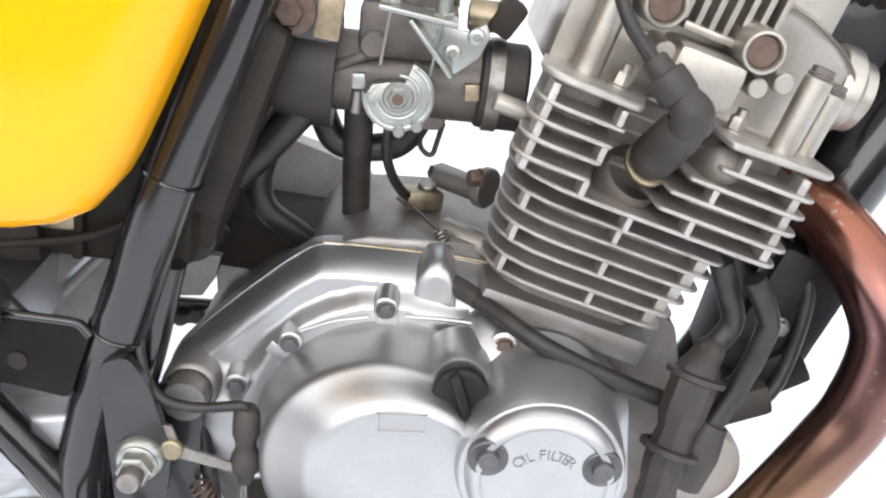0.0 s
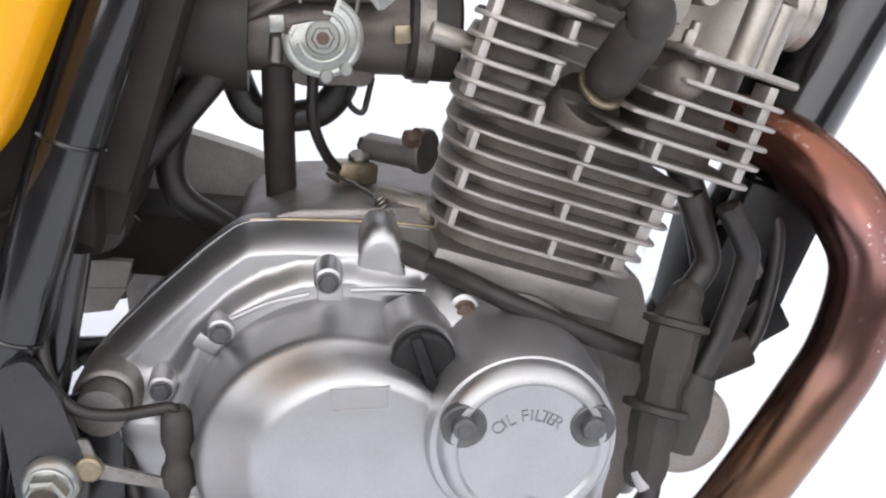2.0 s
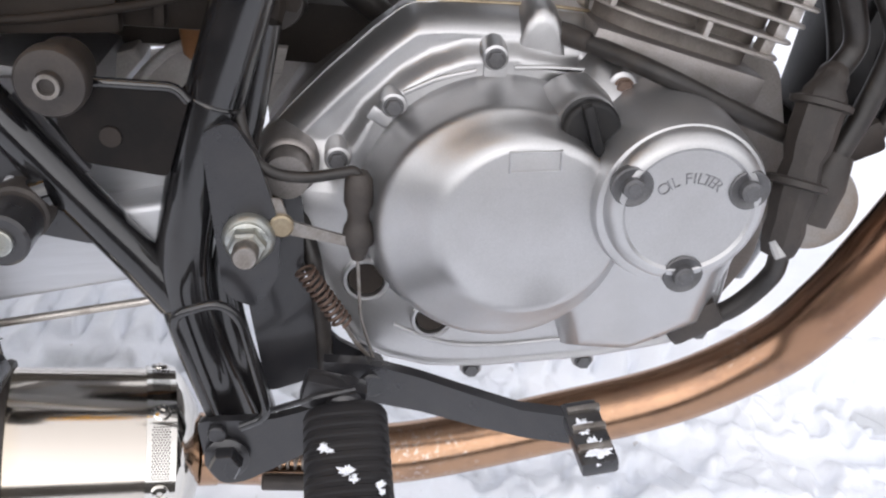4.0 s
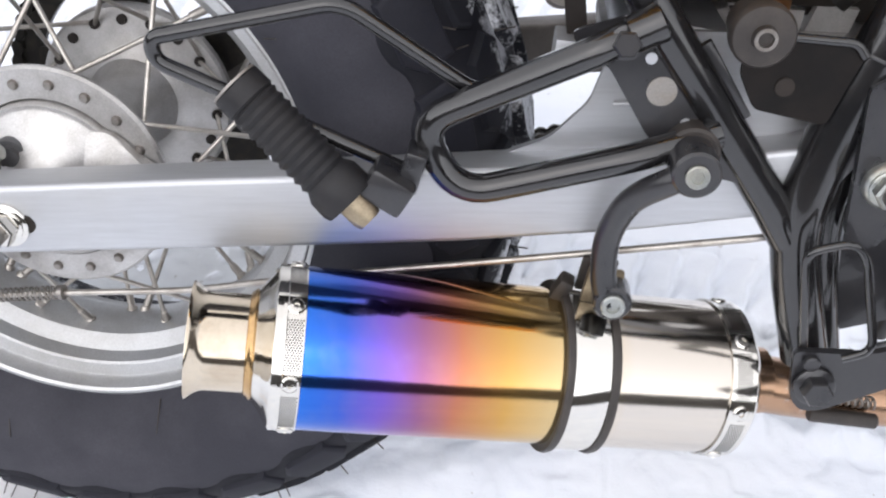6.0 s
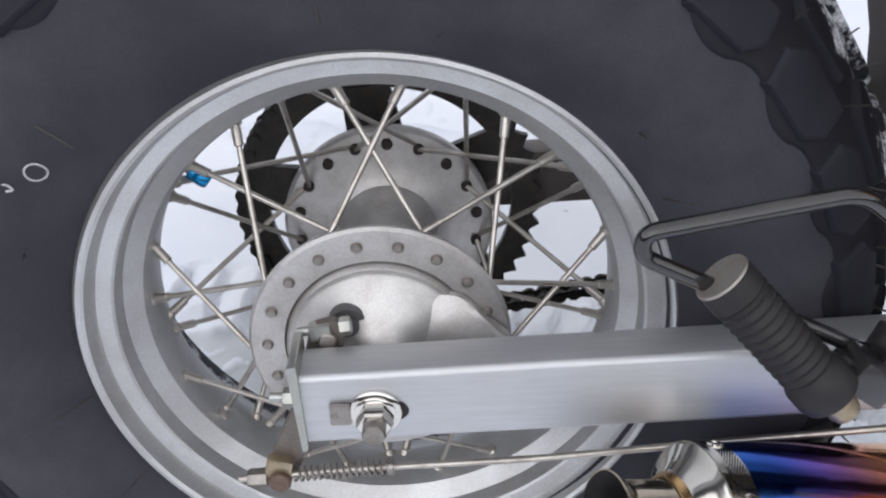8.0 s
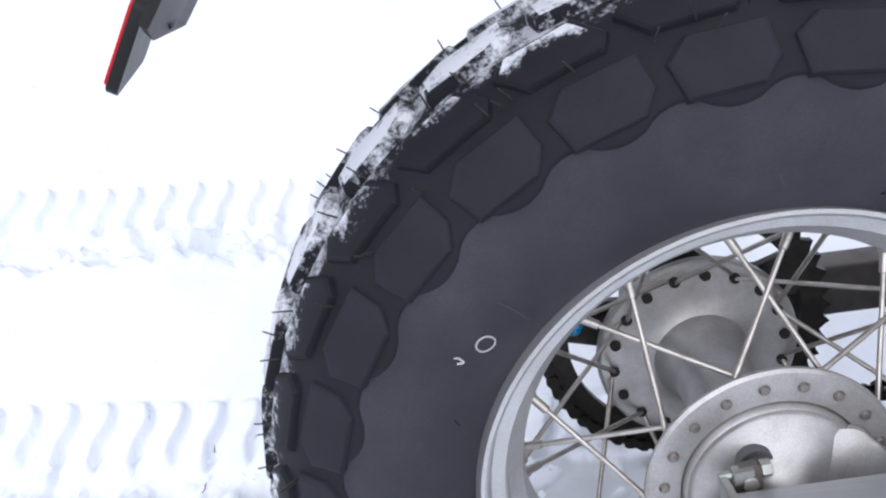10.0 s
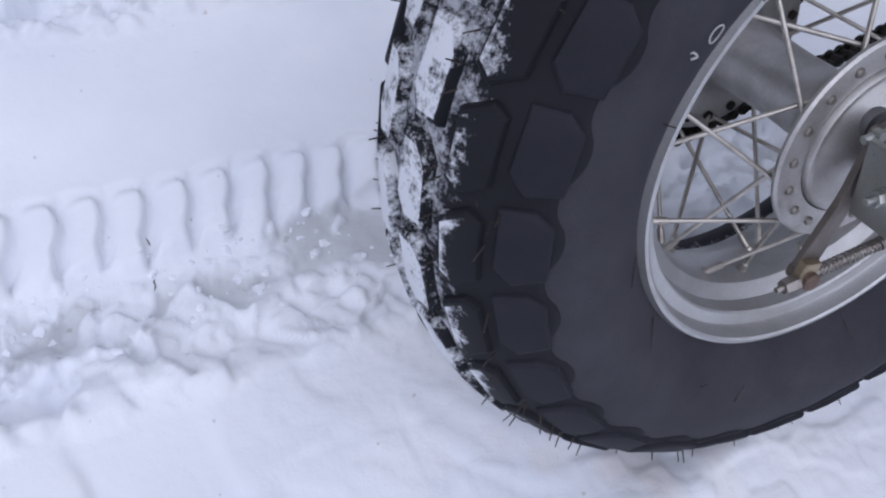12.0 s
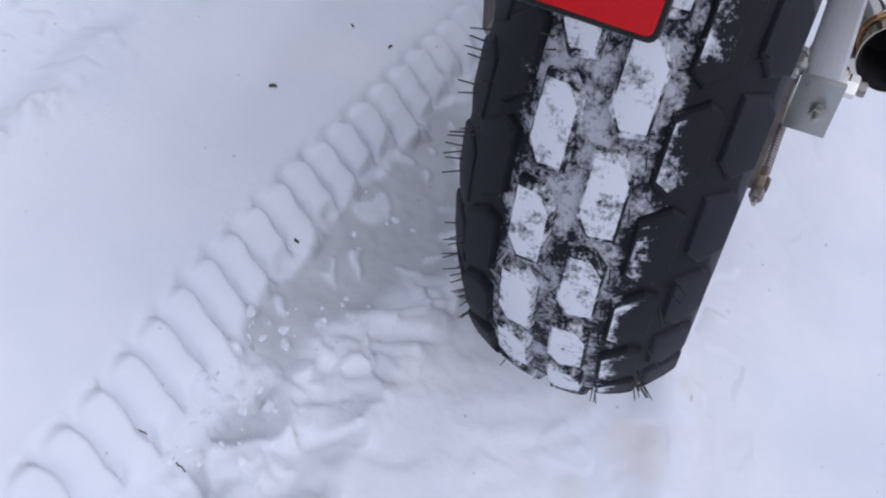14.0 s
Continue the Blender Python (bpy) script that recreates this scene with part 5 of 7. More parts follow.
# brake pedal
pedal = part("brake_pedal", loft([[Vector((x, y - w, z + h)), Vector((x, y + w, z + h)), Vector((x, y + w, z - h)), Vector((x, y - w, z - h))] for x, y, z, w, h in
        ((0.560, -0.134, 0.247, 0.004, 0.013), (0.585, -0.138, 0.246, 0.004, 0.013), (0.612, -0.150, 0.245, 0.004, 0.0115), (0.640, -0.172, 0.248, 0.004, 0.0100), (0.662, -0.192, 0.253, 0.004, 0.0085), (0.684, -0.206, 0.258, 0.004, 0.0085))]), M["frame_dull"], bike, "black steel rear-brake pedal")
part("pedal_pad", block((0.6910, -0.220, 0.2615), (0.0185, 0.043, 0.009), (6, -4, 3), 0.0025), M["frame_dull"], pedal)
for k in range(3):
    part("pad_ridge", block((0.6910, -0.207 - 0.0130 * k, 0.2680 - 0.0012 * k), (0.0165, 0.0035, 0.004), (6, -4, 3), 0.0008), M["bolt"], pedal)
snow_clump(pedal, (0.692, -0.234, 0.2650), (0, -0.3, 1), 0.0058, 9.1)
snow_clump(pedal, (0.688, -0.219, 0.2670), (0, -0.3, 1), 0.0040, 4.4)
part("pedal_spring", spring((0.553, -0.124, 0.312), (0.572, -0.124, 0.276), 0.0052, 0.0010, 11), M["rust"], pedal)
part("spring_hook", tube(rounded([(0.572, -0.124, 0.276), (0.577, -0.126, 0.266), (0.590, -0.128, 0.247)], 0.004), 0.0012, 8), M["bolt"], pedal)
part("switch_wire", tube(rounded([(0.583, -0.137, 0.325), (0.582, -0.133, 0.285), (0.588, -0.130, 0.252)], 0.006), 0.0010, 8), M["bolt"], pedal)
part("pivot_boss", rod((0.586, -0.120, 0.246), (0.586, -0.145, 0.246), 0.0075, 18, 0.001), M["frame_dull"], pedal)

# swing-arm pivot
pivot = part("pivot_nut", lathe([(0, 0), (0.0135, 0), (0.0135, 0.003), (0.0122, 0.005), (0.0112, 0.006), (0, 0.006)], (0.529, -0.143, 0.343), (0, -1, 0), 36), M["zinc"], bike, "large zinc-plated pivot nut")
part("nut", hexbolt((0.529, -0.1488, 0.343), (0, -1, 0), 0.0170, 0.0080, 0.0108, 0.002), M["zinc"], pivot)
part("stud_end", lathe([(0, 0), (0.0066, 0), (0.0066, 0.008), (0.0056, 0.0095), (0, 0.0095)], (0.529, -0.158, 0.343), (0, -1, 0), 24), M["bolt"], pivot)
part("pivot_plate", plate([(0.512, 0.400), (0.528, 0.405), (0.538, 0.385), (0.5455, 0.345), (0.541, 0.318), (0.528, 0.300), (0.512, 0.310)], -0.143, -0.136, 0.0015, round_corners=0.006), M["frame_dull"], pivot)
lug_part = part("linkage_lug", rod((0.353, -0.045, 0.4290), (0.353, 0.030, 0.4290), 0.0125, 24, 0.003), M["disc"], bike, "dull grey suspension linkage lug")
part("linkage_bar", block((0.375, -0.010, 0.4360), (0.045, 0.018, 0.016), (0, 20, 0), 0.004), M["disc"], lug_part)


# ---------------------------------------------------------------- engine
LEAN = 19.4


def cyl(s, y, h):
    """A place on the forward-leaning cylinder: s along the fins to the front, h along the bore."""
    return Vector((0.9432 * s + 0.3322 * h, y, -0.3322 * s + 0.9432 * h))


UP = Vector((0.3322, 0, 0.9432))
OUT = Vector((0, -1, 0))


def fin_plate(outline, h, thick, radius, ease=None):
    """A cooling fin: outline in (s, y) with rounded corners, its rim thinner than its root."""
    pts = [Vector((a, b, 0)) for a, b in outline]
    ring = []
    for i in range(len(pts)):
        a, b, c = pts[i - 1], pts[i], pts[(i + 1) % len(pts)]
        r = radius[i]
        u, v = a - b, c - b
        d = min(r, u.length * 0.48, v.length * 0.48)
        s, e = b + u.normalized() * d, b + v.normalized() * d
        for k in range(6):
            t = k / 5
            ring.append(s * (1 - t) ** 2 + b * 2 * t * (1 - t) + e * t * t)
    bm = bmesh.new()
    lo = [bm.verts.new(cyl(p.x, p.y, h - thick / 2)) for p in ring]
    f = bm.faces.new(lo)
    ext = bmesh.ops.extrude_face_region(bm, geom=[f])
    top = [g for g in ext["geom"] if isinstance(g, bmesh.types.BMVert)]
    bmesh.ops.translate(bm, vec=UP * thick, verts=top)
    edges = [e for e in bm.edges if len(e.link_faces) == 2 and e.calc_face_angle(0) > 1.2]
    bmesh.ops.bevel(bm, geom=edges, offset=ease or thick * 0.28, segments=1, affect="EDGES")
    return bm


def cyl_block(s0, s1, y0, y1, h0, h1, bevel=0.003):
    c = cyl((s0 + s1) / 2, (y0 + y1) / 2, (h0 + h1) / 2)
    return block(c, (s1 - s0, abs(y1 - y0), h1 - h0), (0, LEAN, 0), bevel)


# crankcase and clutch cover
COVER = [(0.560, 0.262), (0.572, 0.244), (0.588, 0.231), (0.616, 0.221), (0.649, 0.2175), (0.718, 0.2185), (0.750, 0.222), (0.776, 0.226), (0.792, 0.236), (0.806, 0.257), (0.810, 0.286), (0.8085, 0.330), (0.800, 0.355), (0.784, 0.374),
         (0.758, 0.398), (0.738, 0.418), (0.716, 0.432), (0.673, 0.4395), (0.640, 0.4425), (0.618, 0.4425), (0.600, 0.4310), (0.572, 0.4085), (0.549, 0.3880), (0.530, 0.368), (0.5265, 0.352), (0.544, 0.310)]
crank = part("crankcase", plate([(0.525, 0.345), (0.552, 0.380), (0.580, 0.400), (0.604, 0.410), (0.613, 0.434), (0.640, 0.446), (0.700, 0.444), (0.735, 0.440), (0.790, 0.425), (0.830, 0.395), (0.842, 0.340), (0.830, 0.270), (0.800, 0.228), (0.72, 0.205), (0.62, 0.207), (0.57, 0.235), (0.545, 0.290)], 0.040, -0.072, 0.004, round_corners=0.008), M["case"], bike, "grey cast aluminium crankcase")
cover = part("clutch_cover", plate(COVER, -0.062, -0.0745, 0.0012, round_corners=0.007), M["cast"], bike, "silver painted clutch cover with raised lettering")


def inset(points, d):
    """The outline drawn in by d towards its inside."""
    out = []
    n = len(points)
    for i in range(n):
        a, b, c = Vector(points[i - 1]), Vector(points[i]), Vector(points[(i + 1) % n])
        e1, e2 = (b - a).normalized(), (c - b).normalized()
        nrm = Vector((-e1.y, e1.x)) + Vector((-e2.y, e2.x))
        out.append(tuple(b + nrm.normalized() * d))
    return out


def face_y(x, z):
    """Depth of the cover's face: above the clutch it falls over a rounded riser to a lower terrace."""
    far = math.hypot(x - 0.660, z - 0.3335) - 0.0840
    up = min(1, max(0, (z - 0.345) / 0.030)) * min(1, max(0, (0.735 - x) / 0.035))
    k = min(1, max(0, far / 0.0100))
    return -0.1062 + up * (0.0100 * k * k * (3 - 2 * k) + 0.05 * max(0, far))


def eased(points, d, steps=4):
    """The outline with its corners cut round over the length d."""
    out = []
    for i in range(len(points)):
        a, b, c = Vector(points[i - 1]), Vector(points[i]), Vector(points[(i + 1) % len(points)])
        u, v = a - b, c - b
        r = min(d, u.length * 0.45, v.length * 0.45)
        p, q = b + u.normalized() * r, b + v.normalized() * r
        out += [tuple(p * (1 - t) ** 2 + b * 2 * t * (1 - t) + q * t * t) for t in (k / steps for k in range(steps + 1))]
    return out


EDGE = eased(COVER, 0.006)
# the flank rises from the joint to a soft crease, and the face runs in from there to the dome
rings = []
for g, d in ((0.0, 0.0006), (0.12, 0.0012), (0.50, 0.0036), (0.82, 0.0070), (0.94, 0.0092), (1.01, 0.0110), (1.03, 0.0122), (1.02, 0.0134), (1.0, 0.0150)):
    rings.append([Vector((x, -0.0740 + (face_y(x, z) + 0.0740) * g, z)) for x, z in inset(EDGE, d)])
hem = inset(EDGE, 0.0150)
for k in range(1, 19):
    ring = []
    for x, z in hem:
        a = math.atan2(z - 0.3335, x - 0.660)
        ex, ez = 0.660 + 0.0740 * math.cos(a), 0.3335 + 0.0740 * math.sin(a)
        px, pz = x + (ex - x) * k / 18, z + (ez - z) * k / 18
        ring.append(Vector((px, face_y(px, pz), pz)))
    rings.append(ring)
part("cover_face", loft(rings, (False, False)), M["cast"], cover, angle=70)
# dome over the clutch: from a wide ring at its foot to a smaller flat face
rings = [circle(x, y, z, r, 96) for y, x, z, r in (
    (-0.0850, 0.6600, 0.3335, 0.0790), (-0.1000, 0.6600, 0.3335, 0.0786), (-0.1050, 0.6600, 0.3335, 0.0778), (-0.1068, 0.6600, 0.3336, 0.0764), (-0.1085, 0.6600, 0.3338, 0.0752), (-0.1120, 0.6599, 0.3343, 0.0738),
    (-0.1220, 0.6596, 0.3362, 0.0712), (-0.1330, 0.6593, 0.3385, 0.0686), (-0.1410, 0.6590, 0.3403, 0.0668), (-0.1450, 0.6590, 0.3412, 0.0657), (-0.1475, 0.6592, 0.3419, 0.0644), (-0.1495, 0.6597, 0.3426, 0.0626),
    (-0.1515, 0.6604, 0.3434, 0.0603), (-0.1570, 0.6632, 0.3462, 0.0557), (-0.1630, 0.6661, 0.3488, 0.0510), (-0.1660, 0.6673, 0.3497, 0.0488), (-0.1682, 0.6680, 0.3502, 0.0468), (-0.1696, 0.6683, 0.3505, 0.0444), (-0.1702, 0.6685, 0.3507, 0.0420))]
part("clutch_dome", loft(rings, (False, True)), M["cast"], cover, angle=75)
# neck of the filler, and the shoulder that joins the dome to the filter housing
part("cover_shoulder", loft([[Vector((x, y, z)) for x, z in pts] for y, pts in (
    (-0.080, [(0.688, 0.397), (0.711, 0.421), (0.738, 0.417), (0.772, 0.395), (0.803, 0.358), (0.808, 0.299), (0.793, 0.245), (0.741, 0.229), (0.698, 0.237), (0.677, 0.32)]),
    (-0.104, [(0.690, 0.395), (0.712, 0.418), (0.737, 0.414), (0.770, 0.392), (0.800, 0.356), (0.805, 0.300), (0.790, 0.248), (0.740, 0.232), (0.700, 0.240), (0.680, 0.32)]),
    (-0.116, [(0.692, 0.393), (0.712, 0.414), (0.735, 0.409), (0.764, 0.388), (0.791, 0.354), (0.796, 0.302), (0.782, 0.256), (0.738, 0.240), (0.702, 0.246), (0.684, 0.32)]),
    (-0.128, [(0.694, 0.388), (0.711, 0.407), (0.731, 0.400), (0.756, 0.380), (0.780, 0.350), (0.785, 0.304), (0.772, 0.264), (0.736, 0.249), (0.706, 0.254), (0.690, 0.32)]),
    (-0.134, [(0.696, 0.382), (0.709, 0.399), (0.725, 0.392), (0.748, 0.373), (0.770, 0.346), (0.774, 0.306), (0.764, 0.271), (0.735, 0.257), (0.709, 0.262), (0.695, 0.32)]))], (False, True)), M["cast"], cover, angle=60)
part("filler_neck", loft([circle(0.7000, y, 0.3930 + dz, r, 32) for y, r, dz in ((-0.112, 0.0205, -0.002), (-0.135, 0.0175, 0.001), (-0.1460, 0.0158, 0.003), (-0.1475, 0.0146, 0.0035))], (False, True)), M["cast"], cover)
FC = (0.7415, 0.3645)
part("filter_housing", loft([circle(FC[0], y, FC[1] - 0.002, r, 64) for y, r in ((-0.110, 0.0465), (-0.160, 0.0445), (-0.172, 0.0435), (-0.1765, 0.0420), (-0.1775, 0.0400))], (False, True)), M["cast"], cover)
part("filter_cap", loft([circle(FC[0], y, FC[1], r, 72) for y, r in ((-0.174, 0.0392), (-0.1795, 0.0390), (-0.1845, 0.0375), (-0.1868, 0.0345), (-0.1872, 0.0320), (-0.1858, 0.0305))], (False, True)), M["cast"], cover, "round silver oil-filter cap")
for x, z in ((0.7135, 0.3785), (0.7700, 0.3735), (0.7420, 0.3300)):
    # flat dark disc, its grey standing in for the pocket's shade
    part("cap_recess_shade", lathe([(0.0100, -0.004), (0.0100, 0.0004), (0.0093, 0.0009), (0.0086, 0.0004), (0, 0.0002)], (x, -0.1862, z), OUT, 28), M["pocket"], cover)
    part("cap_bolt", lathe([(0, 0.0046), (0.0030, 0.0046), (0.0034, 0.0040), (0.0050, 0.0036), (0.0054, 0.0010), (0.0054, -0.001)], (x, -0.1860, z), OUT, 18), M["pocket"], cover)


def lettering(text, size, m, material, parent, name):
    """Raised letters in Blender's own font, as a mesh."""
    cu = bpy.data.curves.new(name, "FONT")
    cu.body, cu.size, cu.extrude, cu.bevel_depth, cu.align_x, cu.offset = text, size, 0.0003, 0.0, "CENTER", -0.00012
    tmp = new(name, cu)
    me = bpy.data.meshes.new_from_object(tmp.evaluated_get(bpy.context.evaluated_depsgraph_get()))
    bpy.data.objects.remove(tmp)
    me.materials.append(material)
    ob = new(name, me)
    ob.parent = parent
    ob.matrix_basis = m
    return ob


word = "OIL FILTER"
for i, ch in enumerate(word):
    if ch == " ":
        continue
    a = radians(-39 + 78 * i / (len(word) - 1))
    lettering(ch, 0.0082, pose(FC[0] + 0.0178 * math.sin(a), -0.1860, FC[1] + 0.0178 * math.cos(a) - 0.004, 90, math.degrees(a), 0), M["letter"], cover, "letter_" + ch.lower())
# raised label frame on the dome
for x0, x1, z0, z1 in ((0.658, 0.6835, 0.3900, 0.3910), (0.658, 0.6835, 0.3802, 0.3812), (0.658, 0.659, 0.3802, 0.3910), (0.6825, 0.6835, 0.3802, 0.3910)):
    part("label_frame", block(((x0 + x1) / 2, -0.1706, (z0 + z1) / 2 + 0.0015), (x1 - x0, 0.0022, z1 - z0), (0, 1.5, 0), 0.0003), M["cast"], cover)
# filler cap
fill = part("oil_filler_cap", lathe([(0.0130, -0.012), (0.0138, -0.0015), (0.0144, 0.0005), (0.0144, 0.0040), (0.0132, 0.0056), (0.0118, 0.0060), (0, 0.0052)], (0.7000, -0.1530, 0.3965), OUT, 40), M["plastic"], bike, "black plastic oil filler cap")
part("cap_grip", block((0.7000, -0.1600, 0.3975), (0.0058, 0.0080, 0.0270), (0, -16, 0), 0.0024), M["plastic"], fill)
# a low pad joins each upper boss to the face
for x, z, turn in ((0.5990, 0.3905, 38), (0.6600, 0.4130, 4)):
    part("boss_pad", block((x, -0.1066, z), (0.0125, 0.0034, 0.0080), (0, turn, 0), 0.0016), M["cast"], cover)
# bolts and bosses round the edge
for x, y, z, boss in ((0.6595, -0.1125, 0.4205, 0.0068), (0.6065, -0.1105, 0.3970, 0.0068), (0.5755, -0.1105, 0.3690, 0.0070), (0.724, -0.1225, 0.4055, 0.0080), (0.5825, -0.1010, 0.2425, 0.0068), (0.6465, -0.1010, 0.2225, 0.0068), (0.7165, -0.1010, 0.2230, 0.0068), (0.7880, -0.1010, 0.2390, 0.0068)):
    part("bolt_boss", tube([(x + 0.0008, -0.078, z + 0.0030), (x, y + 0.0012, z), (x, y, z)], [boss + 0.0012, boss, boss - 0.0012], 24), M["cast"], cover)
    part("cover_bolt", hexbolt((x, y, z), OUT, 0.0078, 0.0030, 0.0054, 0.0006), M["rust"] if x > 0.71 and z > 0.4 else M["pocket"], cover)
part("rib", tube(curve_through([(0.612, -0.1060, 0.4025), (0.630, -0.1066, 0.4095), (0.650, -0.1068, 0.4130)], 6), 0.0014, 10), M["cast"], cover)
part("rib", tube(curve_through([(0.670, -0.1066, 0.4135), (0.690, -0.1066, 0.4125), (0.712, -0.1066, 0.4100)], 6), 0.0014, 10), M["cast"], cover)
part("rib", tube(curve_through([(0.600, -0.1060, 0.262), (0.628, -0.1064, 0.2475), (0.660, -0.1066, 0.243), (0.70, -0.1064, 0.244)], 6), 0.0016, 10), M["cast"], cover)
for x, z, r in ((0.5860, 0.2945, 0.0138), (0.6225, 0.2655, 0.0125)):
    part("port_rim", lathe([(r, -0.004), (r, 0.0035), (r - 0.0012, 0.0045), (r - 0.0028, 0.0042), (r - 0.0032, 0.0005)], (x, -0.1060, z), OUT, 32), M["cast"], cover)
    # black disc in place of the shade inside the port
    part("port_shade", lathe([(r - 0.0030, 0.000), (r - 0.0040, 0.0020), (r * 0.45, 0.0012), (0, 0.0012)], (x, -0.1060, z), OUT, 32), M["inner"], cover)
part("kick_shaft_boss", lathe([(0.0165, 0), (0.0165, 0.030), (0.0150, 0.032), (0.0135, 0.0325), (0.0130, 0.030), (0.0125, 0.030), (0.0120, 0.046), (0, 0.046)], (0.549, -0.078, 0.366), OUT, 32), M["case"], cover)
part("gasket_line", tube(curve_through([(0.622, -0.073, 0.4425), (0.648, -0.074, 0.4412), (0.690, -0.074, 0.4372), (0.716, -0.074, 0.4330)], 5), 0.0010, 8), M["brass"], cover)
# clutch lever hump and its cable
hump = part("clutch_lever_housing", loft([[Vector((0.6860 + (x - 0.6860) * g, y, 0.420 + (z - 0.420) * g)) for x, z in ((0.671, 0.405), (0.672, 0.424), (0.676, 0.436), (0.6820, 0.4425), (0.6890, 0.4435), (0.6945, 0.4400), (0.6985, 0.4300), (0.702, 0.405))] for y, g in ((-0.050, 1.06), (-0.086, 1.0), (-0.094, 0.94), (-0.0985, 0.82), (-0.0995, 0.6))]), M["cast"], bike, "silver cast clutch-lever housing", 60)
part("cable_ferrule", rod((0.6880, -0.090, 0.4370), (0.6960, -0.090, 0.4270), 0.0050, 14, 0.0008), M["cast"], hump)
part("lever_spring", spring((0.688, -0.066, 0.4490), (0.693, -0.072, 0.4385), 0.0030, 0.0007, 6), M["bolt"], hump)
cable = part("clutch_cable", tube(curve_through([(0.6945, -0.0900, 0.4275), (0.716, -0.1100, 0.4220), (0.742, -0.1330, 0.4135), (0.772, -0.1330, 0.3975), (0.806, -0.1250, 0.379), (0.824, -0.120, 0.370)], 8), 0.0050, 14), M["hose"], bike, "black rubber-sheathed cable across the engine")
part("cable_boot", tube([(0.6935, -0.0890, 0.4280), (0.7010, -0.0962, 0.4262), (0.7100, -0.1045, 0.4238)], [0.0052, 0.0060, 0.0054], 16), M["rubber"], cable)
part("cable_wire", tube(curve_through([(0.688, -0.066, 0.447), (0.676, -0.045, 0.451), (0.662, -0.025, 0.453)], 5), 0.0012, 8), M["bolt"], cable)

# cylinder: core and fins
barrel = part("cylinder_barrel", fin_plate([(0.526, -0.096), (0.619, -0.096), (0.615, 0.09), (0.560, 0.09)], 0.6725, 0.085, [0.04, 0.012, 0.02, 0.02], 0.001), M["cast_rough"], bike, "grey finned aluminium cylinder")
part("barrel_foot", cyl_block(0.528, 0.628, -0.108, 0.100, 0.630, 0.646, 0.004), M["case"], barrel)
for k in range(6):
    h = 0.657 + 0.0100 * k
    y0, s0, s1 = -0.113 - 0.0022 * k, 0.5145 - 0.0014 * k, 0.6290 + 0.0022 * k
    part("cooling_fin", fin_plate([(s0, y0), (s1, y0), (s1 - 0.01, 0.10), (s0 + 0.045, 0.10)], h, 0.0021, [0.045, 0.013, 0.02, 0.02]), M["fin"], barrel)
    # roots in the darkened casting colour deepen the shade of the gaps
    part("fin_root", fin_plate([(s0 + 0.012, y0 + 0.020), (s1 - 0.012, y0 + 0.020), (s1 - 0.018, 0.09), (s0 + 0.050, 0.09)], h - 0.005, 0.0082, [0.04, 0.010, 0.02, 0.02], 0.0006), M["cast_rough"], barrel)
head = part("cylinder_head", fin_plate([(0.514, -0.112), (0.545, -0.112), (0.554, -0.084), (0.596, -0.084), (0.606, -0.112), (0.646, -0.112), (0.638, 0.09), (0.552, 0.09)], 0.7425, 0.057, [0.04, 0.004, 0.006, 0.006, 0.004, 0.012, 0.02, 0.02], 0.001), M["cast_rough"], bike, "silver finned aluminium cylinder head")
GAPS = [(0.729, 0.5475, 0.584), (0.7385, 0.549, 0.586), (0.748, 0.5505, 0.592), (0.7575, 0.553, 0.604)]
part("head_fin", fin_plate([(0.504, -0.136), (0.6585, -0.136), (0.650, 0.10), (0.548, 0.10)], 0.7190, 0.0023, [0.05, 0.014, 0.02, 0.02]), M["fin"], head)
for h, g0, g1 in GAPS:
    part("head_fin", fin_plate([(0.504, -0.139), (g0, -0.139), (g0 + 0.006, -0.085), (g1 - 0.006, -0.085), (g1, -0.139), (0.6585, -0.139), (0.650, 0.10), (0.548, 0.10)], h, 0.0022, [0.05, 0.003, 0.004, 0.004, 0.003, 0.014, 0.02, 0.02]), M["fin"], head)
part("head_deck", fin_plate([(0.502, -0.139), (0.556, -0.139), (0.566, -0.098), (0.596, -0.098), (0.603, -0.140), (0.668, -0.127), (0.652, 0.10), (0.546, 0.10)], 0.7700, 0.0036, [0.05, 0.004, 0.006, 0.006, 0.004, 0.016, 0.02, 0.02]), M["fin"], head)
for s, h, y in ((0.549, 0.762, -0.1365), (0.5475, 0.7435, -0.1365), (0.5465, 0.724, -0.1365), (0.576, 0.7140, -0.1320), (0.604, 0.7240, -0.1365), (0.6075, 0.7430, -0.1365), (0.6145, 0.7620, -0.1365), (0.578, 0.7020, -0.1200), (0.580, 0.6820, -0.1165), (0.582, 0.6620, -0.1120), (0.527, 0.7020, -0.1160), (0.529, 0.6820, -0.1120), (0.531, 0.6620, -0.1080)):
    part("fin_post", cyl_block(s - 0.0016, s + 0.0016, y - 0.001, y + 0.012, h - 0.0045, h + 0.0045, 0.0005), M["fin"], head)
part("fin_column", cyl_block(0.5125, 0.5165, -0.1345, -0.118, 0.722, 0.767, 0.0008), M["fin"], head)
for k, h in enumerate((0.662, 0.672, 0.682, 0.692, 0.702)):
    part("fin_web", cyl_block(0.616 + 0.0022 * k, 0.6225 + 0.0022 * k, -0.108 - 0.0022 * k, -0.098, h - 0.004, h + 0.004, 0.0006), M["fin"], barrel)
for h in (0.7245, 0.734, 0.7435, 0.753, 0.7625):
    part("fin_web", cyl_block(0.6455, 0.6500, -0.1340, -0.118, h - 0.004, h + 0.004, 0.0006), M["fin"], head)
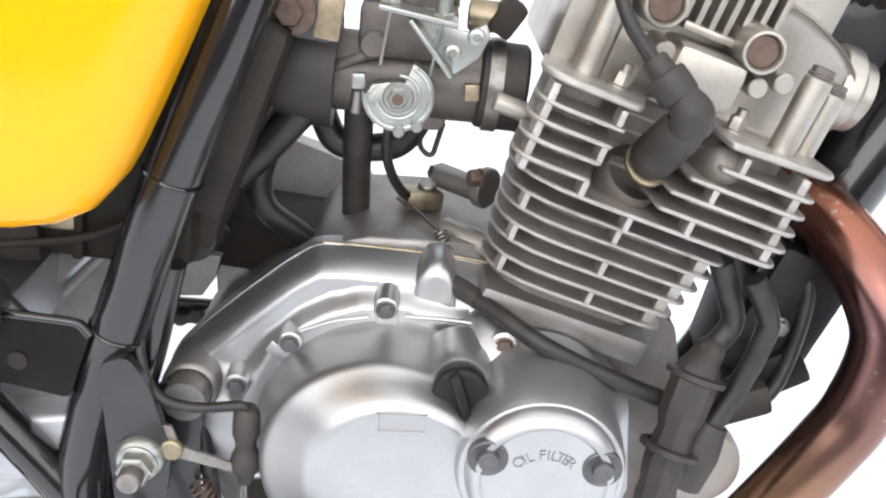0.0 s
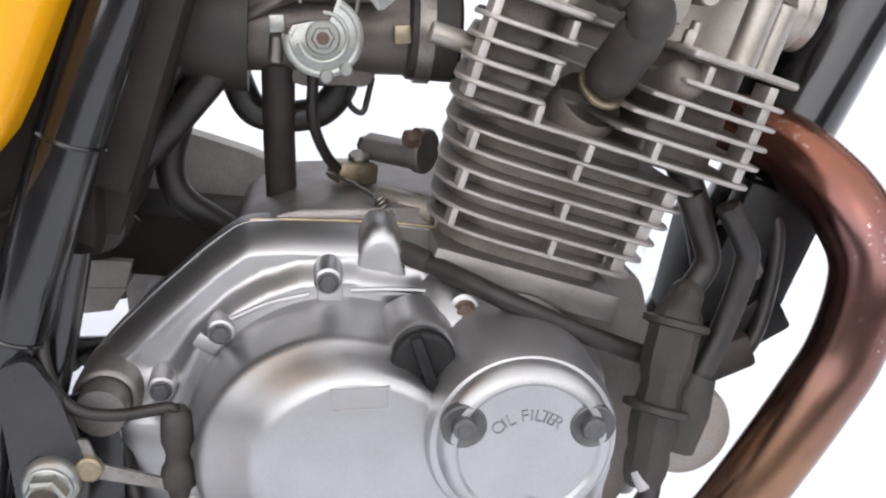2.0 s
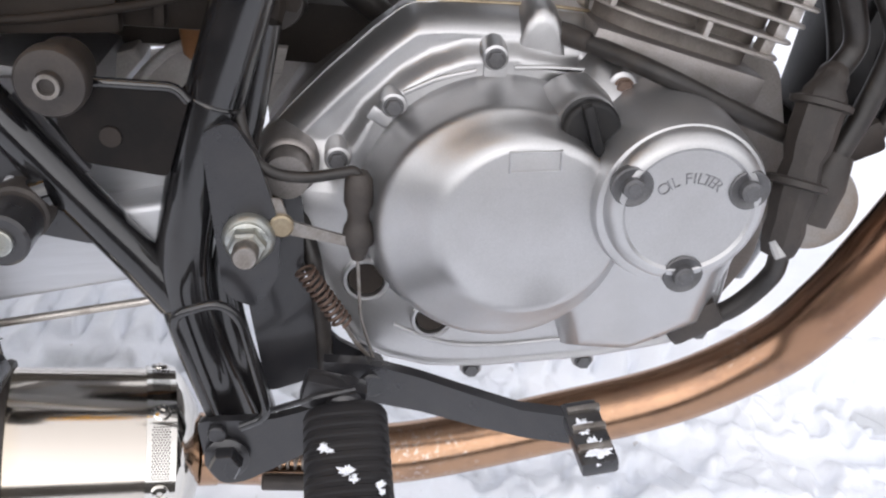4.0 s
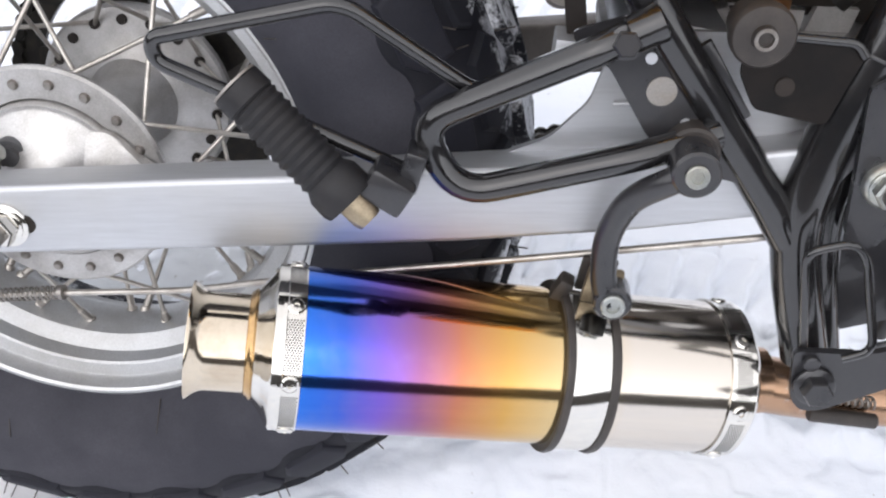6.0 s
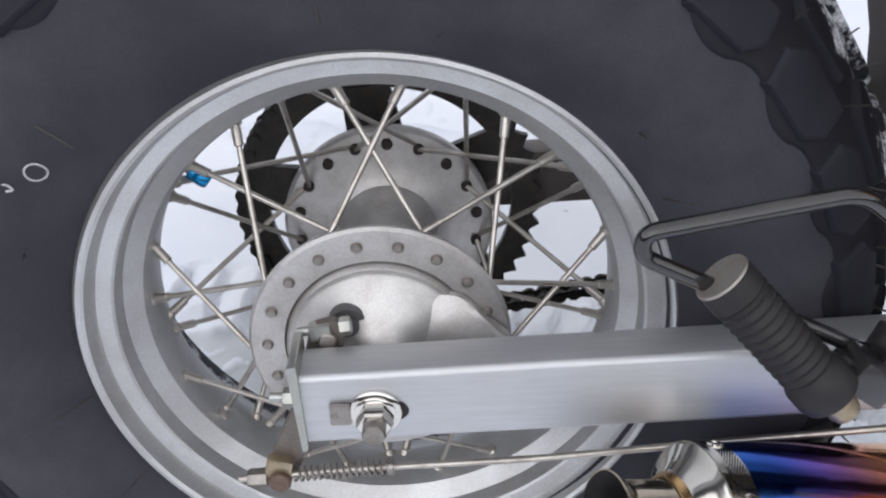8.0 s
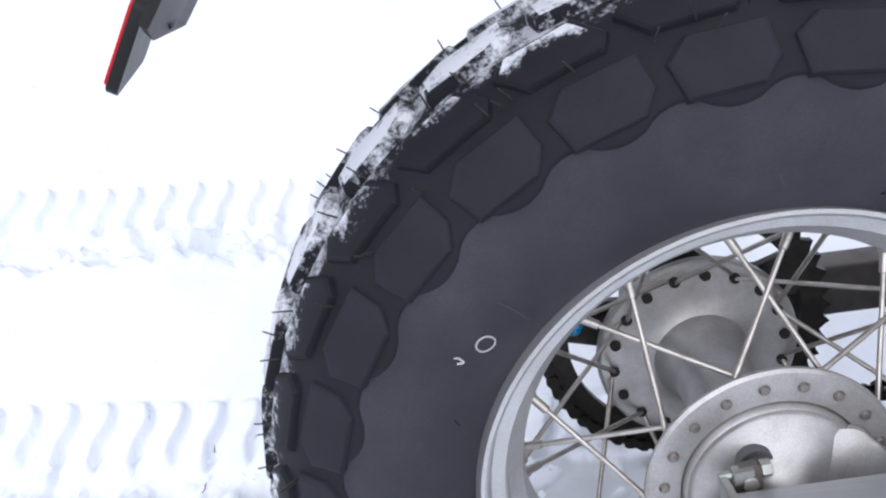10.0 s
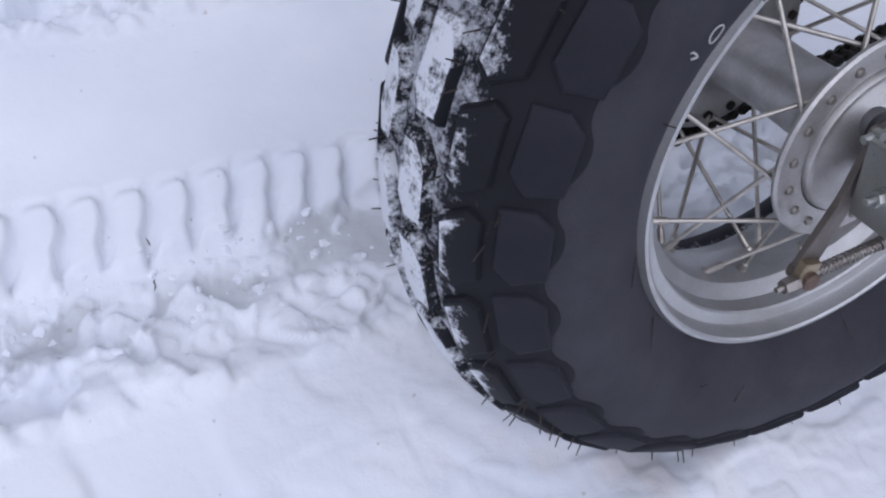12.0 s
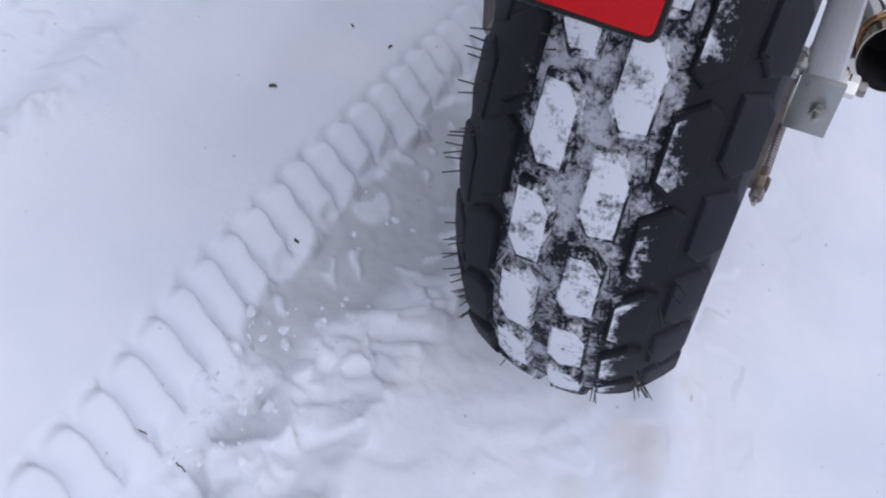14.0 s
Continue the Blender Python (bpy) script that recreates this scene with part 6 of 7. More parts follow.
# upper head: ledges, bolt towers, cam housing
part("cam_housing", cyl_block(0.534, 0.648, -0.085, 0.09, 0.766, 0.880, 0.012), M["head"], head)
part("front_ledge", cyl_block(0.5640, 0.6015, -0.122, -0.080, 0.7780, 0.8040, 0.006), M["head"], head)
for s, h0, h1, y, r in ((0.5300, 0.770, 0.840, -0.108, 0.0074), (0.6375, 0.770, 0.8120, -0.112, 0.0072), (0.6570, 0.770, 0.8060, -0.092, 0.0072)):
    part("bolt_tower", rod(cyl(s, y, h0), cyl(s, y, h1), r, 24, 0.0015), M["head"], head)
    part("tower_nut", hexbolt(cyl(s, y, h1), UP, 0.0100, 0.0032, 0.0066), M["carb"], head)
part("head_wall", cyl_block(0.510, 0.536, -0.098, 0.02, 0.766, 0.850, 0.008), M["head"], head)
part("head_wall", cyl_block(0.533, 0.560, -0.092, -0.070, 0.766, 0.800, 0.005), M["head"], head)
for s, h in ((0.5500, 0.8160), (0.6035, 0.8130)):
    part("cap_ring", lathe([(0.0115, -0.03), (0.0112, -0.002), (0.0104, 0.0), (0.0090, 0.0002), (0.0082, -0.001), (0.0082, -0.004)], cyl(s, -0.1190, h), OUT, 36), M["head"], head)
    part("cap_plug", lathe([(0.0083, -0.0035), (0.0075, -0.0026), (0, -0.0026)], cyl(s, -0.1190, h), OUT, 28), M["rust"], head, "rust-brown core plug")
for k in range(7):
    s = 0.5655 + 0.0075 * k
    part("cam_rib", cyl_block(s - 0.0017, s + 0.0017, -0.101, -0.080, 0.813 - 0.0012 * k, 0.876, 0.001), M["head"], head)
CAM = [(0.596, 0.768), (0.596, 0.812), (0.606, 0.834), (0.618, 0.839), (0.630, 0.837), (0.641, 0.833), (0.651, 0.829), (0.660, 0.824), (0.667, 0.8185), (0.670, 0.8126), (0.6705, 0.803), (0.669, 0.7955), (0.664, 0.768)]
part("cam_side", loft([[cyl(0.634 + (a - 0.634) * g, y, 0.800 + (b - 0.800) * g) for a, b in CAM] for y, g in ((0.05, 1.0), (-0.080, 1.0), (-0.0865, 0.975), (-0.0885, 0.93), (-0.0870, 0.90), (-0.0860, 0.80))], (False, True)), M["head"], head, angle=50)
part("cam_rib", cyl_block(0.566, 0.604, -0.104, -0.080, 0.808, 0.8125, 0.0015), M["head"], head)
for s, h in ((0.560, 0.796), (0.575, 0.797), (0.610, 0.796), (0.621, 0.8025)):
    part("head_boss", rod(cyl(s, -0.085, h), cyl(s, -0.117, h), 0.0052, 18, 0.0008), M["head"], head)
part("cam_end_cap", lathe([(0, 0), (0.0230, 0), (0.0240, 0.002), (0.0240, 0.010), (0.0200, 0.014), (0.0195, 0.020), (0.017, 0.0215), (0, 0.0215)], cyl(0.662, -0.066, 0.806), (0.9432, 0, -0.3322), 40), M["head"], head)
for s, y in ((0.5480, -0.110), (0.6120, -0.108)):
    part("deck_nut", hexbolt(cyl(s, y, 0.7715), UP, 0.0078, 0.0065, 0.0062, 0.0015), M["head"], head)
    part("deck_stud", rod(cyl(s, y, 0.776), cyl(s, y, 0.7840), 0.0030, 12, 0.0005), M["head"], head)
part("intake_boss", rod(cyl(0.515, -0.105, 0.742), cyl(0.494, -0.105, 0.742), 0.0050, 18, 0.0008), M["head"], head)
# plug and its rubber cap
plug = part("spark_plug", hexbolt((0.7885, -0.1195, 0.5085), (0.35, -0.62, 0.70), 0.0140, 0.0060, 0.0122, 0.0025), M["brass"], bike, "brass-coloured spark plug under a black rubber cap")
part("plug_cap", lathe([(0.0098, -0.001), (0.0116, 0.001), (0.0119, 0.008), (0.0115, 0.010), (0.0115, 0.026), (0.0110, 0.030), (0.0105, 0.034), (0.0090, 0.038), (0.0060, 0.0405), (0, 0.0415)], (0.7905, -0.1235, 0.5135), (0.0095, -0.0300, 0.0285), 30), M["rubber"], plug, angle=50)
part("cap_elbow", tube(curve_through([(0.7995, -0.1500, 0.5385), (0.7985, -0.1535, 0.5450), (0.7945, -0.1510, 0.5510), (0.7915, -0.1490, 0.5540)], 5), [0.0104] * 6 + [0.0100, 0.0096, 0.0090, 0.0084, 0.0080, 0.0078, 0.0076, 0.0075, 0.0075, 0.0075], 28), M["rubber"], plug, angle=60)
part("cap_sleeve", lathe([(0.0076, -0.003), (0.0092, -0.002), (0.0095, 0.0010), (0.0095, 0.0095), (0.0088, 0.0110), (0.0064, 0.0114), (0.0062, 0.0185), (0.0050, 0.0200), (0, 0.0200)], (0.7925, -0.1497, 0.5525), (-0.0130, 0.0065, 0.0160), 10), M["rubber"], plug)
part("plug_lead", tube(curve_through([(0.7815, -0.1443, 0.5660), (0.7755, -0.1420, 0.5730), (0.7685, -0.1390, 0.5835), (0.7620, -0.1300, 0.6030), (0.7580, -0.1150, 0.6250), (0.7560, -0.1000, 0.650)], 6), 0.0034, 14), M["hose"], plug)
part("plug_well", lathe([(0.0160, 0.004), (0.0175, 0.000), (0.0170, -0.010)], (0.7845, -0.110, 0.5000), (0.35, -0.62, 0.70), 28), M["cast_rough"], head)
part("casting_knob", lathe([(0, 0.016), (0.006, 0.0155), (0.0090, 0.013), (0.0105, 0.006), (0.011, -0.02)], (0.824, -0.118, 0.5085), (0.2, -0.9, 0.35), 22), M["cast_rough"], head)

# ---------------------------------------------------------------- carburettor and air duct
carb = part("carburettor", rod((0.622, -0.045, 0.5365), (0.712, -0.045, 0.5300), 0.0225, 32, 0.003), M["carb"], bike, "grey die-cast carburettor with zinc linkage")
part("carb_top", block((0.668, -0.045, 0.5620), (0.052, 0.055, 0.030), (0, 4, 0), 0.006), M["carb"], carb)
part("carb_top", rod((0.668, -0.045, 0.570), (0.672, -0.045, 0.625), 0.0270, 30, 0.004), M["carb"], carb)
part("float_bowl", block((0.668, -0.035, 0.5150), (0.044, 0.040, 0.022), (0, 4, 0), 0.007), M["carb"], carb)
part("carb_side", rod((0.650, -0.066, 0.5560), (0.650, -0.078, 0.5560), 0.0072, 22, 0.001), M["carb"], carb)
part("carb_rib", tube(curve_through([(0.628, -0.067, 0.5420), (0.640, -0.070, 0.5470), (0.655, -0.070, 0.5520)], 5), 0.0030, 10), M["carb"], carb)
pts = [(0.0188 * math.cos(radians(a)), 0.0188 * math.sin(radians(a))) for a in range(-190, 70, 8)] + [(0.003, 0.006), (-0.004, 0.0075), (-0.0135, 0.006), (-0.0165, 0.001)]
pul = part("throttle_pulley", plate([(0.664 + x, 0.5335 + z) for x, z in pts], -0.086, -0.0945, 0.0012), M["zinc"], carb, "zinc-plated throttle pulley")
part("pulley_groove", plate([(0.664 + x * 0.86, 0.5335 + z * 0.86) for x, z in pts], -0.0930, -0.0952, 0.0006), M["zinc"], carb)
part("pulley_rim", tube([(0.664 + 0.0166 * math.cos(radians(a)), -0.0948, 0.5335 + 0.0166 * math.sin(radians(a))) for a in range(-186, 66, 7)], 0.0015, 8), M["zinc"], carb)
part("pulley_step", tube([(0.664 + 0.0112 * math.cos(radians(a)), -0.0954, 0.5335 + 0.0112 * math.sin(radians(a))) for a in range(-170, 90, 8)], 0.0011, 8), M["zinc"], carb)
part("pulley_hub", lathe([(0, 0.0026), (0.0072, 0.0026), (0.0080, 0.0018), (0.0080, 0)], (0.664, -0.0945, 0.5335), OUT, 28), M["zinc"], carb)
part("pulley_nut", hexbolt((0.664, -0.0965, 0.5335), OUT, 0.0095, 0.0040, 0.0, bm=None), M["zinc"], carb)
part("pulley_stud", rod((0.664, -0.099, 0.5335), (0.664, -0.1015, 0.5335), 0.0030, 12), M["rust"], carb)
for dx, dz in ((0.0005, -0.0175), (0.0098, -0.0145)):
    part("cable_nipple", rod((0.664 + dx, -0.092, 0.5335 + dz), (0.664 + dx, -0.099, 0.5335 + dz), 0.0032, 14, 0.0006), M["zinc"], carb)
part("pulley_stop", block((0.6435, -0.088, 0.5400), (0.007, 0.006, 0.008), (0, 0, 0), 0.001), M["zinc"], carb)
part("pulley_stop", rod((0.643, -0.085, 0.5350), (0.641, -0.083, 0.5215), 0.0036, 14, 0.001), M["bolt"], carb)
part("cable_bracket", plate([(0.6690, 0.5735), (0.6990, 0.5655), (0.7080, 0.5700), (0.7105, 0.5640), (0.7050, 0.5530), (0.6925, 0.5440), (0.6905, 0.5450)], -0.083, -0.0862, 0.0006, round_corners=0.002), M["zinc"], carb, "zinc-plated cable bracket")
part("bracket_flange", block((0.6800, -0.0920, 0.5595), (0.0022, 0.018, 0.0350), (0, -37, 0), 0.0006), M["zinc"], carb)
part("bracket_shelf", block((0.6740, -0.0950, 0.5760), (0.0400, 0.0200, 0.0026), (0, 12, 0), 0.0008), M["zinc"], carb)
for x, z in ((0.7030, 0.5638), (0.6912, 0.5557)):
    part("bracket_screw", lathe([(0, 0.003), (0.0016, 0.003), (0.002, 0.0036), (0.0040, 0.0030), (0.0046, 0.0), (0, 0)], (x, -0.0862, z), OUT, 18), M["zinc"], carb)
for x, z, tx in ((0.6600, 0.5790, 0.6545), (0.6860, 0.5735, 0.6800)):
    part("cable_adjuster", rod((x, -0.096, z), (x + 0.002, -0.096, z + 0.040), 0.0042, 16, 0.0008), M["zinc"], carb)
    part("adjuster_lock", hexbolt((x, -0.096, z - 0.001), (0, 0, 1), 0.0095, 0.0045), M["zinc"], carb)
    part("throttle_wire", rod((x, -0.096, z), (tx, -0.091, z - 0.030), 0.0009, 6), M["zinc"], carb)
part("diaphragm_neck", rod((0.700, -0.050, 0.5690), (0.716, -0.052, 0.5800 - 0.012), 0.0085, 20, 0.001), M["brass"], carb)
part("diaphragm_cap", block((0.7205, -0.054, 0.5690), (0.014, 0.022, 0.020), (0, 35, 0), 0.003), M["inner"], carb)
part("intake_boot", rod((0.706, -0.045, 0.5305), (0.733, -0.045, 0.5275), 0.0245, 32, 0.002), M["rubber"], carb)
part("intake_clamp", lathe([(0.0250, 0), (0.0262, 0), (0.0262, 0.008), (0.0250, 0.008)], (0.711, -0.045, 0.5300), (1, 0, -0.1), 40, closed=True), M["bolt"], carb)
part("clamp_screw", block((0.7025, -0.0715, 0.5315), (0.008, 0.006, 0.009), (0, 0, 0), 0.001), M["brass"], carb)
part("drain_tube", tube(curve_through([(0.658, -0.060, 0.5120), (0.6565, -0.050, 0.486), (0.664, -0.035, 0.462), (0.676, -0.022, 0.4500)], 7), 0.0030, 12), M["hose"], carb)
part("bowl_wire", tube(rounded([(0.678, -0.050, 0.507), (0.674, -0.056, 0.496), (0.682, -0.060, 0.490), (0.688, -0.050, 0.508)], 0.005), 0.0016, 8), M["hose"], carb)
part("breather_tube", tube([(0.641, -0.052, 0.5200), (0.6375, -0.032, 0.475), (0.6355, -0.018, 0.4330)], 0.0085, 20), M["rubber"], carb)
duct = part("air_duct", tube(curve_through([(0.628, -0.045, 0.5360), (0.612, -0.045, 0.5380), (0.590, -0.040, 0.545), (0.555, -0.030, 0.56)], 5), 0.0330, 30), M["rubber"], bike, "black rubber air duct")
part("duct_clamp", lathe([(0.0300, 0), (0.0318, 0), (0.0318, 0.009), (0.0300, 0.009)], (0.628, -0.045, 0.5360), (-1, 0, 0.1), 40, closed=True), M["inner"], duct)
part("duct_bolt", hexbolt((0.6095, -0.0860, 0.5740), OUT, 0.0130, 0.0070, 0.0125, 0.003), M["rust"], duct)
part("duct_lug", block((0.6110, -0.0800, 0.5730), (0.042, 0.008, 0.026), (0, 10, 0), 0.003), M["frame_dull"], duct)
part("duct_lug", block((0.6280, -0.0820, 0.5700), (0.014, 0.006, 0.022), (0, 10, 0), 0.002), M["brass"], duct)

# ---------------------------------------------------------------- tensioner, hoses and electrics round the engine
tens = part("cam_chain_tensioner", rod((0.686, -0.010, 0.4640), (0.716, -0.034, 0.4610), 0.0078, 20, 0.001), M["case"], bike, "cast cam-chain tensioner")
part("tensioner_plug", hexbolt((0.687, -0.0095, 0.4640), (-0.78, 0.62, 0.08), 0.0095, 0.006), M["bolt"], tens)
part("tensioner_flange", rod((0.712, -0.036, 0.4660), (0.717, -0.040, 0.4655), 0.0125, 22, 0.001), M["case"], tens)
part("flange_bolt", hexbolt((0.711, -0.045, 0.4740), (-0.78, -0.3, 0.08), 0.0090, 0.006, 0.006), M["rust"], tens)
part("oil_boss", rod((0.690, -0.050, 0.4440), (0.718, -0.070, 0.4400), 0.0075, 18, 0.001), M["head"], tens)
sens = part("gear_sensor", block((0.676, -0.020, 0.4520), (0.024, 0.020, 0.012), (0, 8, 20), 0.003), M["brass"], bike, "small oily metal sensor on the crankcase")
part("sensor_cap", rod((0.680, -0.018, 0.4560), (0.680, -0.020, 0.4620), 0.0060, 18, 0.001), M["bolt"], sens)
wires = part("wiring_connector", tube(curve_through([(0.838, -0.118, 0.4080), (0.830, -0.126, 0.3980), (0.821, -0.134, 0.3720), (0.813, -0.142, 0.3420), (0.808, -0.146, 0.3160)], 4),
               [0.0070, 0.0086, 0.0090, 0.0092, 0.0118, 0.0132, 0.0130, 0.0132, 0.0128, 0.0104, 0.0118, 0.0124, 0.0120, 0.0106, 0.0114, 0.0108, 0.0090], 9), M["rubber"], bike, "bundle of black rubber wiring boots")
for d in ((0.8290, -0.1265, 0.3950), (0.8165, -0.1385, 0.3560)):
    part("boot_rim", lathe([(0.0130, 0), (0.0165, 0.001), (0.0165, 0.004), (0.0130, 0.005)], d, (-0.30, -0.28, -0.9), 16), M["rubber"], wires)
part("wire_sleeve", tube(curve_through([(0.838, -0.118, 0.4060), (0.8470, -0.116, 0.4200), (0.8420, -0.118, 0.4380), (0.836, -0.116, 0.455)], 5), 0.0065, 16), M["hose"], wires)
part("wire_sleeve", tube(curve_through([(0.8500, -0.128, 0.4520), (0.8590, -0.128, 0.4350), (0.8625, -0.126, 0.4200), (0.8520, -0.128, 0.3880), (0.8380, -0.132, 0.3620)], 6), 0.0062, 16), M["hose"], wires)
part("boot", tube([(0.8400, -0.131, 0.3660), (0.8330, -0.134, 0.3500), (0.8260, -0.137, 0.3300)], [0.0090, 0.0125, 0.0110], 18), M["rubber"], wires)
part("cable_tie", tube([(0.8030, -0.150, 0.3260), (0.8060, -0.155, 0.3180)], 0.0030, 8), M["white"], wires)
part("round_cover", lathe([(0, 0.010), (0.018, 0.010), (0.0245, 0.007), (0.0262, 0.002), (0.0262, -0.006), (0, -0.006)], (0.8400, -0.112, 0.3270), OUT, 40), M["disc"], crank, "dull grey round cover")
reg = part("rectifier", block((0.892, -0.070, 0.4020), (0.050, 0.020, 0.085), (0, 22, 0), 0.006), M["plastic"], bike, "black finned rectifier with bracket")
part("rectifier_bolt", hexbolt((0.8860, -0.0835, 0.4020), OUT, 0.0085, 0.004, 0.0060), M["bolt"], reg)
part("rectifier_bracket", block((0.880, -0.082, 0.3640), (0.060, 0.006, 0.026), (0, -28, 0), 0.003), M["plastic"], reg)
part("rectifier_plug", block((0.868, -0.090, 0.3560), (0.034, 0.020, 0.020), (0, -20, 0), 0.004), M["rubber"], reg)
part("rectifier_bolt", hexbolt((0.8710, -0.093, 0.3800), OUT, 0.0085, 0.004, 0.0060), M["plastic"], reg)
part("loop_cable", tube(curve_through([(0.895, -0.070, 0.4450), (0.9020, -0.078, 0.4200), (0.8950, -0.085, 0.3800), (0.884, -0.090, 0.3580), (0.868, -0.092, 0.3520)], 7), 0.0045, 12), M["hose"], reg)
part("loop_cable", tube(curve_through([(0.914, -0.060, 0.4550), (0.9080, -0.062, 0.4100), (0.892, -0.066, 0.3600), (0.866, -0.070, 0.3300)], 7), 0.0050, 12), M["hose"], reg)
part("coil_block", block((0.888, -0.030, 0.3850), (0.050, 0.050, 0.075), (0, 12, 0), 0.008), M["plastic"], reg)
part("coil_hose", tube(curve_through([(0.846, -0.060, 0.470), (0.862, -0.062, 0.430), (0.870, -0.064, 0.385), (0.862, -0.070, 0.345)], 6), 0.0085, 14), M["hose"], reg)
part("lower_switch", block((0.778, -0.108, 0.2560), (0.034, 0.024, 0.020), (0, -25, 0), 0.005), M["rubber"], crank)
part("drain_plug", rod((0.752, -0.105, 0.2560), (0.752, -0.122, 0.2560), 0.0070, 18, 0.001), M["inner"], crank)
part("underside_cable", tube(curve_through([(0.770, -0.108, 0.2500), (0.800, -0.112, 0.2600), (0.820, -0.118, 0.2850), (0.818, -0.130, 0.310)], 6), 0.0060, 12), M["hose"], crank)
down = part("front_down_tube", tube(curve_through([(1.0255, -0.010, 0.640), (0.9644, -0.010, 0.517), (0.9130, -0.012, 0.413), (0.8720, -0.012, 0.330), (0.8280, -0.010, 0.240)], 6), 0.0258, 30), M["frame"], bike, "black front frame tube")
part("ignition_coil", block((0.908, 0.030, 0.4900), (0.080, 0.040, 0.090), (0, 20, 0), 0.008), M["plastic"], down)
part("steering_gusset", block((0.9450, 0.010, 0.5650), (0.060, 0.045, 0.120), (0, 26, 0), 0.010), M["frame_dull"], down)
part("breather_bellows", lathe([(0.0165 if k % 2 else 0.0205, 0.0048 * k) for k in range(20)], (0.890, -0.040, 0.6020), (0.95, 0, -0.12), 26), M["rubber"], down)

# brake-light switch, kick return and small hoses by the pivot
switch = part("brake_light_switch", tube(curve_through([(0.5868, -0.1370, 0.3725), (0.5862, -0.1370, 0.3650), (0.5855, -0.1370, 0.3560), (0.5850, -0.1370, 0.3490), (0.5846, -0.1370, 0.3420), (0.5840, -0.1370, 0.3330)], 2), [0.0050, 0.0072, 0.0074, 0.0076, 0.0076, 0.0062, 0.0056, 0.0060, 0.0078, 0.0086, 0.0080], 20), M["rubber"], bike, "black rubber-booted brake-light switch")
part("switch_boot", tube([(0.5840, -0.1370, 0.3335), (0.5836, -0.1370, 0.3275), (0.5832, -0.1370, 0.3235)], [0.0064, 0.0050, 0.0036], 14), M["rubber"], switch)
part("switch_bracket", plate([(0.5340, 0.3640), (0.5470, 0.3625), (0.5500, 0.3500), (0.5840, 0.3370), (0.5830, 0.3320), (0.5390, 0.3450)], -0.1420, -0.1400, 0.0004, round_corners=0.002), M["bolt"], switch, "worn plated switch bracket")
part("bracket_rivet", rod((0.5460, -0.140, 0.3480), (0.5460, -0.1450, 0.3480), 0.0062, 18, 0.001), M["brass"], switch)
part("switch_cable", tube(rounded([(0.5280, -0.1150, 0.4300), (0.5308, -0.1340, 0.3950), (0.5385, -0.1370, 0.3760), (0.5580, -0.1370, 0.3705), (0.5845, -0.1370, 0.3735), (0.5866, -0.1370, 0.3700)], 0.010, 6), 0.0030, 12), M["hose"], switch)
part("vertical_hose", tube(curve_through([(0.5440, -0.070, 0.3560), (0.5500, -0.098, 0.3400), (0.5580, -0.114, 0.3100), (0.5600, -0.118, 0.2600), (0.5560, -0.110, 0.2200)], 7), 0.0048, 12), M["hose"], switch)

# ---------------------------------------------------------------- bodywork and dark parts behind
SIDE = [(0.33, 0.53), (0.35, 0.500), (0.380, 0.488), (0.430, 0.4845), (0.490, 0.4835), (0.512, 0.4865), (0.5275, 0.4935), (0.5395, 0.5060), (0.5475, 0.5190), (0.555, 0.5330), (0.5700, 0.5620), (0.5850, 0.5920), (0.612, 0.650), (0.625, 0.70), (0.42, 0.72), (0.33, 0.60)]
side = part("side_cover", loft([[Vector((x, y, z)) for x, z in inset(SIDE, d)] for y, d in ((-0.140, 0.0), (-0.158, 0.0), (-0.165, 0.0010), (-0.1705, 0.0040), (-0.1745, 0.0090), (-0.1775, 0.016), (-0.1800, 0.027))]), M["yellow"], bike, "glossy yellow plastic side cover", 75)
box = part("airbox", block((0.500, 0.005, 0.560), (0.150, 0.190, 0.170), (0, 0, 0), 0.015), M["inner"], bike, "black plastic airbox behind the side cover")
part("airbox_lower", block((0.520, -0.020, 0.470), (0.070, 0.130, 0.060), (0, 22, 0), 0.01), M["inner"], box)
part("airbox_lid", block((0.578, -0.075, 0.520), (0.030, 0.060, 0.110), (0, 22, 0), 0.008), M["inner"], box)
part("battery_tray", block((0.455, -0.015, 0.500), (0.210, 0.165, 0.120), (0, 6, 0), 0.015), M["inner"], box)
part("tray_strap", block((0.430, -0.100, 0.452), (0.090, 0.012, 0.022), (0, 2, 0), 0.004), M["inner"], box)
part("duct_hose", tube(curve_through([(0.640, -0.050, 0.548), (0.623, -0.058, 0.529), (0.598, -0.060, 0.502), (0.573, -0.060, 0.477), (0.538, -0.058, 0.445), (0.515, -0.05, 0.42)], 7), 0.0086, 18), M["hose"], box)
part("duct_hose", tube(curve_through([(0.596, -0.030, 0.520), (0.588, -0.030, 0.492), (0.579, -0.030, 0.466), (0.582, -0.030, 0.446), (0.598, -0.026, 0.430), (0.615, -0.02, 0.415)], 7), 0.0078, 18), M["hose"], box)
part("duct_hose", tube(curve_through([(0.600, -0.060, 0.530), (0.580, -0.064, 0.505), (0.556, -0.066, 0.470), (0.553, -0.062, 0.448), (0.558, -0.050, 0.436)], 7), 0.0062, 14), M["hose"], box)
part("under_hose", tube(curve_through([(0.616, -0.030, 0.512), (0.624, -0.030, 0.492), (0.639, -0.030, 0.4865), (0.660, -0.030, 0.4885), (0.672, -0.030, 0.501), (0.677, -0.030, 0.520)], 7), 0.0085, 16), M["hose"], box)
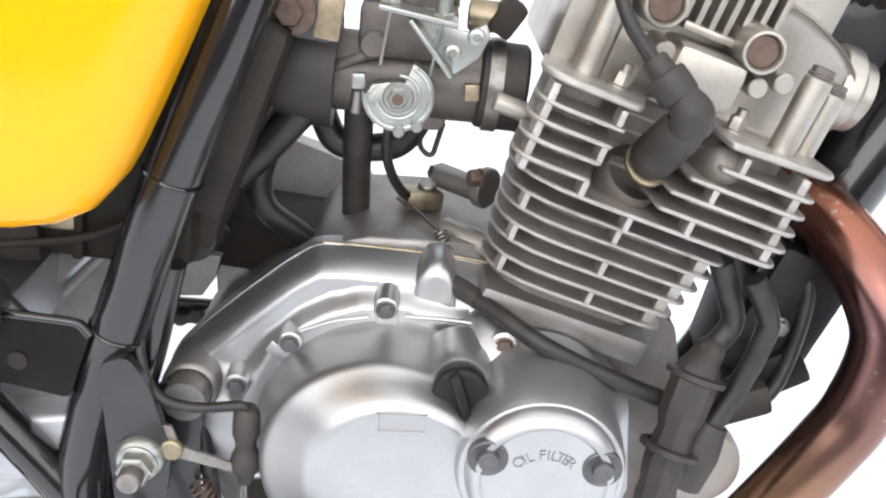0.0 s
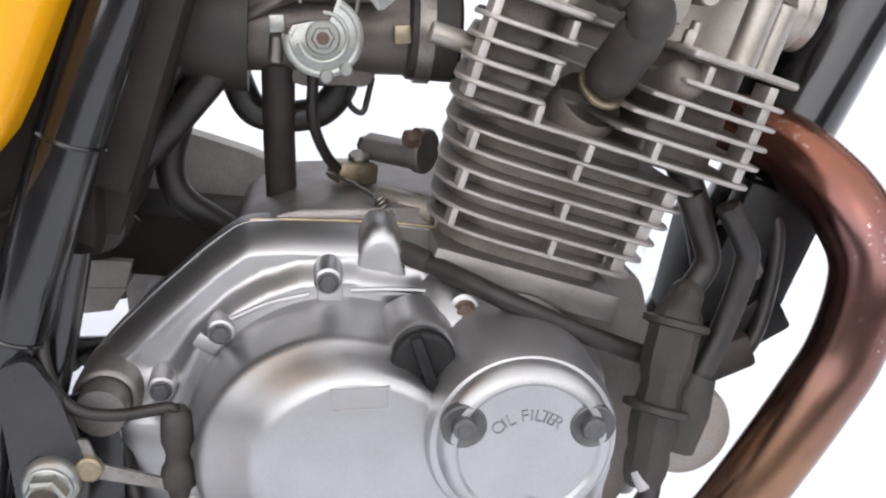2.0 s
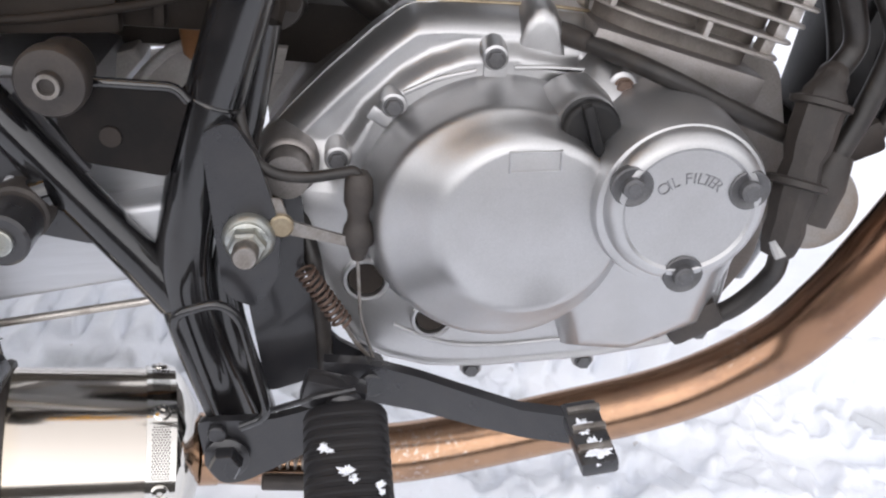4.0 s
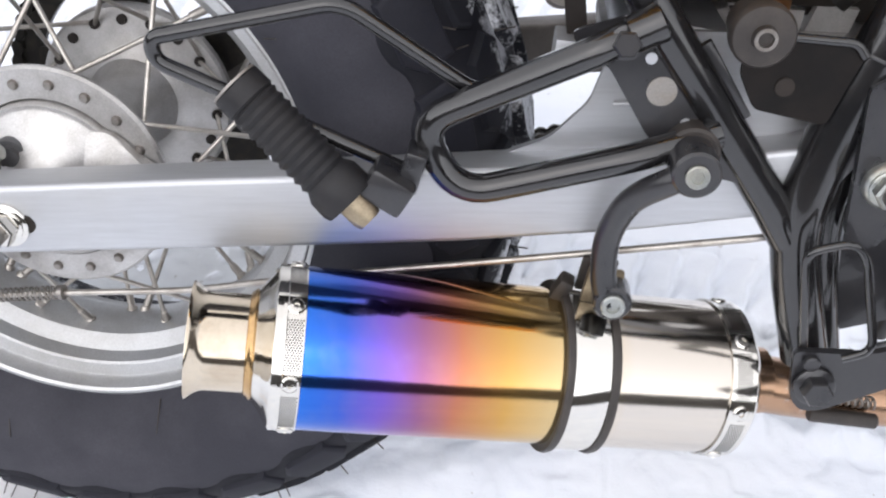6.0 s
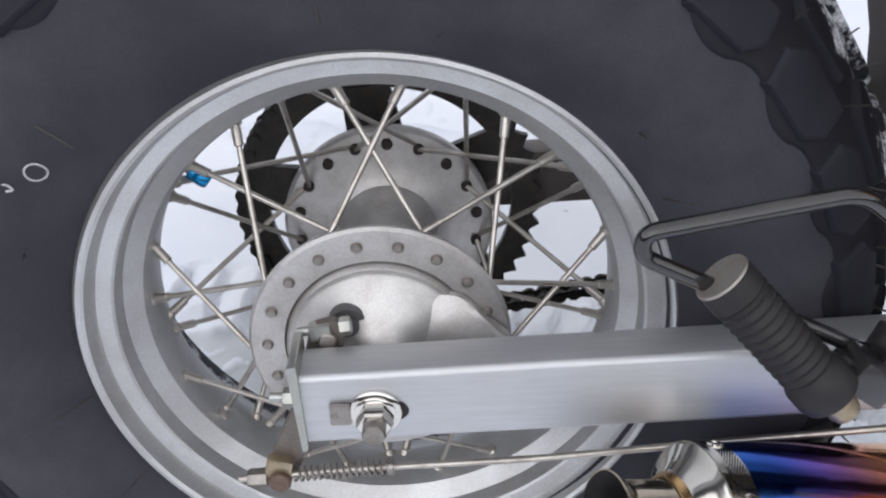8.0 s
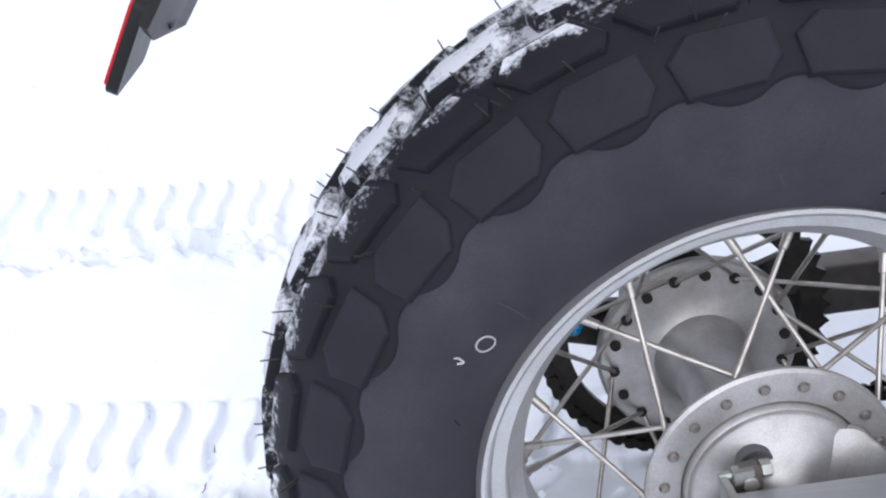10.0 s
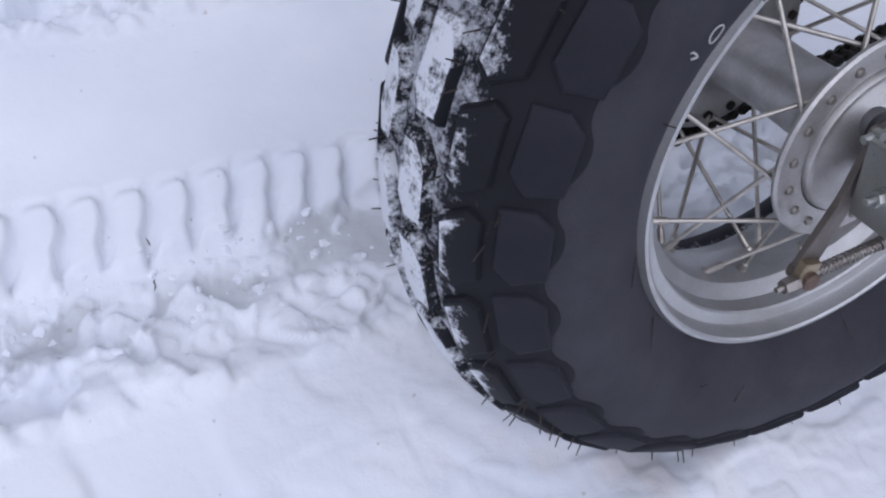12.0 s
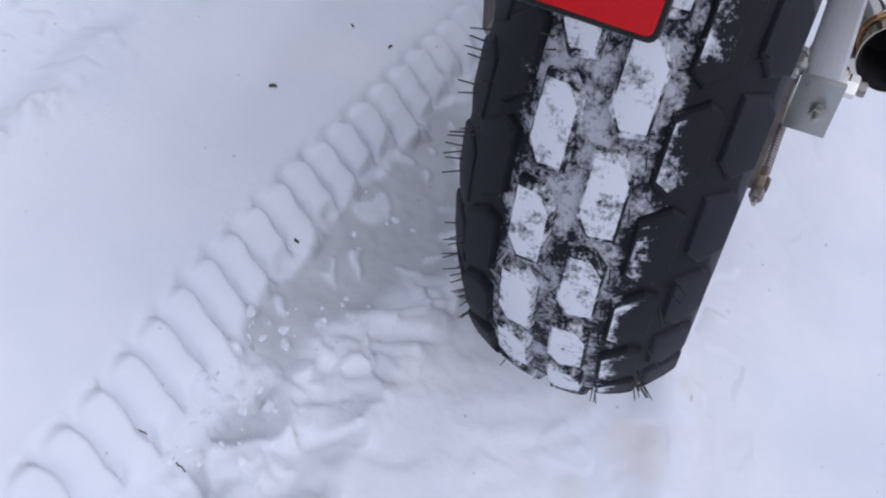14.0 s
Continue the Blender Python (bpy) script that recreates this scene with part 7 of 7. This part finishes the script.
part("inner_shelf", block((0.572, 0.035, 0.405), (0.115, 0.060, 0.040), (0, 8, 0), 0.006), M["inner"], box)
part("inner_web", block((0.478, 0.1500, 0.2830), (0.090, 0.012, 0.018), (0, 3, 0), 0.004), M["frame_dull"], swing)
part("round_damper", lathe([(0, 0.004), (0.006, 0.004), (0.0065, 0.001), (0.0150, 0.000), (0.0160, -0.004), (0.0160, -0.02), (0, -0.02)], (0.548, -0.082, 0.447), OUT, 28), M["rubber"], box)
part("inner_web", block((0.552, -0.050, 0.458), (0.030, 0.070, 0.030), (0, 22, 0), 0.006), M["inner"], box)
far_cover = part("far_engine_cover", plate([(0.52, 0.475), (0.576, 0.457), (0.617, 0.441), (0.640, 0.425), (0.640, 0.30), (0.52, 0.30)], 0.104, 0.085, 0.003, round_corners=0.006), M["bridge"], bike, "light grey cast cover on the engine's far side")
mount = part("rubber_mount", lathe([(0, 0.002), (0.0045, 0.002), (0.0050, 0.0035), (0.0062, 0.0035), (0.0066, 0.0), (0.0155, -0.001), (0.0168, -0.003), (0.0168, -0.010), (0.0140, -0.013), (0.0140, -0.030), (0, -0.030)], (0.4515, -0.1555, 0.4310), OUT, 36), M["rubber"], bike, "round black rubber mount with a metal sleeve")
part("mount_sleeve", lathe([(0.0058, 0), (0.0058, 0.0045), (0.0040, 0.0045), (0.0036, -0.004), (0, -0.004)], (0.4515, -0.1555, 0.4310), OUT, 24), M["bolt"], mount)
part("mount_plate", plate([(0.4480, 0.4240), (0.4700, 0.4265), (0.5050, 0.4215), (0.5085, 0.4150), (0.5000, 0.3940), (0.4930, 0.3760), (0.4540, 0.3860), (0.4450, 0.4060)], -0.138, -0.134, 0.0010, round_corners=0.004), M["matt"], mount, "black painted mounting plate")
part("plate_edge", tube(rounded([(0.464, -0.138, 0.4262), (0.503, -0.138, 0.4215), (0.508, -0.138, 0.4140)], 0.006), 0.0026, 10), M["frame"], mount)
# black disc laid on the plate as the hole's shade
part("plate_hole_shade", rod((0.4690, -0.1380, 0.3985), (0.4690, -0.1390, 0.3985), 0.0052, 24), M["inner"], mount, "round disc in place of a hole")
part("bridge_sheet", plate([(0.476, 0.404), (0.449, 0.381), (0.418, 0.348), (0.470, 0.344), (0.505, 0.352), (0.512, 0.400)], 0.008, 0.000, 0.001), M["bridge"], swing)
part("bridge_rib", tube(curve_through([(0.492, -0.003, 0.4075), (0.474, -0.003, 0.4020), (0.452, -0.003, 0.3835), (0.419, -0.003, 0.3490)], 5), 0.0034, 12), M["bridge"], swing)
part("bridge_casting", loft([[Vector((0.425 + (x - 0.425) * g, y, 0.390 + (z - 0.390) * g)) for x, z in ((0.380, 0.396), (0.410, 0.4035), (0.440, 0.4060), (0.459, 0.4100), (0.4615, 0.4020), (0.4370, 0.3780), (0.4240, 0.3740), (0.380, 0.3720))] for y, g in ((0.060, 1.0), (-0.016, 1.0), (-0.0195, 0.98), (-0.0205, 0.94))]), M["bridge"], swing, angle=50)
part("bridge_strip", block((0.4540, 0.004, 0.4070), (0.044, 0.008, 0.0035), (0, 4, 0), 0.001), M["bridge"], swing)
part("bridge_lug", plate([(0.519, 0.404), (0.546, 0.400), (0.541, 0.3845), (0.512, 0.3865)], 0.030, -0.002, 0.001), M["bridge"], swing)
part("bridge_lug", plate([(0.511, 0.3860), (0.541, 0.3838), (0.531, 0.3700), (0.504, 0.3690)], 0.030, 0.000, 0.001), M["bridge"], swing)
part("link_bar", block((0.440, -0.130, 0.4000), (0.006, 0.006, 0.050), (0, -30, 0), 0.0015), M["frame_dull"], mount)
# dark inner mudguard above the swing arm, and the ribbed underside of the tray
inner_guard = part("inner_mudguard", loft([[Vector((x + 0.0, y, z)), Vector((x + 0.012, y, z + 0.002)), Vector((x + 0.012, -y + 0.02, z + 0.002)), Vector((x, -y + 0.02, z))] for x, y, z in ((0.356, -0.085, 0.400), (0.352, -0.090, 0.450), (0.335, -0.095, 0.520), (0.310, -0.10, 0.58), (0.26, -0.10, 0.63))]), M["inner"], bike, "dusty black inner mudguard ahead of the wheel")
for k in range(4):
    part("tray_rib", block((0.400 + 0.032 * k, -0.0990, 0.466), (0.006, 0.010, 0.050), (0, 8, 0), 0.002), M["inner"], box)
part("tray_edge", tube(curve_through([(0.372, -0.108, 0.452), (0.43, -0.108, 0.4495), (0.50, -0.106, 0.4560), (0.536, -0.100, 0.470)], 6), 0.0024, 10), M["inner"], box)
part("tray_clip", block((0.486, -0.104, 0.468), (0.020, 0.008, 0.016), (0, 5, 0), 0.003), M["brass"], box)
# tail: mudguard with its red reflector


def strip_edge(y, shift):
    return [Vector((x, y, z + shift)) for x, z in ((-0.343, 0.625), (-0.306, 0.676), (-0.262, 0.737), (-0.20, 0.79), (-0.10, 0.82))]


near_e, far_e = strip_edge(-0.045, 0.0), strip_edge(0.056, -0.014)
rings = [[near_e[0].lerp(near_e[1], 0.0) + Vector((0.003, 0.012, -0.002)), far_e[0] + Vector((0.004, -0.012, 0.004)), far_e[0] + Vector((0.000, -0.012, 0.008)), near_e[0] + Vector((-0.001, 0.012, 0.003))]]
for i, t in ((0, 0.12), (0, 1.0), (1, 1.0), (2, 1.0), (3, 1.0)):
    p, q = near_e[i].lerp(near_e[i + 1], t), far_e[i].lerp(far_e[i + 1], t)
    rings.append([p, q, q + Vector((-0.004, 0, 0.004)), p + Vector((-0.004, 0, 0.004))])
tail = part("rear_mudguard", loft(rings), M["plastic"], bike, "black plastic rear mudguard", 50)
RF_N, RF_F = Vector((-0.3740, -0.019, 0.5970)), Vector((-0.3740, 0.047, 0.6000))
ry = (RF_F - RF_N).normalized()
rz = Vector((0.50, 0.0, 0.86))
rz = (rz - ry * rz.dot(ry)).normalized()
rn = ry.cross(rz)
rn = rn if rn.x < 0 else -rn


def reflector_slab(grow, back, front, corner):
    w, hgt = (RF_F - RF_N).length, 0.052
    base = [(-grow, -grow), (w + grow, -grow), (w + grow, hgt + grow), (-grow, hgt + grow)]
    ring = []
    for i in range(4):
        a, b, c = (Vector(base[j % 4]) for j in (i - 1, i, i + 1))
        u, v = (a - b).normalized(), (c - b).normalized()
        for k in range(5):
            t = k / 4
            p = (b + u * corner) * (1 - t) ** 2 + b * 2 * t * (1 - t) + (b + v * corner) * t * t
            ring.append(RF_N + ry * p.x + rz * p.y)
    return loft([[p + rn * back for p in ring], [p + rn * (front - 0.001) for p in ring], [p + rn * front + (RF_N + ry * w / 2 + rz * 0.02 - p) * 0.02 for p in ring]])


part("reflector_holder", reflector_slab(0.0028, -0.006, 0.0010, 0.006), M["plastic"], tail)
part("reflector", reflector_slab(0.0, -0.004, 0.0030, 0.004), M["red"], tail, "flat red rear reflector")
part("holder_arm", block(RF_N.lerp(RF_F, 0.5) + rz * 0.040 - rn * 0.010, (0.010, 0.022, 0.020), (0, -30, 0), 0.004), M["plastic"], tail)

part("tray_floor", block((0.465, 0.030, 0.440), (0.150, 0.070, 0.070), (0, 4, 0), 0.010), M["inner"], box)
part("drain_tip", lathe([(0.0, 0.0), (0.0050, 0.0006), (0.0078, 0.004), (0.0082, 0.010), (0.0082, 0.030), (0, 0.030)], (0.4920, -0.0080, 0.3980), (0, 0, 1), 22), M["amber"], box, "amber plastic drain tip")
# ---------------------------------------------------------------- bits lying on the snow
def twig(at, way, length, radius, label):
    at, w = Vector(at), Vector(way).normalized()
    a, b = frame_of(w)
    g = float(ground_height(np.array([at.x]), np.array([at.y]))[0][0])
    line = [Vector((at.x, at.y, g + radius * 0.6)) + w * length * (k / 4 - 0.5) + a * length * 0.06 * math.sin(k * 2.1) for k in range(5)]
    ob = finish("dry_twig", tube(line, [radius * 0.7, radius, radius * 0.9, radius, radius * 0.5], 7), M["bark"])
    return tagged(ob, label, "twig", group="bits on the snow")


twig((-0.463, 0.345, 0), (0.3, -0.95, 0), 0.018, 0.0008, "thin dry brown twig lying on the snow")
twig((-0.469, 0.295, 0), (-0.2, -0.9, 0), 0.013, 0.0007, "thin dry brown twig lying on the snow")
twig((-0.052, 0.456, 0), (0.6, -0.7, 0), 0.009, 0.0022, "small brown bark scrap lying on the snow")
twig((0.100, 0.432, 0), (0.6, 0.7, 0), 0.006, 0.0014, "small brown bark scrap lying on the snow")
twig((0.102, 0.379, 0), (0.9, -0.2, 0), 0.007, 0.0015, "small brown bark scrap lying on the snow")
twig((-0.207, 0.331, 0), (0.2, 0.9, 0), 0.006, 0.0016, "small brown bark scrap lying on the snow")
